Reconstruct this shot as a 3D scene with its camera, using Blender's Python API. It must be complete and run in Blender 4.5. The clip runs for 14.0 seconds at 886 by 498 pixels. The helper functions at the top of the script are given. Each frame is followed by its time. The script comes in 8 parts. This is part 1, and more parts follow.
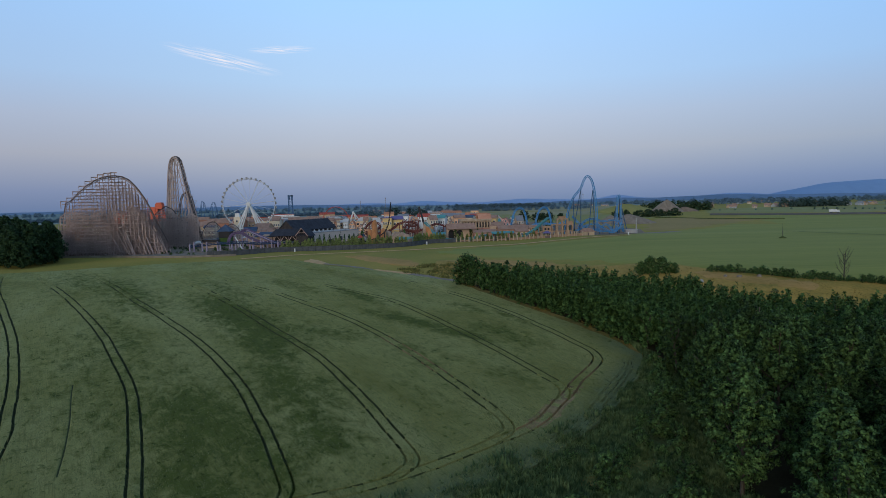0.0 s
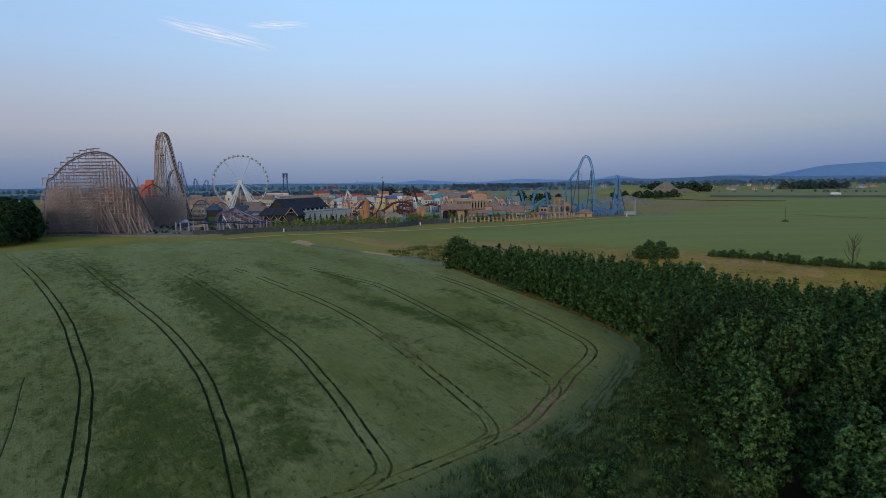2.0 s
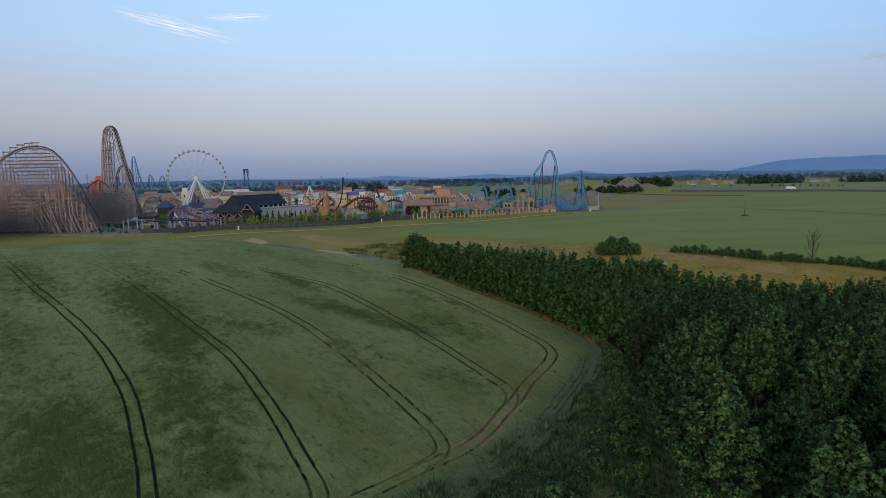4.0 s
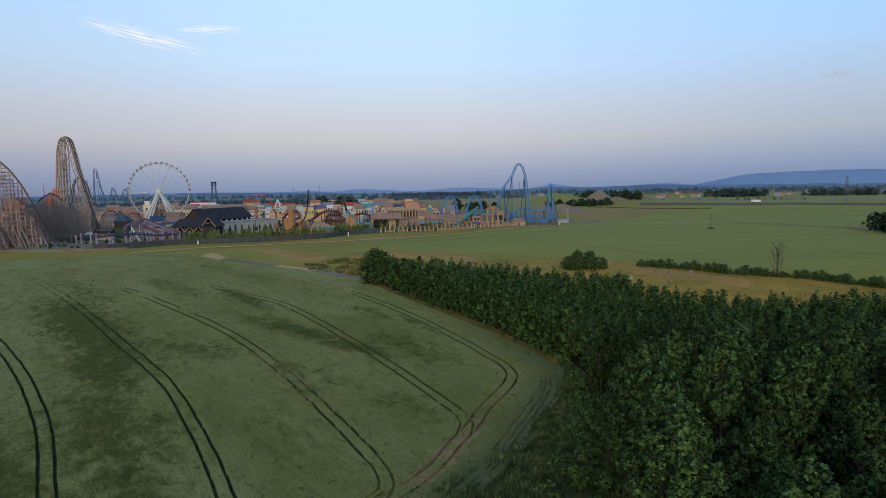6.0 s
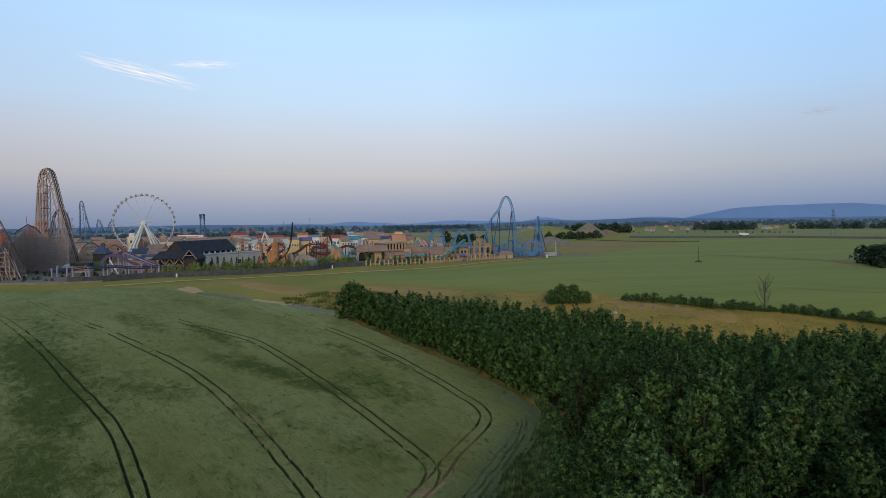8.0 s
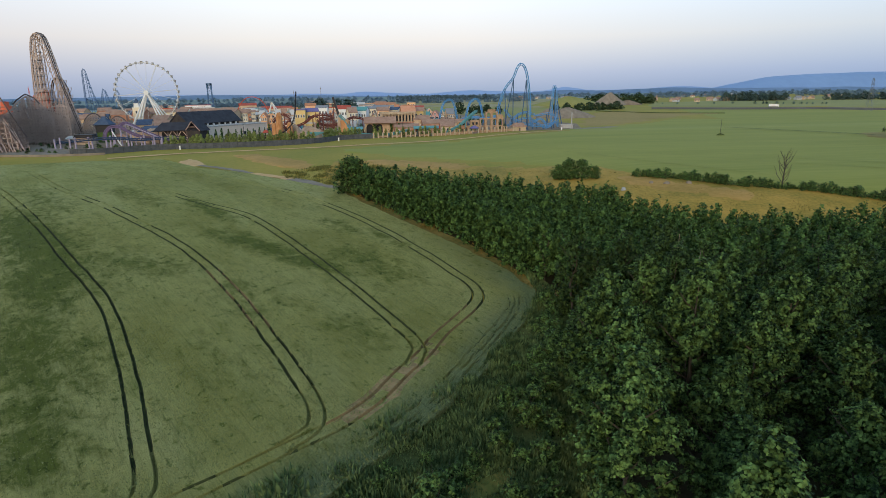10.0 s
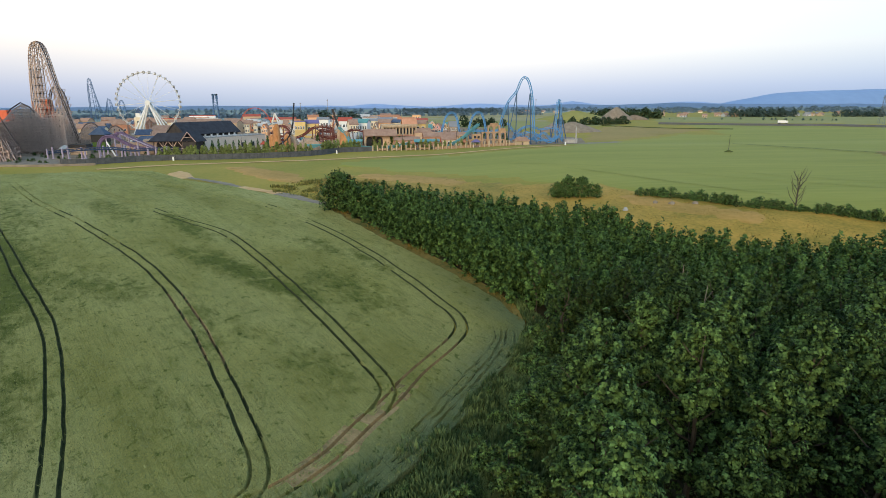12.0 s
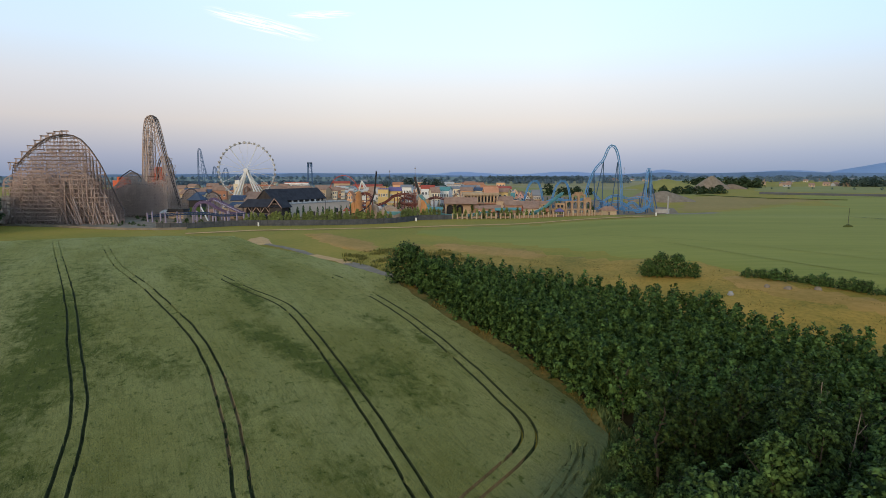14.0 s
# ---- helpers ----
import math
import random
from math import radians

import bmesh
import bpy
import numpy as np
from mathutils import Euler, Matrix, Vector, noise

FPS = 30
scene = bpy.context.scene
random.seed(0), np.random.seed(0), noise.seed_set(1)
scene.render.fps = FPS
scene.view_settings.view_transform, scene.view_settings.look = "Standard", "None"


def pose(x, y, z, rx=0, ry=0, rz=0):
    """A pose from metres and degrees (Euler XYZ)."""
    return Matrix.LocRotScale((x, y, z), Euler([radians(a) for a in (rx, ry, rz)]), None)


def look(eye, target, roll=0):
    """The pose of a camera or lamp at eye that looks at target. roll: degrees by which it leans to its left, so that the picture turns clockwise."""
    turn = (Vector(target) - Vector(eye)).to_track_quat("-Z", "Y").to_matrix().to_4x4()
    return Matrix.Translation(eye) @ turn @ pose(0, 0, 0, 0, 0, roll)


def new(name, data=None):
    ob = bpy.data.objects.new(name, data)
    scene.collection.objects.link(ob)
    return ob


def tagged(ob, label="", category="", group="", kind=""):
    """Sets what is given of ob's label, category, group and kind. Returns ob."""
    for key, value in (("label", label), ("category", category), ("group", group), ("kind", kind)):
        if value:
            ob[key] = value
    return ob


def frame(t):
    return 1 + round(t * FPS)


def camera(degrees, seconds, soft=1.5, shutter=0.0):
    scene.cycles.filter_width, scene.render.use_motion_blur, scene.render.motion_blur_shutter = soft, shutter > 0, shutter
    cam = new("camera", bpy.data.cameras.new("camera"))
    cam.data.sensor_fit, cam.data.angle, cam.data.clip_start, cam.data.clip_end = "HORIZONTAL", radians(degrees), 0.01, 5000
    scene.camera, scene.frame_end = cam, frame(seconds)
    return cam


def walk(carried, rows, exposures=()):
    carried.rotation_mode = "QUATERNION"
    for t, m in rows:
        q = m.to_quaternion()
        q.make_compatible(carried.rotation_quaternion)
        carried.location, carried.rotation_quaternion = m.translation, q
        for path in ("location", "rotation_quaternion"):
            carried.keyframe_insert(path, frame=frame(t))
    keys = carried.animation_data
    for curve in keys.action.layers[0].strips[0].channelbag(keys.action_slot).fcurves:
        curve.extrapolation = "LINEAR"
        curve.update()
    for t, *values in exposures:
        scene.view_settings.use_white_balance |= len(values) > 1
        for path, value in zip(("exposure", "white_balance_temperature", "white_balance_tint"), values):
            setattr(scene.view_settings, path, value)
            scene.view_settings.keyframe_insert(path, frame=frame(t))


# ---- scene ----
# ---- camera ----
from functools import partial
from mathutils.geometry import delaunay_2d_cdt

cam = camera(75.2, 14.0, soft=0.7)
ROWS = [
    (0.0, 0.00, 0.00, 31.00, 85.49, 1.30, 0.02),
    (0.5, 0.58, 2.21, 31.04, 85.86, 1.26, -0.40),
    (1.0, 1.23, 4.35, 31.06, 85.00, 1.19, -0.47),
    (1.5, 1.82, 6.18, 31.08, 83.90, 1.02, -0.20),
    (2.0, 2.49, 8.08, 31.06, 83.46, 0.86, -0.14),
    (2.5, 3.12, 9.72, 31.05, 82.59, 0.85, -0.04),
    (3.0, 3.85, 11.47, 31.00, 82.96, 0.83, -0.05),
    (3.5, 4.56, 13.01, 30.97, 82.75, 0.87, -0.25),
    (4.0, 5.38, 14.59, 30.93, 82.97, 1.00, -3.40),
    (4.2, 5.75, 15.12, 30.91, 83.33, 1.09, -5.21),
    (6.3, 9.69, 20.40, 30.71, 84.25, 0.96, -5.97),
    (6.5, 10.07, 20.89, 30.69, 84.26, 1.02, -5.97),
    (7.0, 11.09, 21.94, 30.64, 84.31, 0.95, -6.46),
    (7.5, 12.03, 22.82, 30.55, 85.41, 0.90, -6.61),
    (8.0, 13.06, 23.71, 30.45, 87.48, 0.85, -6.72),
    (8.5, 13.99, 24.25, 30.39, 81.65, 0.79, -6.48),
    (8.7, 14.42, 24.76, 30.37, 75.69, 0.96, -6.13),
    (9.0, 15.00, 25.40, 30.33, 74.35, 0.93, -5.90),
    (9.8, 16.72, 27.50, 30.22, 74.75, 0.83, -5.25),
    (10.8, 19.05, 30.65, 30.10, 75.39, 0.70, -4.80),
    (11.0, 19.49, 31.26, 30.08, 75.22, 0.60, -4.96),
    (11.5, 20.50, 33.38, 30.09, 74.53, 0.46, -4.61),
    (12.0, 21.46, 35.93, 30.14, 76.14, 0.25, -4.34),
    (12.5, 22.16, 38.44, 30.21, 76.63, 0.11, -4.18),
    (13.0, 22.82, 41.32, 30.33, 78.85, -0.03, -3.85),
    (13.5, 23.45, 44.09, 30.42, 82.29, -0.05, -2.62),
    (14.0, 24.13, 46.89, 30.53, 82.67, 0.06, 4.09),
]
EXPOSURES = [(0.0, -0.74, 6080, 8), (1.0, -0.75, 6110, 8), (4.0, -0.60, 6350, 8), (6.5, -0.48, 6770, 9), (8.0, -0.52, 6870, 9), (8.6, -0.62, 6950, 9), (9.2, -0.42, 7080, 8), (11.0, 0.54, 7640, 5.5), (12.5, 0.43, 7700, 5.5), (13.5, 0.15, 7700, 7), (14.0, -0.09, 7680, 9)]
walk(cam, [(t, pose(x, y, z, rx, ry, rz)) for t, x, y, z, rx, ry, rz in ROWS], EXPOSURES)

# ---- sky and sun ----
SUN_EL, SUN_AZ = radians(6.0), radians(200.0)
world = bpy.data.worlds.new("dusk_sky")
scene.world = world
world.use_nodes = True
wn, wl = world.node_tree.nodes, world.node_tree.links
wn.clear()
sky = wn.new("ShaderNodeTexSky")
sky.sky_type, sky.sun_disc = "NISHITA", False
sky.sun_elevation, sky.sun_rotation = SUN_EL, SUN_AZ
sky.air_density, sky.dust_density, sky.ozone_density = 1.0, 1.0, 1.5
# the clear sky, with the evening haze that thickens towards the horizon
co, sep, haze = wn.new("ShaderNodeTexCoord"), wn.new("ShaderNodeSeparateXYZ"), wn.new("ShaderNodeValToRGB")
wl.new(co.outputs["Generated"], sep.inputs["Vector"])
wl.new(sep.outputs["Z"], haze.inputs["Fac"])
SKY = ((0.0, (0.305, 0.42, 0.70)), (0.03, (0.45, 0.54, 0.82)), (0.085, (0.83, 0.83, 0.95)), (0.14, (0.90, 0.99, 1.21)), (0.20, (0.86, 1.15, 1.56)), (0.32, (0.78, 1.22, 1.84)), (0.5, (0.34, 0.54, 0.86)), (1.0, (0.29, 0.47, 0.75)))
while len(haze.color_ramp.elements) < len(SKY):
    haze.color_ramp.elements.new(0.5)
for el, (at, c) in zip(haze.color_ramp.elements, SKY):
    el.position, el.color = at, (*c, 1)
blend, gain = wn.new("ShaderNodeMix"), wn.new("ShaderNodeVectorMath")
blend.data_type = "RGBA"
blend.inputs["Factor"].default_value = 0.85
gain.operation = "SCALE"
gain.inputs["Scale"].default_value = 0.10
wl.new(sky.outputs["Color"], gain.inputs[0])
wl.new(gain.outputs["Vector"], blend.inputs["A"])
wl.new(haze.outputs["Color"], blend.inputs["B"])
bg, out = wn.new("ShaderNodeBackground"), wn.new("ShaderNodeOutputWorld")
bg.inputs["Strength"].default_value = 1.0
# the sky is brightest in the north and cools towards the east
side_tint, cast = wn.new("ShaderNodeValToRGB"), wn.new("ShaderNodeMix")
turn = wn.new("ShaderNodeMath")
turn.operation = "MULTIPLY_ADD"
turn.inputs[1].default_value = turn.inputs[2].default_value = 0.5
wl.new(sep.outputs["X"], turn.inputs[0])
wl.new(turn.outputs[0], side_tint.inputs["Fac"])
SIDE_TINT = ((0.0, (0.84, 0.86, 0.9)), (0.22, (0.91, 0.92, 0.94)), (0.40, (1.05, 1.05, 1.03)), (0.56, (1.06, 1.06, 1.05)), (0.70, (0.93, 0.98, 1.02)), (0.82, (0.80, 0.90, 0.99)), (1.0, (0.74, 0.84, 0.95)))
while len(side_tint.color_ramp.elements) < len(SIDE_TINT):
    side_tint.color_ramp.elements.new(0.5)
for el, (at, c) in zip(side_tint.color_ramp.elements, SIDE_TINT):
    el.position, el.color = at, (*c, 1)
cast.data_type, cast.blend_type = "RGBA", "MULTIPLY"
cast.inputs["Factor"].default_value = 1.0
wl.new(blend.outputs["Result"], cast.inputs["A"])
wl.new(side_tint.outputs["Color"], cast.inputs["B"])
wl.new(cast.outputs["Result"], bg.inputs["Color"])
wl.new(bg.outputs["Background"], out.inputs["Surface"])
sun = new("sun", bpy.data.lights.new("sun", "SUN"))
sun.data.energy, sun.data.angle, sun.data.color = 1.6, radians(26), (1.0, 0.82, 0.60)
sun.matrix_world = look((0, 0, 0), (-math.sin(SUN_AZ), -math.cos(SUN_AZ), -math.tan(radians(14))))


# ---- materials ----
def material(name, dark, light, scale=1.0, rough=0.85, bump=0.0, fine=12.0, metal=0.0, spread=0.5, vary=0.0, stretch=(1, 1, 1)):
    """A surface with stains at one scale, grain at a finer one and relief."""
    m = bpy.data.materials.new(name)
    m.use_nodes = True
    n, l = m.node_tree.nodes, m.node_tree.links
    p = n["Principled BSDF"]
    p.inputs["Roughness"].default_value, p.inputs["Metallic"].default_value = rough, metal
    p.inputs["Specular IOR Level"].default_value = 0.25
    co, mp = n.new("ShaderNodeTexCoord"), n.new("ShaderNodeMapping")
    mp.inputs["Scale"].default_value = stretch
    l.new(co.outputs["Object"], mp.inputs["Vector"])
    a, b = n.new("ShaderNodeTexNoise"), n.new("ShaderNodeTexNoise")
    a.inputs["Scale"].default_value, b.inputs["Scale"].default_value = scale, scale * fine
    a.inputs["Detail"].default_value, b.inputs["Detail"].default_value = 4, 3
    for t in (a, b):
        l.new(mp.outputs["Vector"], t.inputs["Vector"])
    mix = n.new("ShaderNodeMath")
    mix.operation = "MULTIPLY_ADD"
    mix.inputs[1].default_value = 0.6
    half = n.new("ShaderNodeMath")
    half.operation = "MULTIPLY"
    half.inputs[1].default_value = 0.4
    l.new(b.outputs["Fac"], half.inputs[0])
    l.new(a.outputs["Fac"], mix.inputs[0])
    l.new(half.outputs[0], mix.inputs[2])
    ramp = n.new("ShaderNodeValToRGB")
    ramp.color_ramp.elements[0].position, ramp.color_ramp.elements[1].position = 0.5 - spread / 3, 0.5 + spread / 3
    ramp.color_ramp.elements[0].color, ramp.color_ramp.elements[1].color = (*dark, 1), (*light, 1)
    l.new(mix.outputs[0], ramp.inputs["Fac"])
    colour = ramp.outputs["Color"]
    if vary:
        info, hsv = n.new("ShaderNodeObjectInfo"), n.new("ShaderNodeHueSaturation")
        rng = n.new("ShaderNodeMapRange")
        rng.inputs["To Min"].default_value, rng.inputs["To Max"].default_value = 1 - vary, 1 + vary
        l.new(info.outputs["Random"], rng.inputs["Value"])
        l.new(rng.outputs["Result"], hsv.inputs["Value"])
        l.new(colour, hsv.inputs["Color"])
        colour = hsv.outputs["Color"]
    l.new(colour, p.inputs["Base Color"])
    if bump:
        bp = n.new("ShaderNodeBump")
        bp.inputs["Strength"].default_value, bp.inputs["Distance"].default_value = min(bump, 1.0), max(bump, 0.05)
        l.new(mix.outputs[0], bp.inputs["Height"])
        l.new(bp.outputs["Normal"], p.inputs["Normal"])
    return m


def foliage(name, dark, light, through_light=0.25, tree_vary=0.25, clump=0.9):
    """Leaves that differ leaf by leaf, clump by clump and tree by tree, and let some light through."""
    m = bpy.data.materials.new(name)
    m.use_nodes = True
    n, l = m.node_tree.nodes, m.node_tree.links
    p = n["Principled BSDF"]
    p.inputs["Roughness"].default_value = 0.7
    p.inputs["Specular IOR Level"].default_value = 0.12
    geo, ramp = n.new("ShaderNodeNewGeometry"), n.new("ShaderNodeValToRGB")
    # clump noise paints lit tufts and shaded gaps into the leaf colour
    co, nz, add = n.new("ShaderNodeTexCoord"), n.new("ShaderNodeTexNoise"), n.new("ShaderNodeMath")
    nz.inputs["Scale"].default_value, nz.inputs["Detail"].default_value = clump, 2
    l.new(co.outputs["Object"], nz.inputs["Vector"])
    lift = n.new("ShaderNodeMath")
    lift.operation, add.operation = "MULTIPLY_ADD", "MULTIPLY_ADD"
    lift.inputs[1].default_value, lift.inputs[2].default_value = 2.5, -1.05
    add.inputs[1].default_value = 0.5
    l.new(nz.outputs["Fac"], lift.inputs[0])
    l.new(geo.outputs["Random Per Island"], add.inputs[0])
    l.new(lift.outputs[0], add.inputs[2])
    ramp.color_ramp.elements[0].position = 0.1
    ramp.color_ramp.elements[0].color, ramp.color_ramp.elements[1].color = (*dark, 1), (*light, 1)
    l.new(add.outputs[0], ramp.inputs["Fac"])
    info, hsv, rng = n.new("ShaderNodeObjectInfo"), n.new("ShaderNodeHueSaturation"), n.new("ShaderNodeMapRange")
    rng.inputs["To Min"].default_value, rng.inputs["To Max"].default_value = 1 - tree_vary, 1 + tree_vary
    l.new(info.outputs["Random"], rng.inputs["Value"])
    l.new(rng.outputs["Result"], hsv.inputs["Value"])
    l.new(ramp.outputs["Color"], hsv.inputs["Color"])
    l.new(hsv.outputs["Color"], p.inputs["Base Color"])
    tr, mx = n.new("ShaderNodeBsdfTranslucent"), n.new("ShaderNodeMixShader")
    mx.inputs["Fac"].default_value = through_light
    l.new(hsv.outputs["Color"], tr.inputs["Color"])
    l.new(p.outputs["BSDF"], mx.inputs[1])
    l.new(tr.outputs["BSDF"], mx.inputs[2])
    l.new(mx.outputs["Shader"], n["Material Output"].inputs["Surface"])
    return m


def paint(name, c, rough=0.6, metal=0.0, vary=0.0, scale=0.4, spread=0.9):
    return material(name, tuple(v * 0.8 for v in c), tuple(min(v * 1.12, 1) for v in c), scale, rough, 0.02, 9, metal, spread, vary)


RUST = material("rusty_dry_grass", (0.31, 0.19, 0.042), (0.52, 0.285, 0.085), 0.06, 0.95, 0.3, 12, spread=0.5)
MEADOW = material("meadow_grass", (0.185, 0.193, 0.022), (0.395, 0.272, 0.047), 0.03, 0.95, 0.25, 22, spread=0.7)
DRY = material("dry_meadow", (0.190, 0.155, 0.022), (0.46, 0.27, 0.052), 0.09, 0.95, 0.3, 14, spread=0.42)
FRINGE = material("patchy_dry_fringe", (0.085, 0.102, 0.024), (0.29, 0.205, 0.06), 0.16, 0.95, 0.3, 9, spread=0.4)
VERGE = material("rough_green_verge", (0.028, 0.044, 0.011), (0.105, 0.122, 0.034), 0.25, 0.95, 0.4, 14, spread=0.5)


def wheat():
    """Unripe wheat: pale and dark drifts along the drilling, weeds as dark specks, fine grain."""
    m = bpy.data.materials.new("green_wheat")
    m.use_nodes = True
    n, l = m.node_tree.nodes, m.node_tree.links
    p = n["Principled BSDF"]
    p.inputs["Roughness"].default_value, p.inputs["Specular IOR Level"].default_value = 0.9, 0.15
    co = n.new("ShaderNodeTexCoord")

    def tex(scale, stretch, detail, rough, warp=0.0):
        mp, t = n.new("ShaderNodeMapping"), n.new("ShaderNodeTexNoise")
        mp.vector_type = "TEXTURE"
        mp.inputs["Rotation"].default_value = (0, 0, radians(34))
        mp.inputs["Scale"].default_value = tuple(1 / s for s in stretch)
        t.inputs["Scale"].default_value, t.inputs["Detail"].default_value, t.inputs["Roughness"].default_value, t.inputs["Distortion"].default_value = scale, detail, rough, warp
        l.new(co.outputs["Object"], mp.inputs["Vector"])
        l.new(mp.outputs["Vector"], t.inputs["Vector"])
        return t.outputs["Fac"]

    def ramp(src, stops):
        r = n.new("ShaderNodeValToRGB")
        while len(r.color_ramp.elements) < len(stops):
            r.color_ramp.elements.new(0.5)
        for e, (at, c) in zip(r.color_ramp.elements, stops):
            e.position, e.color = at, (*c, 1)
        l.new(src, r.inputs["Fac"])
        return r.outputs["Color"]

    def mix(kind, fac, a, b):
        x = n.new("ShaderNodeMix")
        x.data_type, x.blend_type = "RGBA", kind
        x.inputs["Factor"].default_value = fac
        l.new(a, x.inputs["A"]), l.new(b, x.inputs["B"])
        return x.outputs["Result"]

    def rated(name, gain, noise_fac, noise_gain):
        """A measure of the crop, its edge frayed by noise."""
        at, m1, m2 = n.new("ShaderNodeAttribute"), n.new("ShaderNodeMath"), n.new("ShaderNodeMath")
        at.attribute_name = name
        m1.operation = m2.operation = "MULTIPLY_ADD"
        m1.inputs[1].default_value, m1.inputs[2].default_value = noise_gain, -noise_gain * 0.5
        l.new(noise_fac, m1.inputs[0])
        l.new(at.outputs["Fac"], m2.inputs[0])
        m2.inputs[1].default_value = gain
        l.new(m1.outputs[0], m2.inputs[2])
        return m2.outputs[0]

    def blend(fac, a, b):
        x = n.new("ShaderNodeMix")
        x.data_type = "RGBA"
        l.new(fac, x.inputs["Factor"]), l.new(a, x.inputs["A"])
        x.inputs["B"].default_value = (*b, 1)
        return x.outputs["Result"]

    broad = tex(0.065, (1.0, 0.3, 1), 5, 0.6, 0.4)
    frayed = tex(0.5, (1.0, 0.55, 1), 8, 0.78, 0.5)
    ragged = tex(0.34, (1.0, 0.5, 1), 6, 0.72, 0.6)
    base = ramp(broad, ((0.30, (0.255, 0.254, 0.070)), (0.42, (0.325, 0.321, 0.105)), (0.50, (0.358, 0.354, 0.127)), (0.66, (0.405, 0.398, 0.164))))
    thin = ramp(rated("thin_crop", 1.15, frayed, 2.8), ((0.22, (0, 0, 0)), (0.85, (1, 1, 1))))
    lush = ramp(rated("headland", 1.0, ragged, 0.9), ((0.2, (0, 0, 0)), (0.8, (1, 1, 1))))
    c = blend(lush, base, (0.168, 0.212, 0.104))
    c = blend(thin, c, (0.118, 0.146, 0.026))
    clump = ramp(ragged, ((0.30, (0.60, 0.68, 0.48)), (0.42, (0.92, 0.94, 0.88)), (0.6, (1.08, 1.07, 1.05))))
    speck = ramp(tex(1.1, (1, 0.7, 1), 4, 0.65), ((0.33, (0.36, 0.46, 0.26)), (0.415, (1, 1, 1))))
    rows = ramp(tex(3.2, (1.6, 0.03, 1), 3, 0.6), ((0.33, (0.55, 0.60, 0.50)), (0.45, (1.0, 1.0, 1.0)), (0.7, (1.12, 1.12, 1.10))))
    grain = ramp(tex(9.0, (1.2, 0.5, 1), 3, 0.7), ((0.3, (0.62, 0.66, 0.58)), (0.7, (1.30, 1.28, 1.25))))
    c = mix("MULTIPLY", 1.0, c, clump)
    c = mix("MULTIPLY", 0.9, c, speck)
    c = mix("MULTIPLY", 0.55, c, rows)
    c = mix("MULTIPLY", 0.6, c, grain)
    l.new(c, p.inputs["Base Color"])
    bp = n.new("ShaderNodeBump")
    bp.inputs["Strength"].default_value, bp.inputs["Distance"].default_value = 0.9, 0.35
    l.new(grain, bp.inputs["Height"])
    # the canopy heaves: lodged and standing stalks
    heave = n.new("ShaderNodeBump")
    heave.inputs["Strength"].default_value, heave.inputs["Distance"].default_value = 0.5, 0.8
    l.new(frayed, heave.inputs["Height"])
    l.new(heave.outputs["Normal"], bp.inputs["Normal"])
    l.new(bp.outputs["Normal"], p.inputs["Normal"])
    return m


CROP = wheat()
CROP_FAR = material("far_wheat", (0.185, 0.205, 0.034), (0.325, 0.305, 0.064), 0.05, 0.95, 0.2, 14, spread=0.75, stretch=(0.07, 1, 1))
# near-black to olive green on the floors and sides of the ruts
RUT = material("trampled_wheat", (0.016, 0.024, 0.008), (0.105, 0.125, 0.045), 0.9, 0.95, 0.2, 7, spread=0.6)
RUT_EARTH = material("bare_rut_earth", (0.13, 0.098, 0.042), (0.38, 0.265, 0.13), 0.5, 0.95, 0.2, 10)
SAND = material("sandy_soil", (0.48, 0.27, 0.115), (0.68, 0.43, 0.20), 0.2, 0.95, 0.1, 10)
GRAVEL = material("grey_gravel", (0.175, 0.14, 0.105), (0.30, 0.245, 0.185), 0.3, 0.95, 0.1, 20)
BROWN_FIELD = material("brown_stubble", (0.23, 0.175, 0.045), (0.36, 0.24, 0.075), 0.012, 0.95, 0.1, 20)
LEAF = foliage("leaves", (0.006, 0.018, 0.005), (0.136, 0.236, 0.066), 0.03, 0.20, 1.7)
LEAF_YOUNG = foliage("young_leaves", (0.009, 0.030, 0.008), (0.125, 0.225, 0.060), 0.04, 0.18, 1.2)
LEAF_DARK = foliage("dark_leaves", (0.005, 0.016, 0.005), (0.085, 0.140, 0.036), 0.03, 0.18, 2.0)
LEAF_FAR = foliage("far_leaves", (0.028, 0.052, 0.024), (0.062, 0.094, 0.044))
LEAF_GROVE = foliage("dark_wood_leaves", (0.012, 0.032, 0.012), (0.075, 0.125, 0.042), 0.15)
# far foliage: aerial haze is mixed into these three leaf colours
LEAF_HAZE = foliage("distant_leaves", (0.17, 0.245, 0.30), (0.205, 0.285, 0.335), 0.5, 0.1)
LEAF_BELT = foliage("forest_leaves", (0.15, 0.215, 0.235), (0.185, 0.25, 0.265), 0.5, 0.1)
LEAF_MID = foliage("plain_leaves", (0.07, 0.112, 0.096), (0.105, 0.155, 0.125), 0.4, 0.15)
LEAF_HEDGE = foliage("bright_shrub_leaves", (0.15, 0.195, 0.055), (0.33, 0.37, 0.13))
BARK = material("bark", (0.04, 0.033, 0.025), (0.11, 0.092, 0.07), 1.5, 0.95, 0.1, 6, stretch=(1, 1, 0.2))
STEM = material("pale_dead_wood", (0.22, 0.17, 0.13), (0.38, 0.31, 0.25), 1.5, 0.95, 0.05, 6)
TIMBER = material("weathered_timber", (0.31, 0.215, 0.18), (0.57, 0.43, 0.372), 0.25, 0.9, 0.02, 9, vary=0.15)
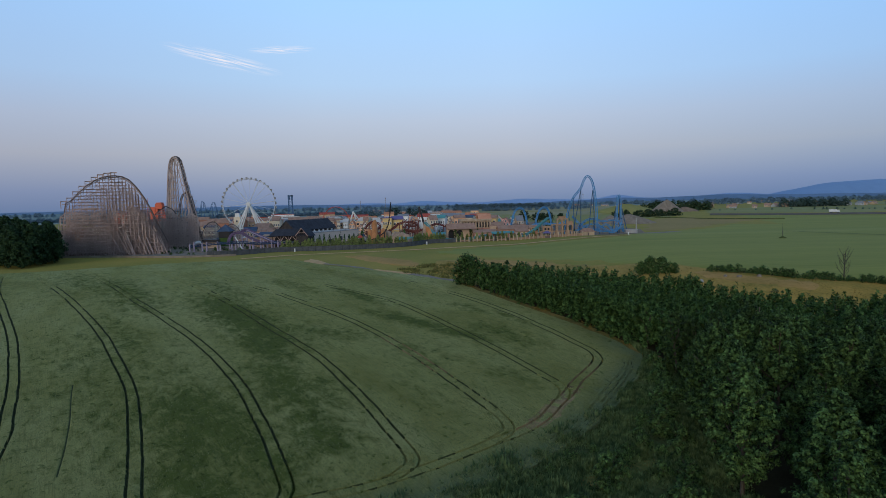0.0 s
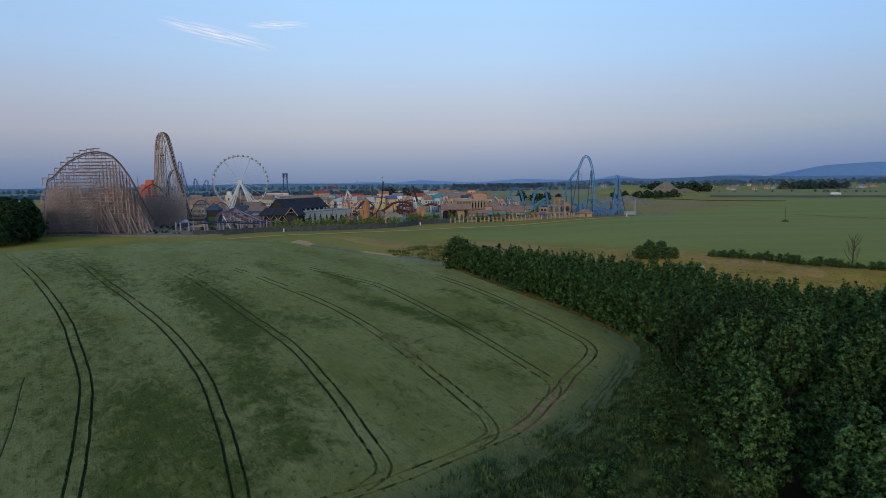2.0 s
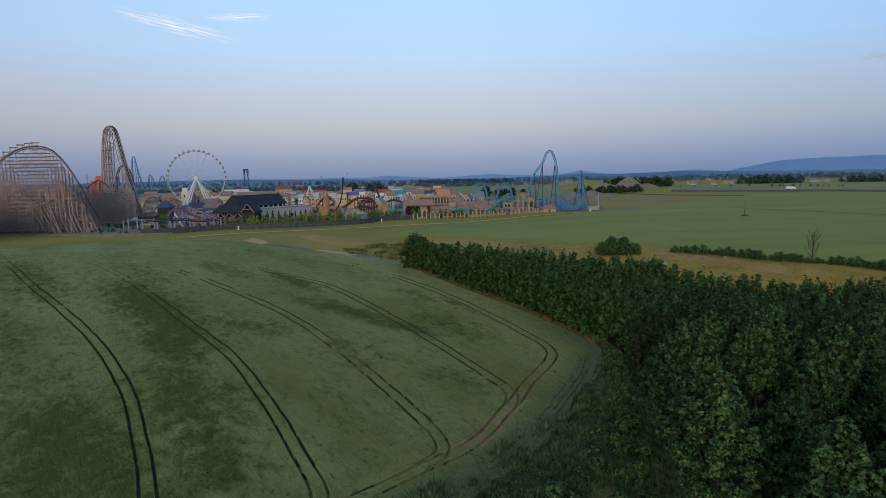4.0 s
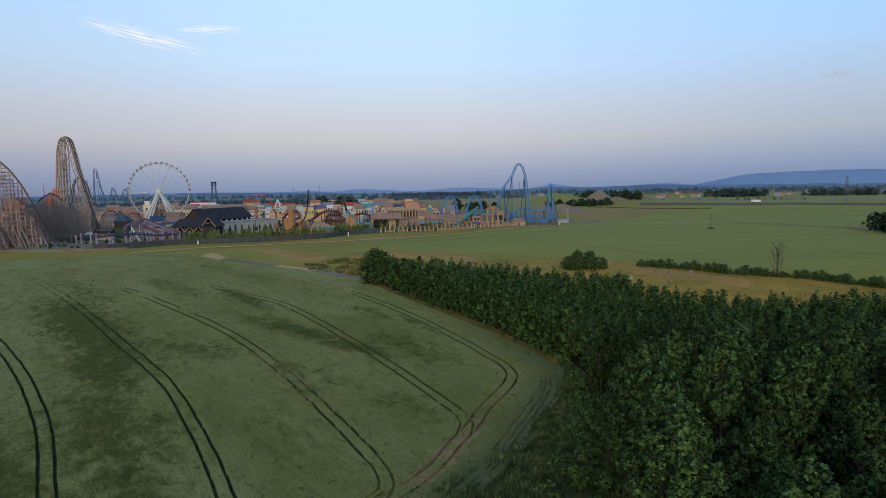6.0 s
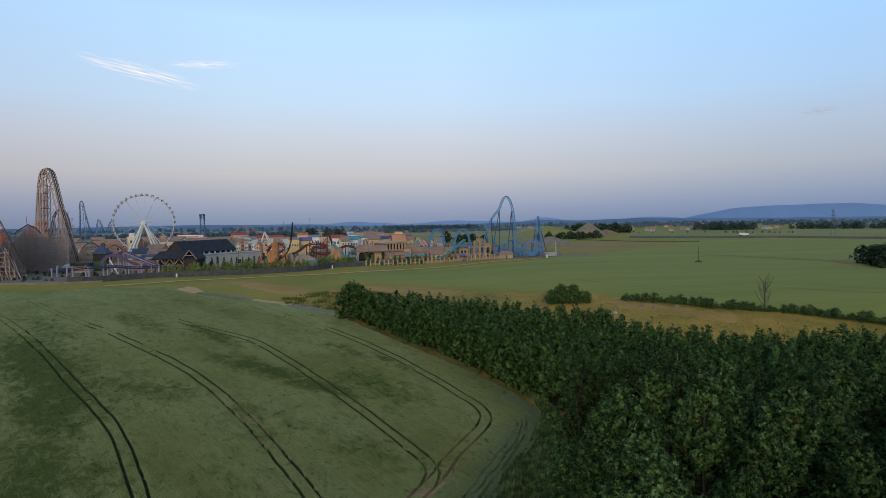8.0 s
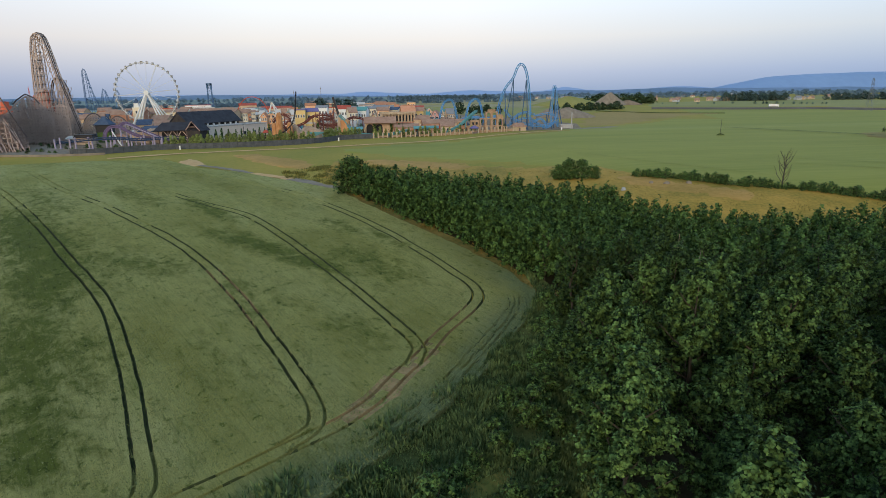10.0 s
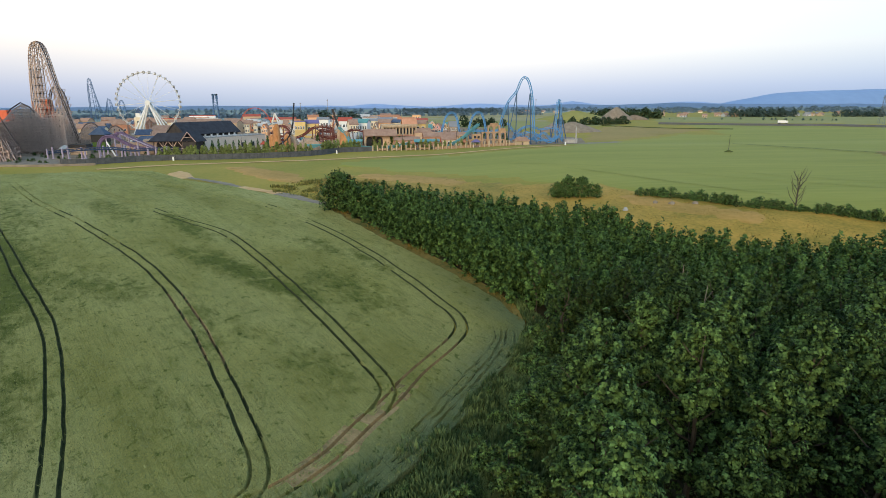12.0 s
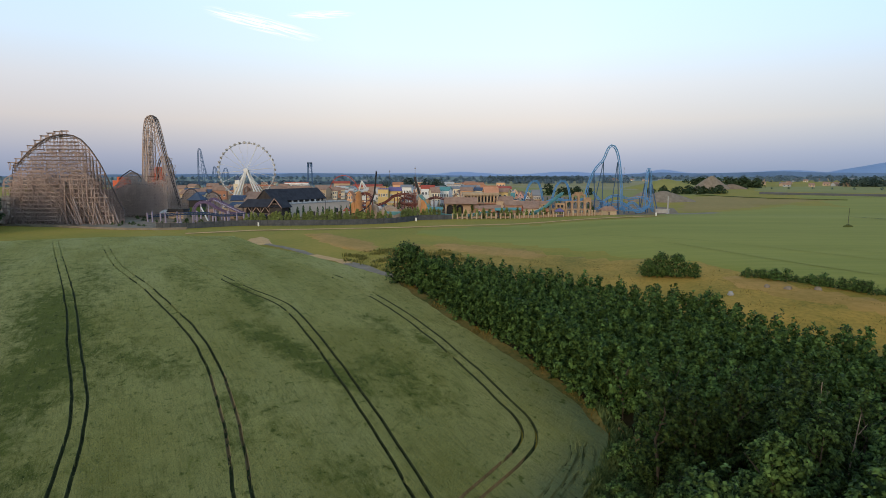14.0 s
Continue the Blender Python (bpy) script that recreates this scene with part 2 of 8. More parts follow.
TIMBER_PINK = material("pinkish_timber", (0.42, 0.30, 0.25), (0.66, 0.52, 0.44), 0.25, 0.9, 0.02, 9, vary=0.12)
TIMBER_DARK = material("dark_track_timber", (0.10, 0.075, 0.07), (0.2, 0.15, 0.13), 0.3, 0.9, 0.02, 9)
STEEL_WHITE = paint("white_steel", (0.75, 0.74, 0.70), 0.45)
STEEL_BLUE = paint("blue_steel", (0.09, 0.27, 0.52), 0.4)
STEEL_BLUE_DARK = paint("dark_blue_steel", (0.055, 0.11, 0.19), 0.45)
# steel of the far rides, its blue tinted with painted haze
STEEL_HAZE = paint("hazy_blue_steel", (0.075, 0.15, 0.27), 0.6)
STEEL_NAVY = paint("navy_steel", (0.03, 0.055, 0.11), 0.45)
STEEL_PURPLE = paint("purple_steel", (0.17, 0.12, 0.21), 0.45)
STEEL_LILAC = paint("lilac_steel", (0.36, 0.31, 0.40), 0.45)
STEEL_BLACK = paint("black_steel", (0.025, 0.025, 0.03), 0.5)
STEEL_MAROON = paint("maroon_steel", (0.16, 0.05, 0.04), 0.5)
STEEL_TEAL = paint("teal_paint", (0.10, 0.29, 0.31), 0.5)
STEEL_RED = paint("red_paint", (0.62, 0.10, 0.05), 0.5)
# pylon grey with distance haze put into the colour
HAZE_STEEL = paint("grey_lattice_steel", (0.16, 0.18, 0.20), 0.6)
ORANGE = paint("orange_plastic", (0.66, 0.13, 0.06), 0.5)
GLASS_DARK = material("dark_window_glass", (0.02, 0.025, 0.03), (0.04, 0.05, 0.06), 0.3, 0.12, 0, 8)
CABIN = material("cabin_shell", (0.20, 0.195, 0.19), (0.32, 0.31, 0.29), 0.3, 0.3, 0, 8)
FENCE = material("dark_fence_mesh", (0.05, 0.055, 0.06), (0.11, 0.115, 0.12), 0.5, 0.9, 0.03, 8)
ROOF_BLACK = material("black_shingle", (0.022, 0.024, 0.032), (0.05, 0.052, 0.065), 0.4, 0.85, 0.1, 9)
ROOF_BLUE = material("slate_blue_roof", (0.045, 0.07, 0.12), (0.08, 0.12, 0.19), 0.4, 0.8, 0.05, 9)
ROOF_BROWN = material("brown_tile_roof", (0.26, 0.155, 0.11), (0.42, 0.27, 0.20), 0.4, 0.9, 0.1, 9)
PLASTER_TAN = material("tan_plaster", (0.46, 0.32, 0.21), (0.64, 0.47, 0.33), 0.2, 0.9, 0.03, 9)
BRICK_RED = material("red_brick", (0.36, 0.18, 0.12), (0.52, 0.30, 0.21), 0.5, 0.9, 0.05, 9)
STONE = material("sandstone", (0.36, 0.26, 0.17), (0.56, 0.44, 0.31), 0.3, 0.95, 0.1, 8)
RUIN = material("weathered_brown_stone", (0.28, 0.17, 0.10), (0.50, 0.34, 0.22), 0.35, 0.95, 0.15, 8)
ROCK = material("orange_rock", (0.38, 0.16, 0.06), (0.62, 0.34, 0.17), 0.3, 0.95, 0.3, 6, stretch=(1, 1, 0.35))
ROCK_TAN = material("tan_rock", (0.33, 0.23, 0.16), (0.52, 0.39, 0.28), 0.25, 0.95, 0.3, 6)
CONCRETE = material("concrete", (0.30, 0.29, 0.28), (0.46, 0.45, 0.43), 0.2, 0.9, 0.02, 9)
WHITE = paint("white_paint", (0.78, 0.77, 0.74), 0.6)
EARTH = material("bare_earth", (0.17, 0.12, 0.08), (0.30, 0.22, 0.15), 0.2, 0.95, 0.1, 10)
# the blue of distance haze is painted straight into the hill colours
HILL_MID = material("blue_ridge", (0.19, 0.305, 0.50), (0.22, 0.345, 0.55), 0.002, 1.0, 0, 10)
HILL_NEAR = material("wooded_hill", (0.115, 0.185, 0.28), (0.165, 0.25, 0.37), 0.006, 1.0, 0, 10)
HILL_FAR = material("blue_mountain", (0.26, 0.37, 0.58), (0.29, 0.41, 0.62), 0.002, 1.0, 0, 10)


# ---- building helpers ----
class Geo:
    """Collects boxes, beams, tubes and plates into one mesh."""

    def __init__(self):
        self.v, self.f = [], []

    def add(self, verts, faces):
        k = len(self.v)
        self.v += [tuple(p) for p in verts]
        self.f += [tuple(i + k for i in f) for f in faces]
        return self

    def beam(self, p, q, w, h=None):
        p, q, h = Vector(p), Vector(q), h or w
        d = q - p
        if d.length < 1e-4:
            return self
        d.normalize()
        s = d.cross(Vector((0, 0, 1)))
        s = s.normalized() if s.length > 1e-3 else Vector((1, 0, 0))
        u = s.cross(d)
        s, u = s * w / 2, u * h / 2
        c = [e + a * s + b * u for e in (p, q) for a, b in ((-1, -1), (1, -1), (1, 1), (-1, 1))]
        return self.add(c, [(0, 3, 2, 1), (4, 5, 6, 7), (0, 1, 5, 4), (1, 2, 6, 5), (2, 3, 7, 6), (3, 0, 4, 7)])

    def box(self, x0, y0, z0, x1, y1, z1):
        c = [(x, y, z) for z in (z0, z1) for x, y in ((x0, y0), (x1, y0), (x1, y1), (x0, y1))]
        return self.add(c, [(0, 3, 2, 1), (4, 5, 6, 7), (0, 1, 5, 4), (1, 2, 6, 5), (2, 3, 7, 6), (3, 0, 4, 7)])

    def tube(self, pts, r, n=6, closed=False):
        pts = [Vector(p) for p in pts]
        m, k = len(pts), len(self.v)
        for i, p in enumerate(pts):
            a = pts[(i - 1) % m] if closed or i else p
            b = pts[(i + 1) % m] if closed or i < m - 1 else p
            d = (b - a).normalized()
            s = d.cross(Vector((0, 0, 1)))
            s = s.normalized() if s.length > 0.05 else Vector((1, 0, 0))
            u = s.cross(d)
            rr = r[i] if isinstance(r, (list, tuple)) else r
            self.v += [tuple(p + rr * (math.cos(j * math.tau / n) * s + math.sin(j * math.tau / n) * u)) for j in range(n)]
        for i in range(m if closed else m - 1):
            a, b = k + i * n, k + ((i + 1) % m) * n
            self.f += [(a + j, a + (j + 1) % n, b + (j + 1) % n, b + j) for j in range(n)]
        if not closed:
            self.f += [tuple(k + j for j in range(n))[::-1], tuple(k + (m - 1) * n + j for j in range(n))]
        return self

    def plate(self, pts, thick):
        """A flat outline, thickened along its normal."""
        pts = [Vector(p) for p in pts]
        nrm = sum(((pts[i] - pts[0]).cross(pts[i + 1] - pts[0]) for i in range(1, len(pts) - 1)), Vector()).normalized() * thick
        k = len(pts)
        return self.add([*pts, *[p - nrm for p in pts]],
                        [tuple(range(k)), tuple(range(2 * k - 1, k - 1, -1)), *[((i + 1) % k, i, i + k, (i + 1) % k + k) for i in range(k)]])

    def skew(self, k):
        self.v = [(x + k * y, y, z) for x, y, z in self.v]
        return self

    def mesh(self, name, mat, smooth=False):
        me = bpy.data.meshes.new(name)
        me.from_pydata(self.v, [], self.f)
        me.materials.append(mat)
        if smooth:
            me.polygons.foreach_set("use_smooth", [True] * len(me.polygons))
        return me


def part(name, geo, mat, parent, label="", smooth=False):
    ob = new(name, geo if isinstance(geo, bpy.types.Mesh) else geo.mesh(name, mat, smooth))
    ob.parent = parent
    return tagged(ob, label)


def thing(name, x, y, z, label, category, group="", rz=0.0, kind=""):
    ob = new(name)
    ob.empty_display_size = 0.5
    ob.matrix_basis = pose(x, y, z, 0, 0, rz)
    return tagged(ob, label, category, group, kind)


def spline(pts, step):
    """Points at even steps along a smooth line through pts (tuples of two or three numbers)."""
    p = np.array(pts, float)
    p = np.vstack([2 * p[0] - p[1], p, 2 * p[-1] - p[-2]])
    res = []
    for i in range(1, len(p) - 2):
        n = max(2, int(np.linalg.norm(p[i + 1] - p[i]) / step))
        for s in np.linspace(0, 1, n, endpoint=False):
            res.append(0.5 * (2 * p[i] + (p[i + 1] - p[i - 1]) * s + (2 * p[i - 1] - 5 * p[i] + 4 * p[i + 1] - p[i + 2]) * s * s
                              + (3 * p[i] - p[i - 1] - 3 * p[i + 1] + p[i + 2]) * s ** 3))
    res.append(p[-2])
    return np.array(res)


# ---- the lie of the land ----
PROFILE_Y = (-400, 0, 60, 75, 100, 140, 180, 240, 290, 400, 800, 1500, 5000)
PROFILE_Z = (-8, -4, -3, -2, 0, 3.4, 6.6, 7.3, 7.3, 7.6, 12.5, 15.5, 20)


def ramp01(v, a, b):
    t = np.clip((v - a) / (b - a), 0, 1)
    return t * t * (3 - 2 * t)


def land(x, y):
    """Height of the ground at x, y."""
    x, y = np.asarray(x, float), np.asarray(y, float)
    r = y + 0.1 * np.abs(x)
    z = sum(np.interp(r + d, PROFILE_Y, PROFILE_Z) for d in (-12, -6, 0, 6, 12)) / 5
    z = z - 0.06 * np.clip(x - 6, 0, 40) * np.clip((150 - y) / 40, 0, 1)
    z = z + 3.0 * ramp01(x, 35, 95) * ramp01(y, 110, 150) * (1 - ramp01(y, 320, 400))
    return z


def inside(poly, x, y):
    x, y = np.asarray(x, float), np.asarray(y, float)
    res = np.zeros(x.shape, bool)
    for (x0, y0), (x1, y1) in zip(poly, [*poly[1:], poly[0]]):
        if y0 != y1:
            res ^= ((y0 > y) != (y1 > y)) & (x < (x1 - x0) * (y - y0) / (y1 - y0) + x0)
    return res


def sheet(name, poly, lift, step, mat, label, category, edge=0.0, kind="structure", wobble=0.0, dive=0.0):
    """A patch of ground cover that follows the land, with a skirt of the height edge round it."""
    ring = []
    for a, b in zip(poly, [*poly[1:], poly[0]]):
        n = max(1, int(math.dist(a, b) / step))
        ring += [(a[0] + (b[0] - a[0]) * i / n, a[1] + (b[1] - a[1]) * i / n) for i in range(n)]
    if wobble:
        ring = [(x + wobble * noise.noise((x * 0.3, y * 0.3, 0)), y + wobble * noise.noise((x * 0.3, y * 0.3, 7))) for x, y in ring]
    xs, ys = [p[0] for p in ring], [p[1] for p in ring]
    gx, gy = np.meshgrid(np.arange(min(xs), max(xs), step), np.arange(min(ys), max(ys), step))
    keep = inside(ring, gx, gy)
    pts = [Vector(p) for p in ring] + [Vector(p) for p in zip(gx[keep], gy[keep])]
    v, _, f, *_ = delaunay_2d_cdt(pts, [(i, (i + 1) % len(ring)) for i in range(len(ring))], [], 1, 1e-4)
    z = land([p.x for p in v], [p.y for p in v]) + lift
    z[:len(ring)] -= dive
    g = Geo().add([(p.x, p.y, h) for p, h in zip(v, z)], f)
    if edge:
        zz = land(xs, ys) + lift
        k = len(ring)
        g.add([*zip(xs, ys, zz), *zip(xs, ys, zz - edge)], [(i, i + k, (i + 1) % k + k, (i + 1) % k) for i in range(k)])
    return tagged(new(name, g.mesh(name, mat, True)), label, category, kind=kind)


def ribbon(name, pts, width, lift, mat, label, category, rough=0.0):
    """A path that follows the land."""
    p = spline(pts, 3.0)
    d = np.gradient(p, axis=0)
    d /= np.linalg.norm(d, axis=1)[:, None]
    nrm = np.stack([-d[:, 1], d[:, 0]], 1)
    g, rows = Geo(), []
    for k, s in enumerate((-0.5, -0.17, 0.17, 0.5)):
        w = width * s * (1 + rough * np.array([noise.noise((a * 0.2, b * 0.2, k * 5.0)) for a, b in p]))
        q = p + nrm * w[:, None]
        rows.append(np.column_stack([q, land(q[:, 0], q[:, 1]) + lift]))
    n = len(p)
    g.add(np.vstack(rows), [(k * n + i, k * n + i + 1, (k + 1) * n + i + 1, (k + 1) * n + i) for k in range(3) for i in range(n - 1)][::1])
    g.f = [f[::-1] for f in g.f]
    return tagged(new(name, g.mesh(name, mat, True)), label, category, kind="structure")


# ---- ground ----
def build_ground():
    edge = [0, 15, 35, 60, 90, 120, 160, 200, 250, 300, 360, 430, 520, 650, 800, 1000, 1300, 1700, 2300, 3100, 4200, 4950]
    xs = [-e for e in edge[:0:-1]] + edge
    ys = [-4900, -2500, -1200, -600] + list(range(-300, 440, 12)) + [460, 500, 560, 650, 800, 1000, 1300, 1700, 2300, 3100, 4000, 4900]
    xs = sorted(set(xs) | set(range(-260, 261, 12)))
    gx, gy = np.meshgrid(xs, ys)
    z = land(gx, gy)
    n = len(xs)
    g = Geo().add(zip(gx.ravel(), gy.ravel(), z.ravel()), [(j * n + i, j * n + i + 1, (j + 1) * n + i + 1, (j + 1) * n + i)
                                                          for j in range(len(ys) - 1) for i in range(n - 1)])
    tagged(new("ground", g.mesh("ground", MEADOW, True)), "mown and rough grassland on gently rising land", "ground", kind="structure")


build_ground()

# ---- the near wheat field with its wheel tracks ----
FIELD = [(-260, 190), (-200, 208), (-172, 222), (-154, 228), (-138, 238), (-118, 249), (-93, 255), (-69, 255), (-58, 241), (-47, 226), (-31, 214),
         (-22, 204), (-10, 191), (2, 178.5), (10.5, 162), (18, 148.5), (28, 133), (35, 121.5), (39.0, 112.6), (37.2, 106.5), (31.9, 97), (26.2, 87.5),
         (19.3, 79), (10.8, 70), (0, 62), (-12, 56), (-30, 51), (-60, 42), (-120, 20), (-260, 0)]
TRACKS = [
    [(-165, 212), (-140, 178), (-118, 151.5), (-97, 126.5), (-84.4, 110), (-75.6, 98), (-67, 85), (-62.5, 78), (-52, 57)],
    [(-172, 234), (-139.5, 198), (-102.3, 156.5), (-79.5, 130), (-65, 111), (-54.8, 97), (-48.2, 86), (-42.5, 75.6), (-36.8, 64.6), (-30, 52)],
    [(-150, 233), (-129.5, 210.4), (-92.5, 165.6), (-72.7, 143.6), (-54.5, 122.7), (-42.5, 107), (-34.6, 95.2), (-27.6, 82.6), (-23.3, 74.3), (-19, 65), (-19.5, 62)],
    [(-125, 236), (-95, 199), (-57.8, 153.4), (-41, 131.5), (-30, 117.5), (-24, 109), (-18.2, 99), (-12.4, 88.3), (-7.6, 78.3), (-4.6, 71.5), (-6.5, 67.5)],
    [(-101, 227.4), (-71, 188.6), (-47, 163), (-26, 139.8), (-15.8, 126.3), (-7.8, 113.7), (-2.6, 104.5), (1.3, 97), (5, 89.8), (8, 83.5), (8.6, 79.5), (6.5, 76.5)],
    [(-85, 232.7), (-55.7, 196), (-31, 169.5), (-15, 155), (-4, 138.5), (5.2, 122.5), (12.2, 110.2), (16.8, 101.6), (19.0, 97.2), (19.7, 94.2), (18.8, 91.2)],
    [(-72, 249), (-48.5, 216.5), (-25.2, 193.3), (-6.3, 172.8), (9.3, 150.8), (20.6, 131.3), (26.3, 120.3), (29, 115), (29.6, 110.8), (27.6, 106), (22.8, 98.5), (20.3, 93.5),
     (17.3, 88.7), (14, 83.1), (9, 78), (0.4, 71.5), (-6.5, 67), (-12.8, 64), (-25, 60), (-50, 52.5)],
]
GAUGE = 1.65


def rut_lines():
    """The line of every single wheel: two to a track."""
    res = []
    for k, t in enumerate(TRACKS):
        p = spline(t, 1.2)
        d = np.gradient(p, axis=0)
        d /= np.linalg.norm(d, axis=1)[:, None]
        nrm = np.stack([-d[:, 1], d[:, 0]], 1)
        for s in (-0.5, 0.5):
            wob = np.array([0.12 * noise.noise((a * 0.25, b * 0.25, k + s)) + 0.03 * noise.noise((a * 0.8, b * 0.8, k + s)) for a, b in p])
            res.append((p + nrm * (s * GAUGE + wob)[:, None], nrm, k))
    # one lone wheel line
    p = spline([(-65.5, 98.5), (-62.8, 93.8), (-57.5, 85.2), (-54.4, 79.8), (-51.7, 74.9), (-49.8, 71.2), (-48.5, 68.6)], 1.2)
    d = np.gradient(p, axis=0)
    d /= np.linalg.norm(d, axis=1)[:, None]
    res.append((p, np.stack([-d[:, 1], d[:, 0]], 1), 7))
    # laid-over drill rows along the headland
    for j, off in enumerate((3.0, 3.9, 4.7, 5.8, 6.6)):
        p = spline([(34.2, 110), (33.4, 107), (31, 102), (27, 95.5), (23, 89), (19.5, 83.5), (14, 77)], 1.2)
        d = np.gradient(p, axis=0)
        d /= np.linalg.norm(d, axis=1)[:, None]
        nrm = np.stack([-d[:, 1], d[:, 0]], 1)
        wob = np.array([0.35 * noise.noise((a * 0.4, b * 0.4, 20 + j)) for a, b in p])
        res.append((p + nrm * (off - 3.0 + wob)[:, None], nrm, 9))
    return res


def rut_distance(lines, x, y):
    """Distance to the nearest wheel's line, and which track that is."""
    best, who = np.full(x.shape, 99.0), np.zeros(x.shape, int)
    for p, _, k in lines:
        lo, hi = p.min(0) - 2, p.max(0) + 2
        near = np.where((x > lo[0]) & (x < hi[0]) & (y > lo[1]) & (y < hi[1]))[0]
        if not len(near):
            continue
        a, b = p[:-1], p[1:]
        ab = b - a
        ll = (ab ** 2).sum(1)
        for c in np.array_split(near, max(1, len(near) // 2000)):
            ax, ay = x[c][:, None] - a[:, 0], y[c][:, None] - a[:, 1]
            t = np.clip((ax * ab[:, 0] + ay * ab[:, 1]) / ll, 0, 1)
            dd = np.sqrt(((ax - t * ab[:, 0]) ** 2 + (ay - t * ab[:, 1]) ** 2).min(1))
            upd = dd < best[c]
            best[c[upd]], who[c[upd]] = dd[upd], k
    return best, who


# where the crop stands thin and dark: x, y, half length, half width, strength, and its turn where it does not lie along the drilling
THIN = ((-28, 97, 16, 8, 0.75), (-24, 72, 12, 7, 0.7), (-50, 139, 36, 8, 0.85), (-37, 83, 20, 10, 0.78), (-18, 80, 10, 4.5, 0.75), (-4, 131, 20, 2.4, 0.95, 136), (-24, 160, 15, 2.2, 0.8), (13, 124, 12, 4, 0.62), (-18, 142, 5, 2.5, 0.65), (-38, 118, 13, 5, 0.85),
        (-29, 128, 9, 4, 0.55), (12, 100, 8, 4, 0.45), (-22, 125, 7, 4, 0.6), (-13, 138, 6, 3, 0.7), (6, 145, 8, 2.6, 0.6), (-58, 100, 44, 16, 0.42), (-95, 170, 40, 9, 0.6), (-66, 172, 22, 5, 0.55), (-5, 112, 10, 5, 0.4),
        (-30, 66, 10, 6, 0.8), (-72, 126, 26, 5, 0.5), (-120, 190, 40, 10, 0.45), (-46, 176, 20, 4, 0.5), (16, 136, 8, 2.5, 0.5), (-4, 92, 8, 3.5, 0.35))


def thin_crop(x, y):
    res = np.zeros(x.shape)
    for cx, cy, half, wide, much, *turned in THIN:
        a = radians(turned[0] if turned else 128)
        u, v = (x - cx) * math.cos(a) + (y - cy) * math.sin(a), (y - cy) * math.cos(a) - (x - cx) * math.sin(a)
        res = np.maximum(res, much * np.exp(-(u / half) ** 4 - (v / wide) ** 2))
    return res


def headland(x, y):
    """How near the wheat stands to the wood's side of the field."""
    a, b = np.array(FIELD[13:26], float), np.array(FIELD[14:27], float)
    ab = b - a
    px, py = x[:, None] - a[:, 0], y[:, None] - a[:, 1]
    t = np.clip((px * ab[:, 0] + py * ab[:, 1]) / (ab ** 2).sum(1), 0, 1)
    d = np.sqrt(((px - t * ab[:, 0]) ** 2 + (py - t * ab[:, 1]) ** 2).min(1))
    return np.clip(1 - d / 9.0, 0, 1) * np.clip((150 - y) / 40, 0, 1)


LINES = rut_lines()
CROP_H = 0.55


# the tracks' last bends, where the wheat has risen again
TURN_END = {2: 71, 3: 76, 4: 86, 5: 98}


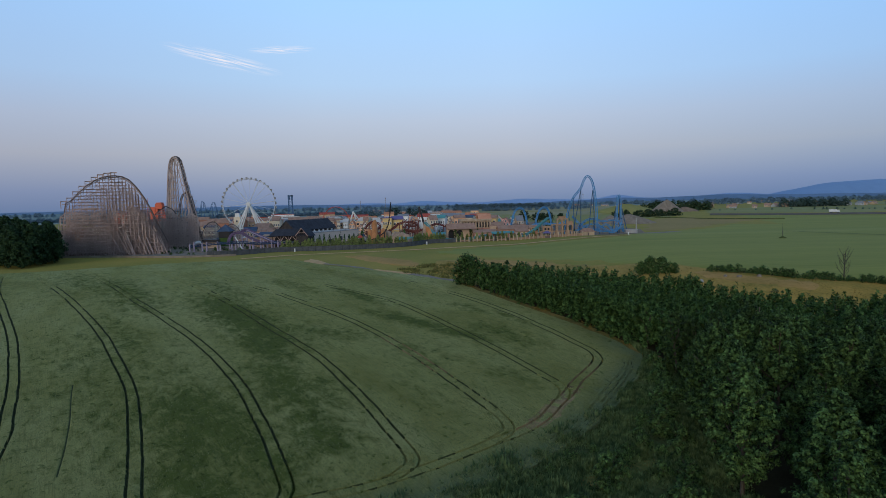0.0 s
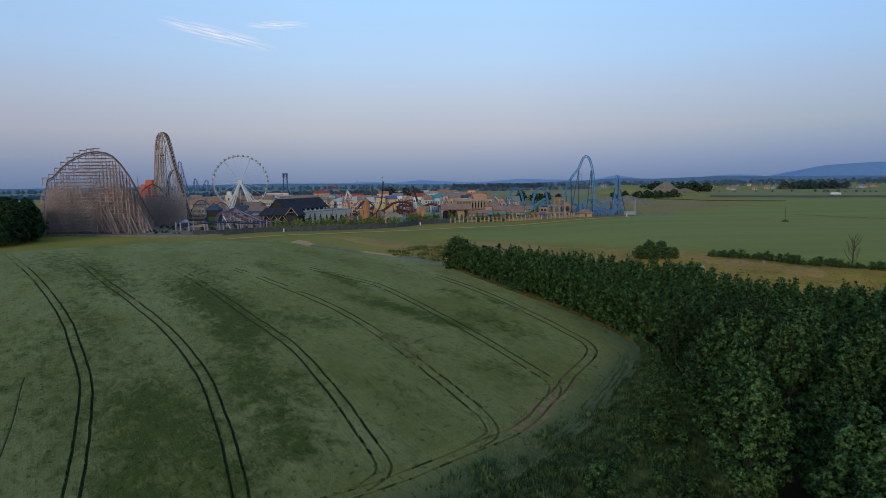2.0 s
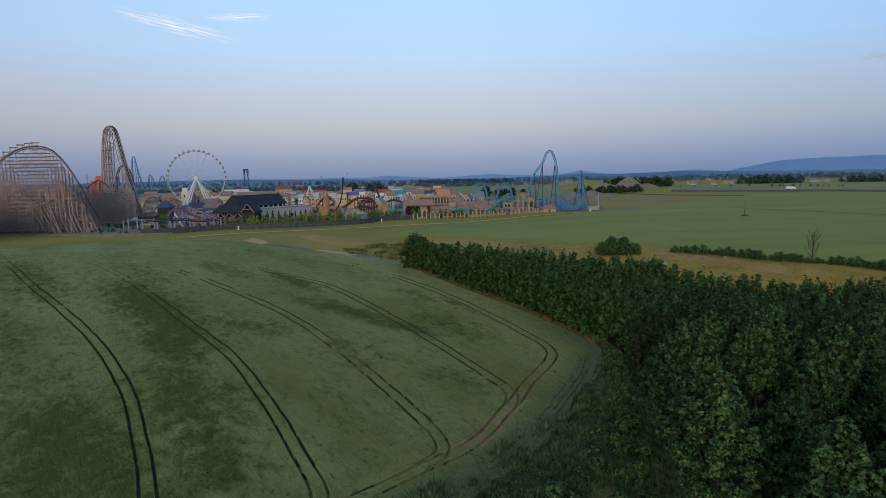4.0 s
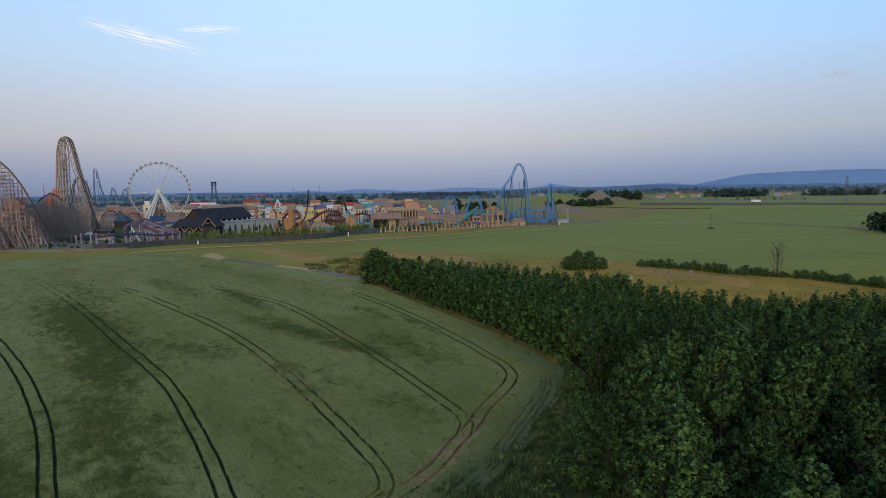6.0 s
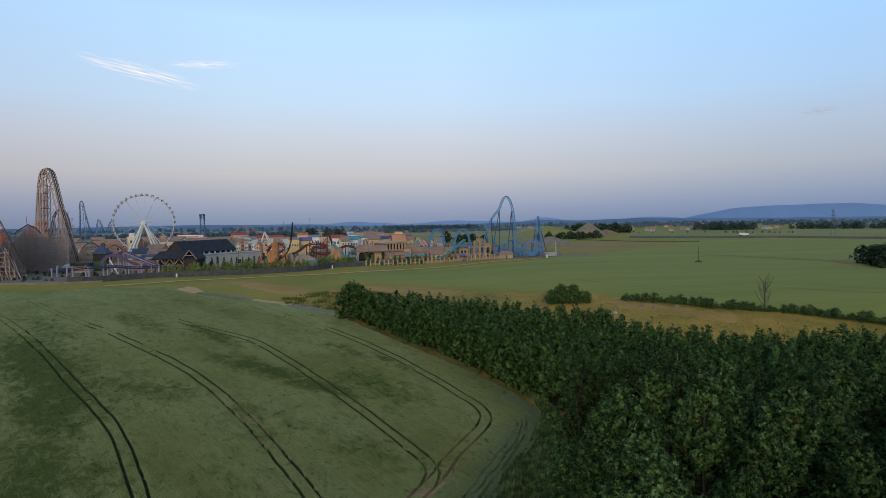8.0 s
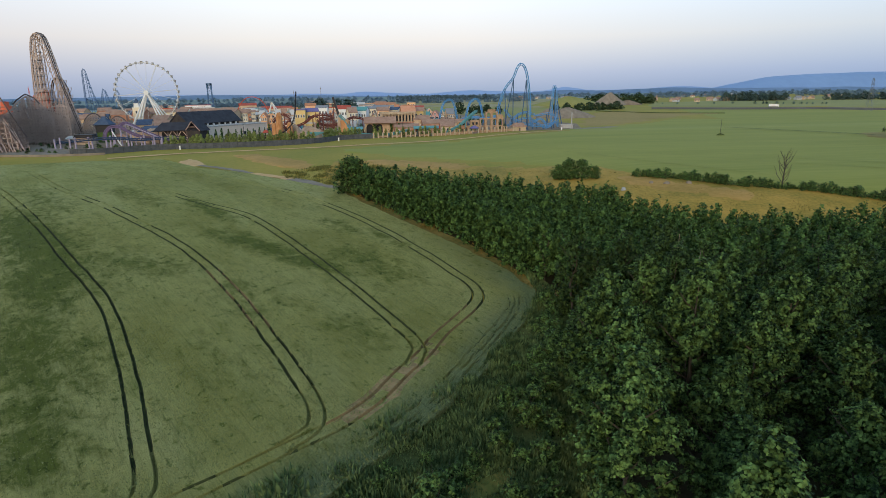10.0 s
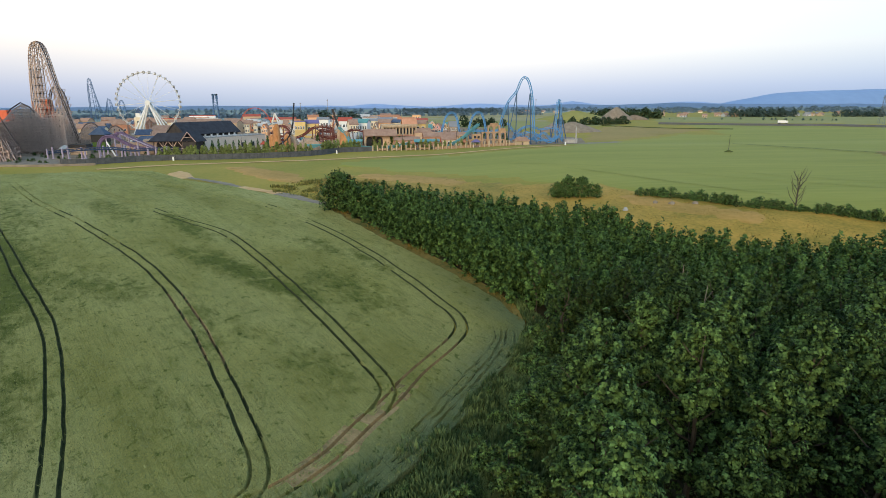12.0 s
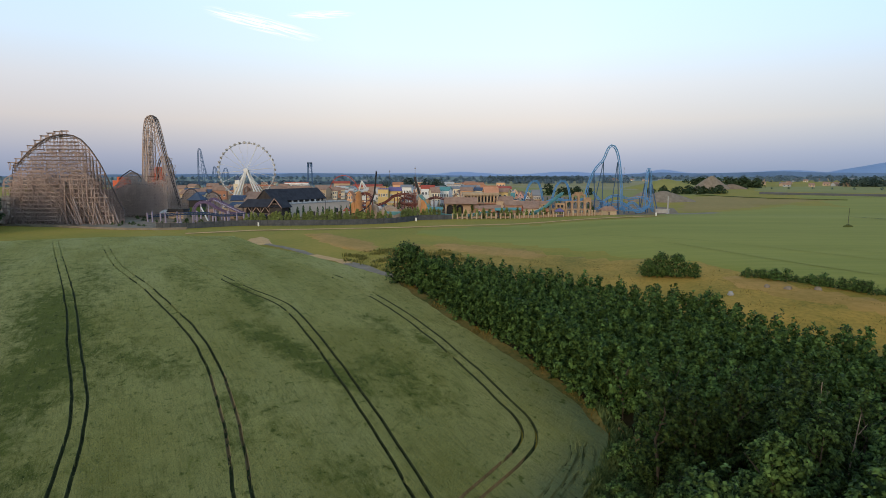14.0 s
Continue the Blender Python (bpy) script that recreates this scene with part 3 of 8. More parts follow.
def build_field():
    ring = []
    for a, b in zip(FIELD, [*FIELD[1:], FIELD[0]]):
        n = max(1, int(math.dist(a, b) / 1.5))
        ring += [(a[0] + (b[0] - a[0]) * i / n, a[1] + (b[1] - a[1]) * i / n) for i in range(n)]
    ring = [(x + 0.5 * noise.noise((x * 0.35, y * 0.35, 0)), y + 0.5 * noise.noise((x * 0.35, y * 0.35, 7))) for x, y in ring]
    pts = list(ring)
    edges = [(i, (i + 1) % len(ring)) for i in range(len(ring))]
    for p, nrm, k in LINES:
        for off in (-0.2, -0.09, 0.09, 0.2) if k != 6 else (-0.7, -0.45, -0.2, -0.09, 0.09, 0.2, 0.45, 0.7):
            q = p + nrm * off
            q = q[inside(ring, q[:, 0], q[:, 1])]
            j = len(pts)
            pts += [tuple(c) for c in q]
            edges += [(j + i, j + i + 1) for i in range(len(q) - 1) if math.dist(q[i], q[i + 1]) < 4]
    gx, gy = np.meshgrid(np.arange(-258, 38, 2.5), np.arange(2, 256, 2.5))
    gx, gy = gx.ravel(), gy.ravel()
    keep = inside(ring, gx, gy)
    gx, gy = gx[keep], gy[keep]
    d, _ = rut_distance(LINES, gx, gy)
    pts += [(a + 0.3 * math.sin(b), b + 0.3 * math.sin(a * 1.7)) for a, b, dd in zip(gx, gy, d) if dd > 1.0]
    v, _, f, *_ = delaunay_2d_cdt([Vector(p) for p in pts], edges, [], 1, 1e-4)
    x, y = np.array([p.x for p in v]), np.array([p.y for p in v])
    d, line_of = rut_distance(LINES, x, y)
    z = land(x, y) + CROP_H
    depth = np.clip((0.2 - d) / 0.11, 0, 1)
    wild = np.array([noise.noise((a * 0.15, b * 0.15, 3)) for a, b in zip(x, y)])
    strong = np.clip(1.3 - (y - 95) / 140, 0.45, 1.1) * np.array([1 + 0.2 * noise.noise((a * 0.09, b * 0.09, 8)) for a, b in zip(x, y)])
    strong[line_of == 7] *= 0.22
    strong[line_of == 9] *= np.array([max(0.0, 0.28 + 1.0 * noise.noise((a * 0.9, b * 0.9, 2))) for a, b in zip(x[line_of == 9], y[line_of == 9])])
    z = z - depth * 0.44 * strong + (1 - depth) * 0.10 * wild
    me = bpy.data.meshes.new("wheat_field")
    nv = len(v)
    zz = land([p[0] for p in ring], [p[1] for p in ring])
    k = len(ring)
    base = [(a, b, c + CROP_H) for (a, b), c in zip(ring, zz)] + [(a, b, c - 0.2) for (a, b), c in zip(ring, zz)]
    skirt = [(nv + i, nv + i + k, nv + (i + 1) % k + k, nv + (i + 1) % k) for i in range(k)]
    me.from_pydata([*zip(x, y, z), *base], [], [*map(tuple, f), *skirt])
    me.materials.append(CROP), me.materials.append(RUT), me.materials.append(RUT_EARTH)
    bx, by = np.append(x, [p[0] for p in base]), np.append(y, [p[1] for p in base])
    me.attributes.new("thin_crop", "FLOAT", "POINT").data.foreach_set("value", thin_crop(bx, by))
    me.attributes.new("headland", "FLOAT", "POINT").data.foreach_set("value", headland(bx, by))
    fx, fy = np.array([[x[list(t)].mean(), y[list(t)].mean()] for t in f]).T
    fd, who = rut_distance(LINES, fx, fy)
    for poly, dd, wh, a, b in zip(me.polygons, fd, who, fx, fy):
        worn = noise.noise((a * 0.5, b * 0.5, 1.0)) * 3
        fade = (wh in TURN_END and b < TURN_END[wh] + 3 * worn / 3) or (wh == 6 and b < 80 and noise.noise((a * 0.6, b * 0.6, 4.0)) < 0.12) or noise.noise((a * 0.2, b * 0.2, 11.0)) < -0.68
        if fade and wh != 9:
            continue
        worn_wide = noise.noise((a * 0.13, b * 0.13, 14.0)) + (165 - b) / 60 > -0.1
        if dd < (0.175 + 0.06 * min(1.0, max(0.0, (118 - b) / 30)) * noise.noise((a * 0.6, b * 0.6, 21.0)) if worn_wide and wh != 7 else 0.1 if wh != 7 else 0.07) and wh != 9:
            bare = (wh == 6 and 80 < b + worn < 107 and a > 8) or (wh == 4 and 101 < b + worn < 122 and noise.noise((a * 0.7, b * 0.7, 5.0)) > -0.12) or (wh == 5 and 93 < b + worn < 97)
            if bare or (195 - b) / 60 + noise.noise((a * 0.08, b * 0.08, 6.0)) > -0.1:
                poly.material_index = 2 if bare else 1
        elif wh == 4 and b < 81:
            pass
        elif wh == 9 and dd < 0.1 and noise.noise((a * 1.1, b * 1.1, 9.0)) > 0.2:
            poly.material_index = 1
        elif wh == 6 and a > 8 and 80 < b < 96 and dd < 0.9 and noise.noise((a * 0.5, b * 0.5, 3.0)) > (-0.15 if b < 90 else 0.05):
            poly.material_index = 2
    tagged(new("wheat_field", me), "unripe green wheat with paired tractor wheel tracks", "field", kind="structure")


build_field()

def build_blades():
    """Standing wheat: tufts of blades over the part of the field that the flight passes nearest."""
    rg = np.random.default_rng(8)
    n = 330000
    x, y = rg.uniform(-75, 37, n), rg.uniform(42, 190, n)
    far = np.hypot(x - 12, y - 45)
    keep = inside(FIELD, x, y) & (rg.random(n) < np.clip(1.15 - far / 130, 0.08, 1))
    x, y = x[keep], y[keep]
    d, _ = rut_distance(LINES, x, y)
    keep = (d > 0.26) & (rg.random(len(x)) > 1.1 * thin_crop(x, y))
    x, y = x[keep], y[keep]
    m = len(x)
    z = land(x, y) + CROP_H - 0.12
    a = rg.uniform(0, math.tau, m)
    w, h = rg.uniform(0.03, 0.085, m), rg.uniform(0.16, 0.34, m)
    lx, ly = rg.normal(0, 0.14, m), rg.normal(0, 0.14, m)
    c, s = np.cos(a) * w, np.sin(a) * w
    q = np.stack([np.stack([x - c, y - s, z], 1), np.stack([x + c, y + s, z], 1), np.stack([x + lx + c * 0.5, y + ly + s * 0.5, z + h], 1), np.stack([x + lx - c * 0.3, y + ly - s * 0.3, z + h * 0.9], 1)], 1).reshape(-1, 3)
    me = bpy.data.meshes.new("wheat_blades")
    me.vertices.add(m * 4), me.loops.add(m * 4), me.polygons.add(m)
    me.vertices.foreach_set("co", q.ravel())
    me.loops.foreach_set("vertex_index", np.arange(m * 4))
    me.polygons.foreach_set("loop_start", np.arange(0, m * 4, 4))
    me.update(calc_edges=True)
    me.materials.append(foliage("wheat_leaves", (0.18, 0.205, 0.072), (0.29, 0.31, 0.125), 0.2, 0.0))
    tagged(new("wheat_blades", me), "standing blades and ears of unripe wheat", "crop", kind="stuff")
    return m


print("blades", build_blades())

# ---- other ground covers ----
sheet("wheat_field_far", [(16, 250), (38, 233), (55, 213), (75, 190), (82, 172), (92, 160.5), (104, 152), (117, 145), (132, 138), (155, 127), (230, 105), (420, 70), (700, 200), (620, 420),
                          (486, 520), (474, 590), (440, 632), (383, 650), (330, 664), (268, 462), (240, 480), (205, 440), (150, 400), (118, 384), (113, 338), (91, 320), (56, 317), (33, 310.5), (6.5, 301),
                          (-10, 286), (0, 268)],
      0.13, 9, CROP_FAR, "wide even field of green wheat", "field", wobble=2.5, dive=0.3)
sheet("dry_meadow", [(-4, 240), (20, 241), (41, 228), (54, 208), (77, 194), (84, 175), (94, 163), (105, 155), (118, 148), (133, 141), (156, 130), (230, 108), (210, 100), (150, 104), (112, 112),
                     (78, 116), (60, 132), (48, 140), (33, 151), (14, 168), (4, 182), (-8, 205)], 0.06, 5, DRY, "yellowed dry grass strip beside the trees", "meadow", wobble=2.0, dive=0.3)
sheet("rough_verge", [(0, 180), (8, 162), (16, 148), (25, 132), (31, 120), (33, 112), (31, 105), (26, 95), (20, 85), (14, 77), (4, 68), (-12, 58), (5, 36), (40, 40), (44, 60), (44, 100), (46, 118), (30, 142), (12, 172)],
      0.14, 4, VERGE, "rough grass verge between wheat and trees", "meadow", wobble=3.0)
sheet("rust_patch", [(-48, 271), (-38, 272), (-30, 262), (-14, 243), (-9, 226), (-10.4, 219), (-20, 225), (-33.5, 243), (-42, 258)], 0.22, 3, RUST, "rust-brown dry grass patch in the meadow", "meadow", wobble=3, dive=0.3)
sheet("rust_patch", [(5.6, 242.6), (24.2, 235.7), (39.0, 223.3), (44.5, 211.4), (37.3, 207.5), (20.1, 218.3), (8.8, 225.8)], 0.2, 3, RUST, "rust-brown dry grass patch in the meadow", "meadow", wobble=3, dive=0.3)
sheet("rust_patch", [(75.7, 176.6), (87.3, 163.1), (97.6, 150.1), (93.2, 142.9), (79.9, 153.2), (72.9, 165.5)], 0.14, 3, RUST, "rust-brown dry grass patch in the meadow", "meadow", wobble=3, dive=0.3)
ribbon("dry_fringe", [(3.4, 178.5), (11.6, 163), (19, 149.5), (29, 134), (35.8, 122), (38, 113), (37, 107)], 2.4, 0.22, FRINGE, "dry orange-brown grass at the plantation's foot", "meadow", 0.5)
ribbon("sand_track", [(-95, 268), (-85, 274.6), (-73, 282), (-52, 288.5), (-30, 294.5), (-14, 299), (6.5, 308), (33, 317.5), (56, 324), (91, 328), (112, 345)], 4.2, 0.16, SAND, "narrow sandy footpath through grass", "path", 0.4)
sheet("bare_patch", [(38.0, 107.6), (40.0, 107.2), (42.0, 109.6), (42.8, 113), (40.6, 115.2), (39.2, 112.4)], 0.32, 1.5, SAND, "bare orange earth at the field's corner", "soil", wobble=0.8, dive=0.2)
ribbon("dirt_lane", [(15.4, 66.4), (19.5, 68.2), (23.8, 70.4), (28.9, 72.9)], 1.8, 0.3, FRINGE, "bare brown dirt lane at the wood's foot", "path", 0.5)
ribbon("sandy_lane", [(-26.5, 212), (-21.2, 206.9), (-15.9, 202.2), (-12.2, 198.7)], 3.6, 0.15, SAND, "sandy stretch of the lane along the field", "path", 0.5)
ribbon("gravel_track", [(-50, 236.4), (-41.1, 228.3), (-32.8, 219.9), (-27, 212.5)], 2.6, 0.14, GRAVEL, "grey gravel farm track", "path", 0.5)
ribbon("gravel_track", [(-12.4, 199), (-7.5, 192.8), (-2.5, 186.1), (3, 179.8)], 4.0, 0.14, GRAVEL, "grey gravel farm track", "path", 0.5)
sheet("sand_patch", [(-59.6, 241), (-62.5, 252), (-60, 259.5), (-54, 250), (-47.6, 237), (-50.8, 233.6)], 0.16, 2, SAND, "bare sandy patch at the field's corner", "soil", wobble=1.5, dive=0.2)
sheet("brown_field", [(141, 404), (175, 421), (225, 470), (279, 520), (318, 535), (300, 560), (278, 575), (258, 620), (215, 600), (180, 520), (150, 440)], 0.2, 12, BROWN_FIELD, "harvested brown field", "field", wobble=7, dive=0.4)
# both field colours carry the haze of the distance as paint
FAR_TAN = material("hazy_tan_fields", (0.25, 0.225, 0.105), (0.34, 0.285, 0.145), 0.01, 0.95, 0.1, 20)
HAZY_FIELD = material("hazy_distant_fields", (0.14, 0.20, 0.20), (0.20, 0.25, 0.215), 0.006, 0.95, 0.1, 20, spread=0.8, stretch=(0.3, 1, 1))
sheet("distant_fields", [(-3200, 900), (-1400, 840), (-900, 830), (-500, 825), (-120, 820), (-95, 1000), (-75, 1430), (300, 1460), (1100, 1650), (1900, 1900), (3300, 2000), (3600, 3640), (-3600, 3640)], 0.26, 100, HAZY_FIELD, "fields beyond the park painted hazy blue-green", "field", wobble=10, dive=0.5)
sheet("pale_field", [(100, 820), (118, 1020), (340, 1010), (250, 850), (205, 745)], 0.25, 25, FAR_TAN, "pale tan field on the plain", "field", wobble=8, dive=0.5)
PALE_GREEN = material("pale_meadow", (0.20, 0.205, 0.055), (0.30, 0.275, 0.095), 0.008, 0.95, 0.1, 20, spread=0.7)
ROAD_GREY = material("worn_road_bank", (0.085, 0.088, 0.095), (0.14, 0.14, 0.145), 0.05, 0.95, 0.05, 15)
sheet("pale_field", [(330, 720), (400, 900), (560, 960), (820, 860), (900, 690), (640, 560), (520, 610)], 0.3, 25, PALE_GREEN, "pale green field on the plain", "field", wobble=8, dive=0.5)
sheet("pale_field", [(60, 610), (110, 570), (160, 560), (215, 610), (262, 645), (240, 755), (205, 745), (100, 825), (30, 900)], 0.24, 20, PALE_GREEN, "pale green field on the plain", "field", wobble=6, dive=0.5)
sheet("pale_field", [(-100, 815), (55, 805), (30, 900), (100, 830), (200, 750), (125, 1015), (-80, 985)], 0.22, 20, FAR_TAN, "pale tan field on the plain", "field", wobble=6, dive=0.5)
sheet("pale_field", [(-80, 990), (-60, 1420), (460, 1440), (330, 1030), (130, 1025)], 0.3, 30, FAR_TAN, "pale tan field on the plain", "field", wobble=8, dive=0.5)
sheet("pale_field", [(620, 1000), (700, 1250), (1300, 1120), (1100, 860), (900, 900)], 0.3, 30, PALE_GREEN, "pale green field on the plain", "field", wobble=8, dive=0.5)
ribbon("field_ditch", [(196, 330), (208, 303), (219, 278), (224, 262)], 1.6, 0.5, VERGE, "dark weedy ditch in the far wheat", "ditch", 0.5)


FAINT = material("faint_wheel_mark", (0.175, 0.195, 0.032), (0.26, 0.255, 0.053), 0.3, 0.95, 0.1, 9)
for mark in ([(60, 262), (75, 246), (90, 230.5), (98, 221), (109.6, 206.5), (123.5, 188), (138, 177), (150, 168), (190, 145)], [(78, 232), (85, 215), (91.6, 198), (98, 185.5), (104, 176), (112, 166)],
             [(60, 300), (100, 276), (130, 262), (165, 240), (200, 215)], [(118, 215), (130, 202), (143, 189), (157, 176), (175, 160)], [(150, 300), (174.5, 255.5), (188, 237), (215, 210)]):
    ribbon("wheel_mark", mark, 0.45, 0.2, FAINT, "faint wheel mark in the far wheat", "track", 0.5)


# ---- trees ----
def loose_faces(name, co, sides, mat):
    """A mesh of separate small faces, from their corners in order."""
    m = len(co) // sides
    me = bpy.data.meshes.new(name)
    me.vertices.add(m * sides), me.loops.add(m * sides), me.polygons.add(m)
    me.vertices.foreach_set("co", co.ravel())
    me.loops.foreach_set("vertex_index", np.arange(m * sides))
    me.polygons.foreach_set("loop_start", np.arange(0, m * sides, sides))
    me.update(calc_edges=True)
    me.materials.append(mat)
    return me


def crown_mesh(name, mat, seed, height, radius, lumps, leaves, leaf, base=0.22, lump_r=0.30, pointed=1.3, shoot=1.15, calm=0.0):
    """Leaves gathered in clumps round a crown, one small bent blade each."""
    rng = np.random.default_rng(seed)
    ang = np.arange(lumps) * 2.39996 + rng.normal(0, 0.3, lumps)
    h = base + (0.96 - base) * (np.arange(lumps) + 0.5) / lumps
    t = np.clip((h - base) / (1 - base), 0, 1)
    prof = np.clip((1 - t ** pointed), 0.04, 1) * np.clip(0.45 + t * 2.6, 0, 1)
    rr = radius * prof * rng.uniform(0.42, 1.0, lumps)
    cen = np.stack([rr * np.cos(ang), rr * np.sin(ang), h * height], 1)
    lr = radius * lump_r * rng.uniform(0.75, 1.3, lumps) * (0.55 + 0.45 * np.clip(prof * 1.6, 0, 1))
    d = rng.normal(0, 1, (lumps, leaves, 3))
    d[..., 2] = np.abs(d[..., 2]) * 1.0 - 0.2
    out_ = cen[:, None] * np.array([1, 1, 0]) / radius
    d = d + 0.5 * out_
    d /= np.linalg.norm(d, axis=2)[..., None]
    depth = rng.uniform(0.35, 1.0, (lumps, leaves, 1)) ** 0.45
    pos = cen[:, None] + d * lr[:, None, None] * depth * np.array([1, 1, shoot])
    pos, d = pos.reshape(-1, 3), d.reshape(-1, 3)
    n = d * (1 - calm) + rng.normal(0, 0.28 * (1 - calm), d.shape) + np.array([0, 0, 0.15 + 0.5 * calm]) + calm * out_.repeat(leaves, 1).reshape(-1, 3)
    n /= np.linalg.norm(n, axis=1)[:, None]
    a = np.cross(n, rng.normal(0, 1, n.shape))
    a /= np.linalg.norm(a, axis=1)[:, None]
    b = np.cross(n, a)
    s = leaf * rng.uniform(0.6, 1.35, (len(pos), 1))
    blade = np.stack([pos - a * s * 0.9 - b * s * 0.6, pos + a * s * 0.9 - b * s * 0.5 - n * s * 0.2, pos + b * s * 0.95 - n * s * 0.3], 1).reshape(-1, 3)
    return loose_faces(name, blade, 3, mat)


def plume_crown(name, mat, seed, height, radius, plumes, tufts, leaves, leaf, base=0.2, full=2.2, tuft=0.085, girth_of=0.2, ruffle=0.32, corners=3):
    """A broad-leaved crown: limbs end in rising plumes, each plume a string of leafy tufts with gaps between."""
    rng = np.random.default_rng(seed)
    k = np.arange(plumes)
    ang = k * 2.39996 + rng.normal(0, 0.35, plumes)
    t = (k + 0.5) / plumes
    h = base + (0.93 - base) * t
    wide = np.clip(1 - t ** full, 0.0, 1) * np.clip(0.5 + 2.2 * t, 0, 1)
    reach = radius * (wide * rng.uniform(0.72, 1.08, plumes) + 0.05)
    out_ = np.stack([np.cos(ang), np.sin(ang), np.zeros(plumes)], 1)
    rise = height * rng.uniform(0.09, 0.17, plumes) * (1 + 0.3 * t)
    root = out_ * (reach * 0.25)[:, None] + np.array([0, 0, 1.0]) * (h * height - rise * 0.55)[:, None]
    tip = out_ * reach[:, None] + np.array([0, 0, 1.0]) * np.minimum(h * height + rise * 0.5, height)[:, None]
    s = rng.uniform(0.0, 1.0, (plumes, tufts, 1)) ** 0.7
    bow = np.sin(s * math.pi) * np.array([0, 0, -0.35])
    axis = root[:, None] + (tip - root)[:, None] * s + bow
    girth = radius * girth_of * (1.12 - s) ** 0.5
    side = rng.normal(0, 1, (plumes, tufts, 3)) * np.array([1, 1, 0.75])
    side /= np.linalg.norm(side, axis=2)[..., None]
    cen = (axis + side * girth * rng.uniform(0.45, 1.0, (plumes, tufts, 1))).reshape(-1, 3)
    face = (side + 0.55 * out_[:, None] + np.array([0, 0, 0.5])).reshape(-1, 3)
    face /= np.linalg.norm(face, axis=1)[:, None]
    size = radius * tuft * rng.uniform(0.7, 1.35, (len(cen), 1, 1))
    d = rng.normal(0, 1, (len(cen), leaves, 3))
    d /= np.linalg.norm(d, axis=2)[..., None]
    d = d + 0.95 * face[:, None]
    pos = (cen[:, None] + d * size * rng.uniform(0.6, 1.0, (len(cen), leaves, 1))).reshape(-1, 3)
    n = (0.45 * d + 0.45 * face[:, None] + rng.normal(0, ruffle, d.shape) + np.array([0, 0, 0.55])).reshape(-1, 3)
    # the dense heart of every plume
    hs = rng.uniform(0.0, 0.7, (plumes, 18, 1))
    heart = (root[:, None] + (tip - root)[:, None] * hs + rng.normal(0, 0.22, (plumes, 18, 3)) * girth_of * radius).reshape(-1, 3)
    pos, n = np.vstack([pos, heart]), np.vstack([n, rng.normal(0, 1, heart.shape)])
    n /= np.linalg.norm(n, axis=1)[:, None]
    a = np.cross(n, rng.normal(0, 1, n.shape))
    a /= np.linalg.norm(a, axis=1)[:, None]
    b = np.cross(n, a)
    q = leaf * rng.uniform(0.65, 1.3, (len(pos), 1))
    q[-len(heart):] = radius * girth_of * 0.26
    if corners == 3:
        blade = [pos - a * q * 0.85 - b * q * 0.6, pos + a * q * 0.85 - b * q * 0.5 - n * q * 0.2, pos + b * q * 1.05 - n * q * 0.3]
    else:
        blade = [pos - b * q * 1.0 - n * q * 0.35, pos + a * q * 0.8 - b * q * 0.1, pos + b * q * 0.95 - n * q * 0.3, pos - a * q * 0.8 + b * q * 0.15]
    blade = np.stack(blade, 1).reshape(-1, 3)
    return loose_faces(name, blade, corners, mat)


def broad_tree(mat, seed, height, radius, plumes, tufts, leaves, leaf, **more):
    return (plume_crown("crown", mat, seed, height, radius, plumes, tufts, leaves, leaf, **more), trunk_mesh("trunk", seed, height, radius, height * 0.014 + 0.05))


def trunk_mesh(name, seed, height, radius, r):
    rng = random.Random(seed)
    g = Geo()
    top = [(rng.uniform(-0.2, 0.2) * k, rng.uniform(-0.2, 0.2) * k, height * 0.88 * k / 4 - (0.4 if k == 0 else 0)) for k in range(5)]
    g.tube(top, [r, r * 0.8, r * 0.6, r * 0.4, r * 0.12], 6)
    for k in range(7):
        a, z = k * 2.4 + rng.random(), height * (0.25 + 0.08 * k)
        q = radius * (0.75 - 0.05 * k)
        g.tube([(0, 0, z), (q * 0.5 * math.cos(a), q * 0.5 * math.sin(a), z + q * 0.35), (q * math.cos(a), q * math.sin(a), z + q * 0.9)], [r * 0.35, r * 0.22, r * 0.07], 4)
    return g.mesh(name, BARK)


def tree_kind(mat, seed, height, radius, lumps, leaves, leaf, **more):
    return (crown_mesh("crown", mat, seed, height, radius, lumps, leaves, leaf, **more), trunk_mesh("trunk", seed, height, radius, height * 0.014 + 0.05))


def plant(kind, x, y, scale, spin, label, category="tree", group="", name="tree", lift=0.0):
    ob = thing(name, x, y, float(land(x, y)) + lift, label, category, group, spin)
    ob.scale = (scale, scale, scale)
    part("trunk", kind[1], None, ob)
    part("crown", kind[0], None, ob)
    return ob


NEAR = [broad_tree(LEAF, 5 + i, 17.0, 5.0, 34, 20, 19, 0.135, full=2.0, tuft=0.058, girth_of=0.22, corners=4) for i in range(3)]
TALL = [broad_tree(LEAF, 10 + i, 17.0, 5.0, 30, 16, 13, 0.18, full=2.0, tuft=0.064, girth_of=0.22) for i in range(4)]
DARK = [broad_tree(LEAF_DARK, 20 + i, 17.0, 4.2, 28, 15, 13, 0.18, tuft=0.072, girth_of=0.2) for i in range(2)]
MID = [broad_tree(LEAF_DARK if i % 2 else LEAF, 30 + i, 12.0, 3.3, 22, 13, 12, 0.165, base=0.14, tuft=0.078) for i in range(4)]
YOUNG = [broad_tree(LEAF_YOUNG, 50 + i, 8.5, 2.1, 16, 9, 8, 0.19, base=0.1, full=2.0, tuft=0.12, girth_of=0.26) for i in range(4)]
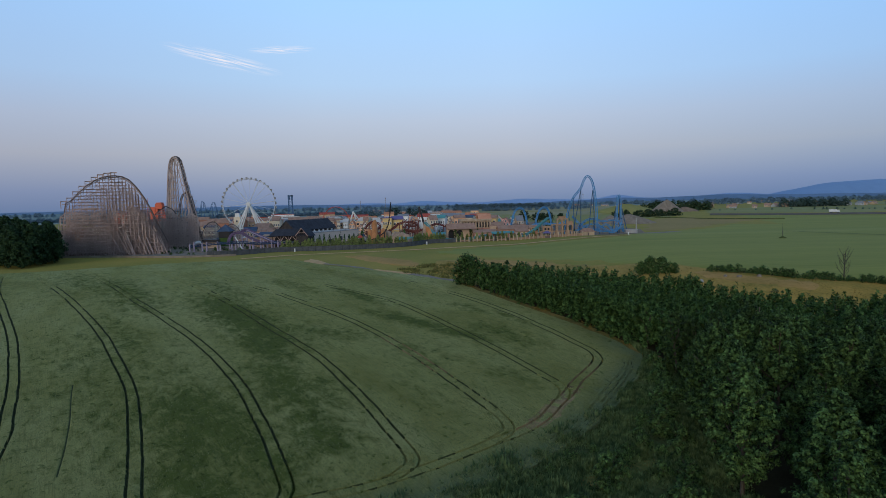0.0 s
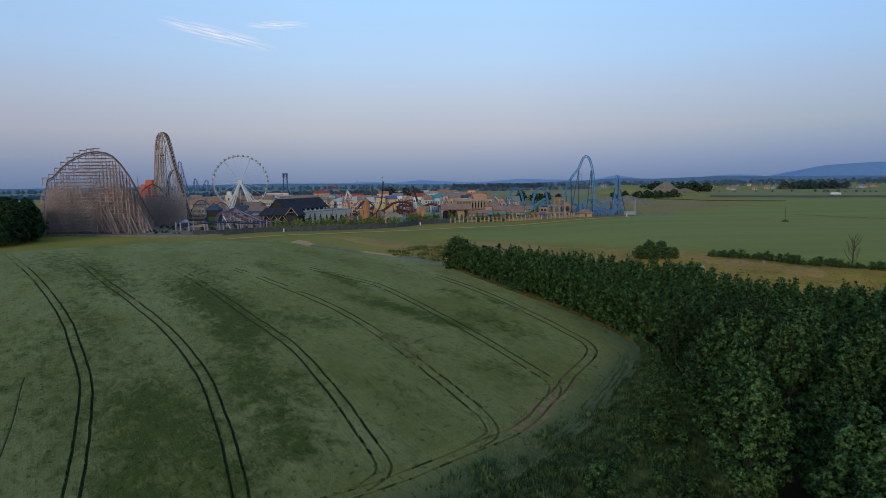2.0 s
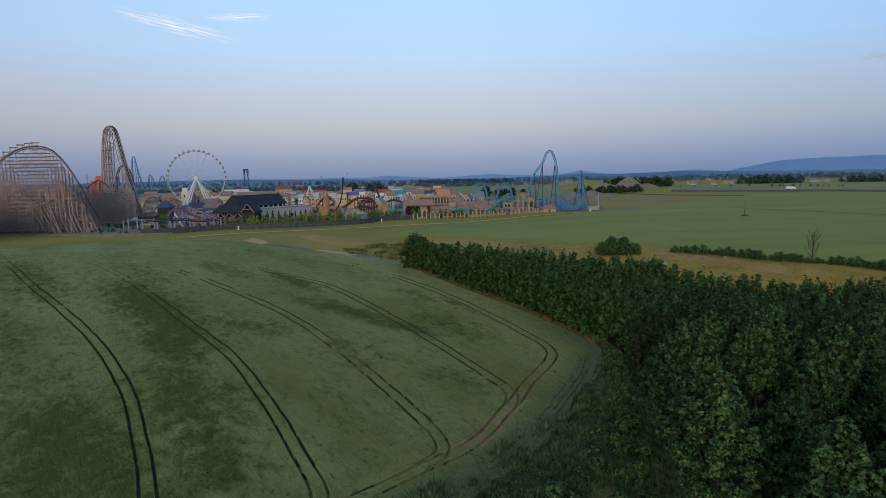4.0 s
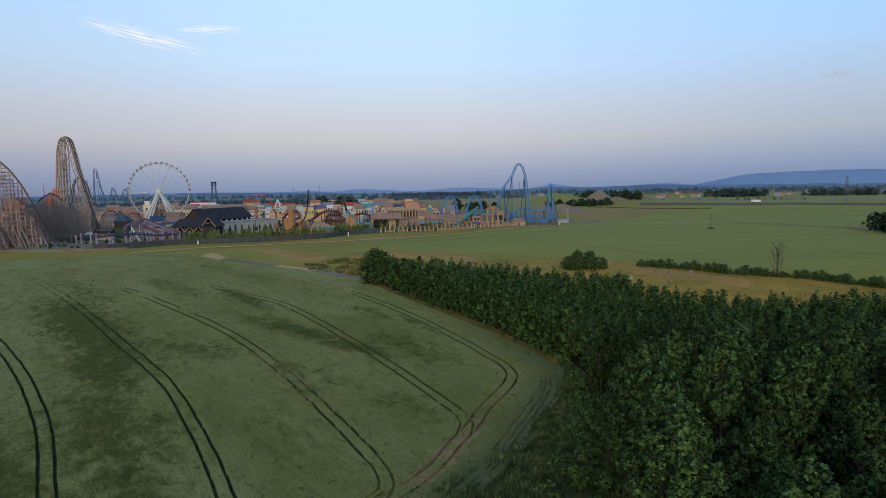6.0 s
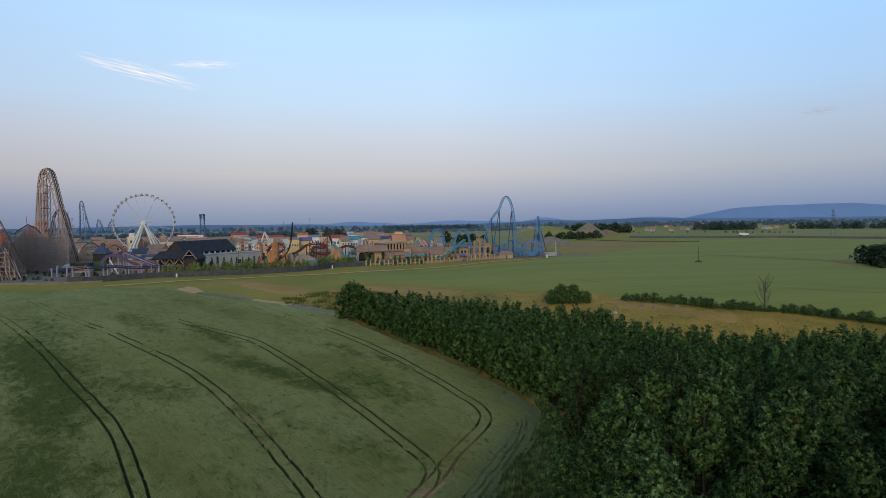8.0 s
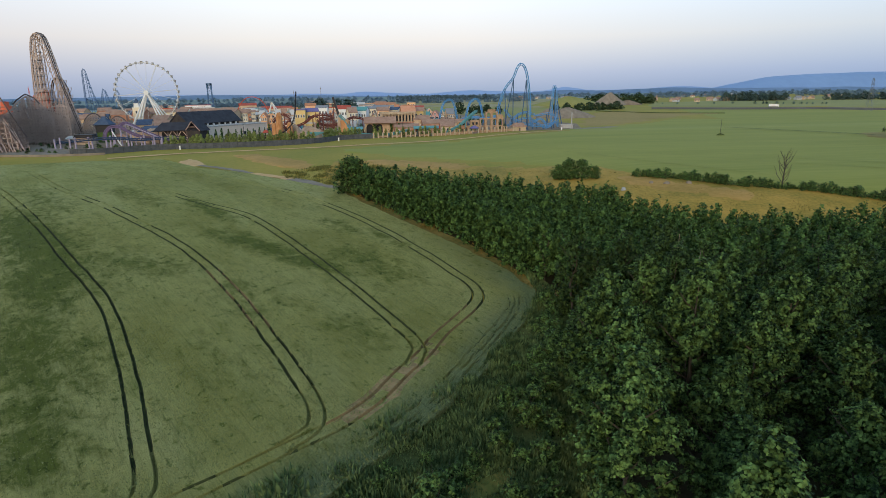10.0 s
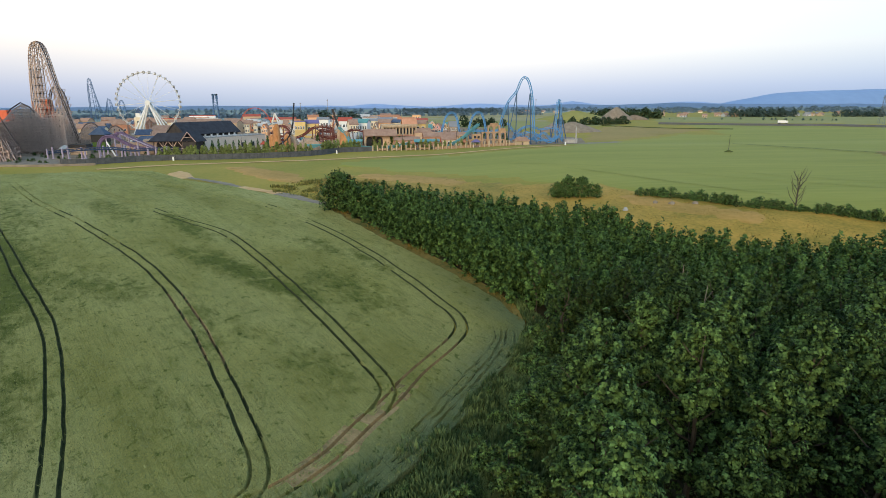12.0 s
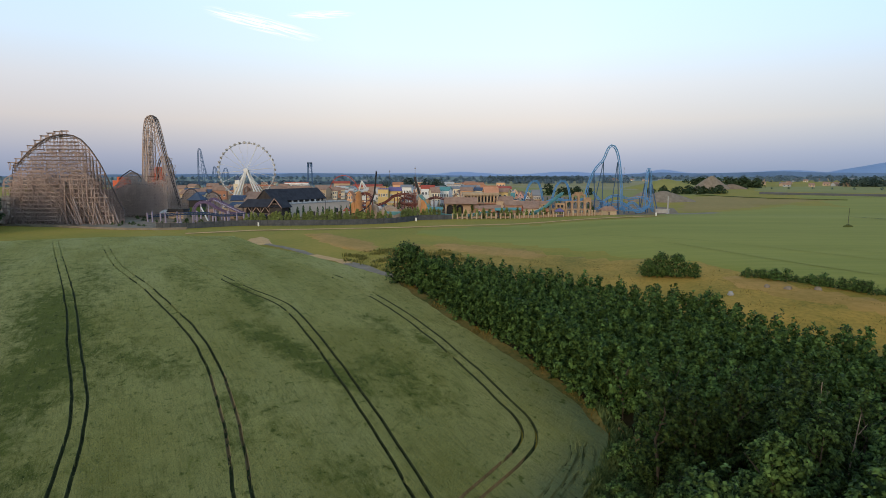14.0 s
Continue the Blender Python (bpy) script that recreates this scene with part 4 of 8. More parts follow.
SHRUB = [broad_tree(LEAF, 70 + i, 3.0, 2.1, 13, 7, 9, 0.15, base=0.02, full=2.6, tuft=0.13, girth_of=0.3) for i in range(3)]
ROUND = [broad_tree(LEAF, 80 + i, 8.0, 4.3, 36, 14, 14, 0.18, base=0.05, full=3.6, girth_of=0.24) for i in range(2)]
FAR_TREE = [tree_kind(LEAF_FAR, 90 + i, 13.0, 7.0, 20, 10, 1.4, base=0.05, lump_r=0.36, pointed=2.6, calm=0.75) for i in range(3)]

GROVE = [tree_kind(LEAF_GROVE, 100 + i, 19.0, 6.2, 64, 26, 0.5, base=0.06, lump_r=0.24, pointed=2.2, calm=0.3) for i in range(3)]

WOOD = [(5, 176.4), (12.6, 162.2), (19.6, 149.2), (29.6, 134.2), (37, 121.4), (42.6, 112), (41, 100), (39, 90), (35, 78), (33, 62), (34, 48), (44, 42), (60, 46), (90, 74), (125, 104), (138, 116), (115, 120),
        (100, 122), (88, 121), (80, 121), (71, 126), (64, 131), (60, 139), (48, 146.5), (37, 154), (23, 162), (11, 171.5)]


# dark clearings where no crown closes the canopy
LOW_STAND = [(39.0, 101.8), (50.8, 102.0), (46.8, 90.4), (42.7, 84.0), (31.4, 83.6)]
HOLLOWS = ((45.8, 95.5, 4.2), (43.5, 90.0, 4.2), (41.0, 85.0, 2.8), (41.5, 105.4, 2.2))


def build_wood():
    rng = random.Random(4)
    taken, spots = {}, []
    for _ in range(30000):
        x, y = rng.uniform(0, 140), rng.uniform(34, 180)
        if not inside(WOOD, np.array([x]), np.array([y]))[0]:
            continue
        if any(math.hypot(x - a, y - b) < r for a, b, r in HOLLOWS):
            continue
        tall = 1 - float(ramp01(y + 0.25 * (x - 45), 82, 112))
        gap = 1.85 + 4.1 * tall
        cell = (int(x // 6), int(y // 6))
        near = [q for i in (-1, 0, 1) for j in (-1, 0, 1) for q in taken.get((cell[0] + i, cell[1] + j), ())]
        if any(math.hypot(x - q[0], y - q[1]) < gap for q in near):
            continue
        taken.setdefault(cell, []).append((x, y))
        spots.append((x, y, tall))
    rest = []
    for i, (x, y, tall) in enumerate(spots):
        spin = rng.uniform(0, 360)
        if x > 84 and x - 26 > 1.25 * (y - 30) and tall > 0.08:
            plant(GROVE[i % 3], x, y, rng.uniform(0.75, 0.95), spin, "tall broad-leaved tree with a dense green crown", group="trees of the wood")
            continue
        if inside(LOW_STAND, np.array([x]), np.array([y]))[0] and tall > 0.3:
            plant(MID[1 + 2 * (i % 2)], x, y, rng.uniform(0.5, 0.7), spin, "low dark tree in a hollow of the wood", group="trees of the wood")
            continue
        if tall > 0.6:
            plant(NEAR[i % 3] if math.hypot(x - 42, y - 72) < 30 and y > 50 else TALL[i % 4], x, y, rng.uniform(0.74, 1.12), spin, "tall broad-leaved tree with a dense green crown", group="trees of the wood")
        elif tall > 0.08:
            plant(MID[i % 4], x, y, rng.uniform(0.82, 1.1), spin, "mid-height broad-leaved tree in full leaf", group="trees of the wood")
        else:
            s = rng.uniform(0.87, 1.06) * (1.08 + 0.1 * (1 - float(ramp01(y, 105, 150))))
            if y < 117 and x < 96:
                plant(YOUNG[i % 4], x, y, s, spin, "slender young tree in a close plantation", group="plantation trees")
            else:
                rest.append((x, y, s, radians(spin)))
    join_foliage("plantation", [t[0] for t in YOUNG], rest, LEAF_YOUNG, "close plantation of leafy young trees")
    return len(spots), len(rest)


def join_foliage(name, meshes, spots, mat, label):
    """Many crowns as one body of foliage; a spot is x, y, scale and turn."""
    src, co = [], []
    for me in meshes:
        a = np.empty(len(me.vertices) * 3)
        me.vertices.foreach_get("co", a)
        src.append(a.reshape(-1, 3))
    for i, (x, y, s, c) in enumerate(spots):
        q = src[i % len(src)] * s
        q = q @ np.array([[math.cos(c), -math.sin(c), 0], [math.sin(c), math.cos(c), 0], [0, 0, 1]])
        co.append(q + [x, y, float(land(x, y)) - 0.3 * s])
    me = loose_faces(name, np.vstack(co), meshes[0].polygons[0].loop_total, mat)
    return tagged(new(name, me), label, "woodland", kind="stuff")


print("wood", build_wood())
# near-black litter colour: the shade below the crowns is painted in
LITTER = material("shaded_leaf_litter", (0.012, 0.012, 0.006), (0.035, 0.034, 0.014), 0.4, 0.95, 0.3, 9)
sheet("wood_floor", [*WOOD], 0.2, 5, LITTER, "leaf litter under the trees, canopy shade painted in", "ground")
THICKET = ((61.0, 178, 0.5), (63.6, 177, 0.7), (66.8, 175.8, 0.66), (69.8, 174, 0.42))
# the round tree at the plantation's tip and the clump at its back
plant(ROUND[0], 7.0, 174, 1.22, 40, "bushy dark green tree at the plantation's tip")
for x, y, s in THICKET:
    plant(ROUND[int(x) % 2], x, y, s, x * 40, "rounded thicket tree behind the plantation", group="thicket")


for x, y, h, lean in ((54.8, 100, 13.5, 0.5), (54.3, 95, 13.0, 1.4), (57.5, 104, 12.5, -0.6)):
    t = thing("dead_tree", x, y, float(land(x, y)), "pale bare dead stem standing in the plantation", "tree", "dead stems")
    part("trunk", Geo().tube([(0, 0, -0.3), (lean * 0.4, 0, h * 0.5), (lean, 0.2, h)], [0.13, 0.09, 0.03], 5), STEM, t)
    for k in range(4):
        z = h * (0.6 + 0.09 * k)
        part("branch", Geo().tube([(lean * z / h, 0, z), (lean * z / h + (0.8 if k % 2 else -0.8), 0.2, z + 0.9)], [0.035, 0.012], 4), STEM, t)


def hedge_row(pts, step, scale, label, group, kinds=SHRUB, name="shrub", seed=1, spread=0.6):
    rng = random.Random(seed)
    for x, y in spline(pts, step):
        s = scale * rng.uniform(0.5, 1.35)
        plant(kinds[rng.randrange(len(kinds))], x + rng.uniform(-spread, spread), y + rng.uniform(-spread, spread), s, rng.uniform(0, 360), label, "shrub", group, name)


hedge_row([(80, 173), (86, 167), (92, 161.5), (97, 156.5), (103, 153.5), (112, 148.6), (120, 144), (132, 137), (150, 125), (175, 115)], 0.85, 0.66, "low dense green hedgerow shrub", "hedgerow", spread=0.6)
hedge_row([(42, 108), (39.5, 100), (36, 90), (31, 80), (28, 70), (25, 60)], 1.5, 0.8, "ragged green shrub at the wood's edge", "edge shrubs", seed=2, spread=3.2)
hedge_row([(36, 101), (32, 92), (27, 83), (20, 74), (12, 66)], 2.0, 0.42, "low weedy scrub beside the wheat", "verge scrub", seed=6, spread=2.6)
hedge_row([(40, 104), (36.5, 95), (32.5, 86), (27, 77), (20, 69), (13, 61)], 1.7, 0.9, "dense green thicket at the wood's edge", "edge thicket", seed=7, spread=2.2)
for x, y, s in ((52, 99.5, 0.9), (55.5, 103.5, 0.84), (48.5, 101.5, 0.8), (50.5, 95.5, 0.86)):
    plant(DARK[int(x) % 2], x, y, s, x * 30, "tall dark tree standing above the plantation", group="trees of the wood")


def far_trees(name, pts, step, scale, label, deep=6.0, seed=1, rows=2, mat=LEAF_FAR, kinds=None):
    """A belt of distant trees as one body of foliage."""
    r = random.Random(seed)
    spots = [(x + r.uniform(-0.5, 0.5) * step, y + k * deep + r.uniform(-0.4, 0.4) * deep, scale * r.uniform(0.65, 1.2), r.uniform(0, 6)) for x, y in spline(pts, step) for k in range(rows)]
    return join_foliage(name, [t[0] for t in kinds or FAR_TREE], spots, mat, label)


far_trees("left_wood", [(-183, 241), (-194, 252), (-208, 262), (-226, 275), (-245, 300), (-262, 330), (-290, 352)], 6, 1.0, "dark deciduous wood at the edge of the park", 9, 2, 4, LEAF_GROVE, GROVE)
sheet("spoil_patch", [(212, 244), (218, 262), (224, 276), (262, 284), (270, 246), (240, 236)], 0.2, 5, BROWN_FIELD, "brown disturbed soil in the far wheat", "soil", wobble=3, dive=0.4)
far_trees("left_wood_back", [(-188, 258), (-194, 267), (-202, 279), (-213, 291), (-226, 296)], 5, 0.86, "dark deciduous wood behind the timber coaster", 8, 22, 3, LEAF_GROVE, GROVE)
far_trees("town_copse", [(-60, 650), (-40, 655), (-22, 650)], 7, 1.15, "dark trees between the park buildings", 8, 23, 2, LEAF_MID)
far_trees("side_grove", [(214, 228), (220, 238), (228, 248), (246, 246)], 6, 0.6, "dark rounded grove in the far wheat", 6, 3, 2)
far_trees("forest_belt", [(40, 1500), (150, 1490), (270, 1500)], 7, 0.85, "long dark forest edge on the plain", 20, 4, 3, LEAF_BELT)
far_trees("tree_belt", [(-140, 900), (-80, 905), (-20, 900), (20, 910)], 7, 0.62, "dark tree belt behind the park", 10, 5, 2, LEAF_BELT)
far_trees("pile_copse", [(300, 845), (330, 850), (375, 845), (390, 840)], 7, 1.0, "dark copse beside gravel heaps", 8, 6, 2)
far_trees("pit_hedge", [(190, 640), (215, 645), (245, 650), (270, 660)], 6, 0.6, "dark bushes behind the gravel pit", 6, 7, 2)
far_trees("back_trees", [(90, 620), (110, 625), (125, 625)], 7, 0.75, "clump of trees behind the park", 6, 8, 2)
far_trees("plain_trees", [(545, 905), (580, 900), (625, 890)], 8, 0.95, "dark clump of trees on the far plain", 12, 9, 3, LEAF_MID)
far_trees("plain_trees", [(690, 880), (740, 850), (800, 800)], 9, 0.8, "dark clump of trees on the far plain", 12, 16, 2, LEAF_MID)
far_trees("road_bushes", [(478, 742), (505, 724), (548, 704)], 7, 0.24, "row of small dark bushes beyond the road", 4, 17, 1, LEAF_MID)
far_trees("road_bushes", [(360, 800), (420, 780), (470, 770)], 17, 0.2, "row of small dark bushes beyond the road", 4, 18, 1, LEAF_MID)
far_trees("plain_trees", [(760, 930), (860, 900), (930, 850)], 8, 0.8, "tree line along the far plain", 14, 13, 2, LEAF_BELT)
far_trees("plain_trees", [(250, 1700), (500, 1750), (800, 1700), (1150, 1600), (1500, 1400), (1900, 1200)], 17, 0.95, "tree line along the far plain, painted hazy", 40, 10, 2, LEAF_HAZE)
far_trees("plain_trees", [(-1900, 1400), (-1500, 1700), (-1000, 1900), (-500, 1900), (-100, 1800), (200, 1800)], 17, 0.9, "tree line along the far plain, painted hazy", 40, 11, 2, LEAF_HAZE)
far_trees("plain_trees", [(-150, 1120), (0, 1150), (120, 1130), (300, 1180)], 10, 0.7, "tree line along the far plain, painted hazy", 20, 14, 2, LEAF_HAZE)
far_trees("plain_trees", [(600, 1300), (800, 1330), (1000, 1280), (1300, 1150)], 22, 0.9, "tree line along the far plain, painted hazy", 50, 15, 3, LEAF_HAZE)
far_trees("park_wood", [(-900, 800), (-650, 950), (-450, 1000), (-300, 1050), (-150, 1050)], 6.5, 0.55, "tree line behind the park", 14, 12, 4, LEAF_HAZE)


# ---- hills on the horizon ----
def hills(name, mat, pts, y, back, label, seed):
    p = spline(pts, 60)
    g, n = Geo(), len(p)
    front = [(a, y, 0) for a, _ in p]
    crest = [(a, y + back, b + 6 * noise.noise((a * 0.004, seed, 0))) for a, b in p]
    mid = [(a, y + back * 0.4, b * 0.55 + 8 * noise.noise((a * 0.006, seed, 4))) for a, b in p]
    g.add(front + mid + crest, [(r * n + i, r * n + i + 1, (r + 1) * n + i + 1, (r + 1) * n + i) for r in range(2) for i in range(n - 1)])
    return tagged(new(name, g.mesh(name, mat, True)), label, "hills", kind="structure")


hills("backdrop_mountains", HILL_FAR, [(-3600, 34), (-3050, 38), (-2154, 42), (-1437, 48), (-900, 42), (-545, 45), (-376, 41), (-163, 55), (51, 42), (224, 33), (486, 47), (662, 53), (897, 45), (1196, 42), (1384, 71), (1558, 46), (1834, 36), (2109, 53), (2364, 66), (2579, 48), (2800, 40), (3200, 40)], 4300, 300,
      "mountain range painted pale haze blue", 1)
hills("backdrop_mountains", HILL_MID, [(2300, 10), (2430, 22), (2705, 70), (2890, 103), (3076, 131), (3314, 140), (3602, 150), (4035, 156), (4700, 150)], 4280, 300, "long mountain ridge painted haze blue", 5)
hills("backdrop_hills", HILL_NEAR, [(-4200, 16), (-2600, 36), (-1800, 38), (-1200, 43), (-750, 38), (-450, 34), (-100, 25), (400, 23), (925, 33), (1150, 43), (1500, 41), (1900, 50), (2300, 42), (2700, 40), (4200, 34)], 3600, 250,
      "low wooded hills painted haze blue", 2)


def rough_grass(name, poly, n, size, mat, label, seed, bare=-0.1):
    """Tall grass and weeds over a patch of ground."""
    rg = np.random.default_rng(seed)
    px, py = zip(*poly)
    x, y = rg.uniform(min(px), max(px), n), rg.uniform(min(py), max(py), n)
    keep = inside(poly, x, y)
    x, y = x[keep], y[keep]
    clump = np.array([noise.noise((a * 0.22, b * 0.22, seed)) for a, b in zip(x, y)])
    keep = clump + rg.normal(0, 0.25, len(x)) > bare
    x, y, clump = x[keep], y[keep], clump[keep]
    z, m = land(x, y), len(x)
    a, h = rg.uniform(0, math.tau, m), size * rg.uniform(0.5, 1.2, m) * (1 + clump)
    w = h * 0.22
    lx, ly = rg.normal(0, 0.3, m) * h, rg.normal(0, 0.3, m) * h
    c, s = np.cos(a) * w, np.sin(a) * w
    q = np.stack([np.stack([x - c, y - s, z], 1), np.stack([x + c, y + s, z], 1), np.stack([x + lx, y + ly, z + h], 1)], 1).reshape(-1, 3)
    return tagged(new(name, loose_faces(name, q, 3, mat)), label, "grass", kind="stuff")


WEED = foliage("weed_leaves", (0.042, 0.078, 0.030), (0.175, 0.245, 0.095), 0.2, 0.0)
STRAW = foliage("dry_grass_blades", (0.12, 0.105, 0.022), (0.30, 0.18, 0.045), 0.2, 0.0)
rough_grass("verge_weeds", [(38.5, 122), (39.4, 112), (36.6, 106.4), (31.2, 97.2), (25.2, 88), (17.4, 79), (8.6, 71), (-6, 60), (5, 40), (34, 44), (36, 62), (38, 80), (41, 95), (42, 115)], 230000, 0.8, WEED, "tall green weeds and grass along the wood", 3, -0.5)
rough_grass("headland_weeds", [(25, 89.5), (26.5, 87.5), (19.5, 79), (10.8, 70), (0, 62), (-8, 62), (6, 71.5), (16, 81)], 9000, 0.95, WEED, "weeds standing among the wheat at the headland", 8, 0.0)
rough_grass("scrub_weeds", [(-14, 199), (-18, 214), (-6, 228), (14, 224), (22, 206), (10, 186), (0, 186), (-6, 194)], 9000, 0.62, foliage("scrub_leaves", (0.09, 0.10, 0.026), (0.22, 0.185, 0.06), 0.15, 0.0), "tall brownish weeds and scrub in dry grass", 6)
rough_grass("edge_straw", [(2, 179), (10, 162.5), (18, 149), (28, 133.5), (35, 122), (37.5, 112), (40, 113), (37.5, 124), (30.5, 136), (21, 151), (13, 165), (5, 179)], 30000, 0.45, STRAW, "dry brown grass fringe at the plantation's foot", 4)
rough_grass("meadow_straw", [(-4, 234), (20, 234), (39, 221), (50, 203), (74, 188), (81, 170), (91, 159), (103, 150), (116, 143), (131, 136), (154, 125), (112, 114), (80, 123), (62, 140), (38, 157), (12, 176), (-6, 203)], 60000, 0.24, STRAW, "dry yellow grass on the strip", 5)


# ---- the park: helpers ----
def g0(x, y):
    return float(land(x, y))


def coaster_track(parent, pts, mat, mat_rail=None, gauge=1.3, spine=0.32, rail=0.13, step=2.0, drop=0.8):
    """A steel track: a spine tube below, two rails above, ties between. pts in the parent's own space."""
    p = spline(pts, step)
    d = np.gradient(p, axis=0)
    d /= np.linalg.norm(d, axis=1)[:, None] + 1e-9
    s = np.cross(d, [0, 0, 1.0])
    ln = np.linalg.norm(s, axis=1)[:, None]
    s = np.where(ln > 0.15, s / (ln + 1e-9), [0, 1.0, 0])
    for i in range(1, len(s)):
        if s[i] @ s[i - 1] < 0:
            s[i] = -s[i]
    u = np.cross(s, d)
    low = p - u * drop
    part("spine", Geo().tube(low, spine, 6), mat, parent)
    part("rail", Geo().tube(p + s * gauge / 2, rail, 5), mat_rail or mat, parent)
    part("rail", Geo().tube(p - s * gauge / 2, rail, 5), mat_rail or mat, parent)
    for i in range(len(p)):
        g = Geo()
        for k in (-1, 1):
            g.beam(low[i], p[i] + s[i] * k * gauge / 2, 0.16)
        part("cross_tie", g, mat, parent)
    return p


def legs(parent, tops, mat, r=0.25, foot=0.0, splay=0.0, name="support_post"):
    """Single posts from a track down to the ground, each with a footing."""
    for x, y, z in tops:
        for k in ((-1, 1) if splay else (0,)):
            g = Geo().tube([(x + k * splay, y, foot - 0.3), (x, y, z)], r, 6)
            g.tube([(x + k * splay, y, foot - 0.3), (x + k * splay, y, foot + 0.35)], r * 1.8, 6)
            part(name, g, mat, parent)


def trestle(parent, x0, x1, height, ys, col, level, size, rakes=True, track=None, jut=None, skew=0.0, wood=TIMBER, steps=None):
    """A timber coaster hill: bents of posts, ledgers and braces, row behind row."""
    xs = np.arange(x0, x1 + 0.01, col)
    odd = random.Random(len(xs))
    xs = xs + np.array([odd.uniform(-0.22, 0.22) * col for _ in xs])
    for r, y in enumerate(ys):
        g = Geo()
        low = steps[r] if steps else 1.0
        for i, x in enumerate(xs):
            h = height(x) * min(1.0, low * odd.uniform(0.92, 1.08))
            if h < 2 or odd.random() < 0.04:
                continue
            up_to = h + (jut(x) if jut else 0)
            g.beam((x, y, -0.5), (x, y, up_to if low > 0.95 else h), size)
            if i + 1 < len(xs):
                h2 = height(xs[i + 1]) * low
                k = 0
                for z in np.arange(level, max(h, h2), level):
                    if z < min(h, h2) + level * 0.5 and odd.random() > 0.10:
                        g.beam((x - 0.3, y - 0.2, z), (xs[i + 1] + 0.3, y - 0.2, z + odd.uniform(-0.12, 0.12)), size * 0.7, size * 1.25)
                        if (i * 5 + k * 3 + r) % 7 < (5 if low > 0.8 else 3) and z < min(h, h2):
                            a, b = ((x, z - level), (xs[i + 1], z)) if (i + r) % 2 else ((xs[i + 1], z - level), (x, z))
                            g.beam((a[0], y + 0.2, a[1]), (b[0], y + 0.2, b[1]), size * 0.7)
                    k += 1
                if low > 0.95:
                    g.beam((x, y, height(x)), (xs[i + 1], y, h2), size * 1.1)
        part("bent", g.skew(skew), wood, parent)
    g = Geo()
    for i, x in enumerate(xs):
        h = height(x)
        for k, z in enumerate(np.arange(level, h, level)):
            rows = [yy for q, yy in enumerate(ys) if z < h * (steps[q] if steps else 1.0)]
            if len(rows) < 2 or odd.random() < 0.12:
                continue
            g.beam((x + 0.2, rows[0] - 0.5, z), (x + 0.2, rows[-1] + 0.5, z), size * 0.7)
            for r in range(len(rows) - 1):
                if (r + k + i) % 4 == 0:
                    g.beam((x - 0.2, rows[r], z - level), (x - 0.2, rows[r + 1], z), size * 0.6)
    part("ledger_frame", g.skew(skew), wood, parent)
    if rakes:
        rg = random.Random(9)
        for i, x in enumerate(xs):
            h = height(x)
            if h > 9:
                for f, out in ((rg.uniform(0.16, 0.3), 2.0), (rg.uniform(0.28, 0.48), 3.5), (rg.uniform(0.45, 0.62), 5.5)):
                    if rg.random() < 0.58:
                        continue
                    run = h * f * (rg.choice((0.34, 0.46, 0.56, 0.5, -0.2)) if x > -8 else rg.choice((-0.4, -0.25, 0.42, 0.5)))
                    g = Geo().beam((x + run, ys[0] - out * 0.8, -0.3), (x, ys[0] - 0.4, h * f), size * 1.15)
                    part("raking_post", g.skew(skew), wood, parent)
    if track:
        y = (ys[0] + ys[-1]) / 2 if track is True else track
        p = spline([(x, y, height(x) + 0.5) for x in xs if height(x) > 2], 1.5)
        for s in (-1.6, 1.6):
            part("rail", Geo().tube(p + [0, s, 0.3], 0.22, 5).skew(skew), TIMBER_DARK, parent, "dark timber and steel rail")
        for q in p:
            part("crosstie", Geo().beam((q[0], q[1] - 3.0, q[2]), (q[0], q[1] + 3.0, q[2]), 0.3).skew(skew), TIMBER_DARK, parent)


def curve(points):
    xs, hs = zip(*points)
    return lambda x: float(np.interp(x, xs, hs))


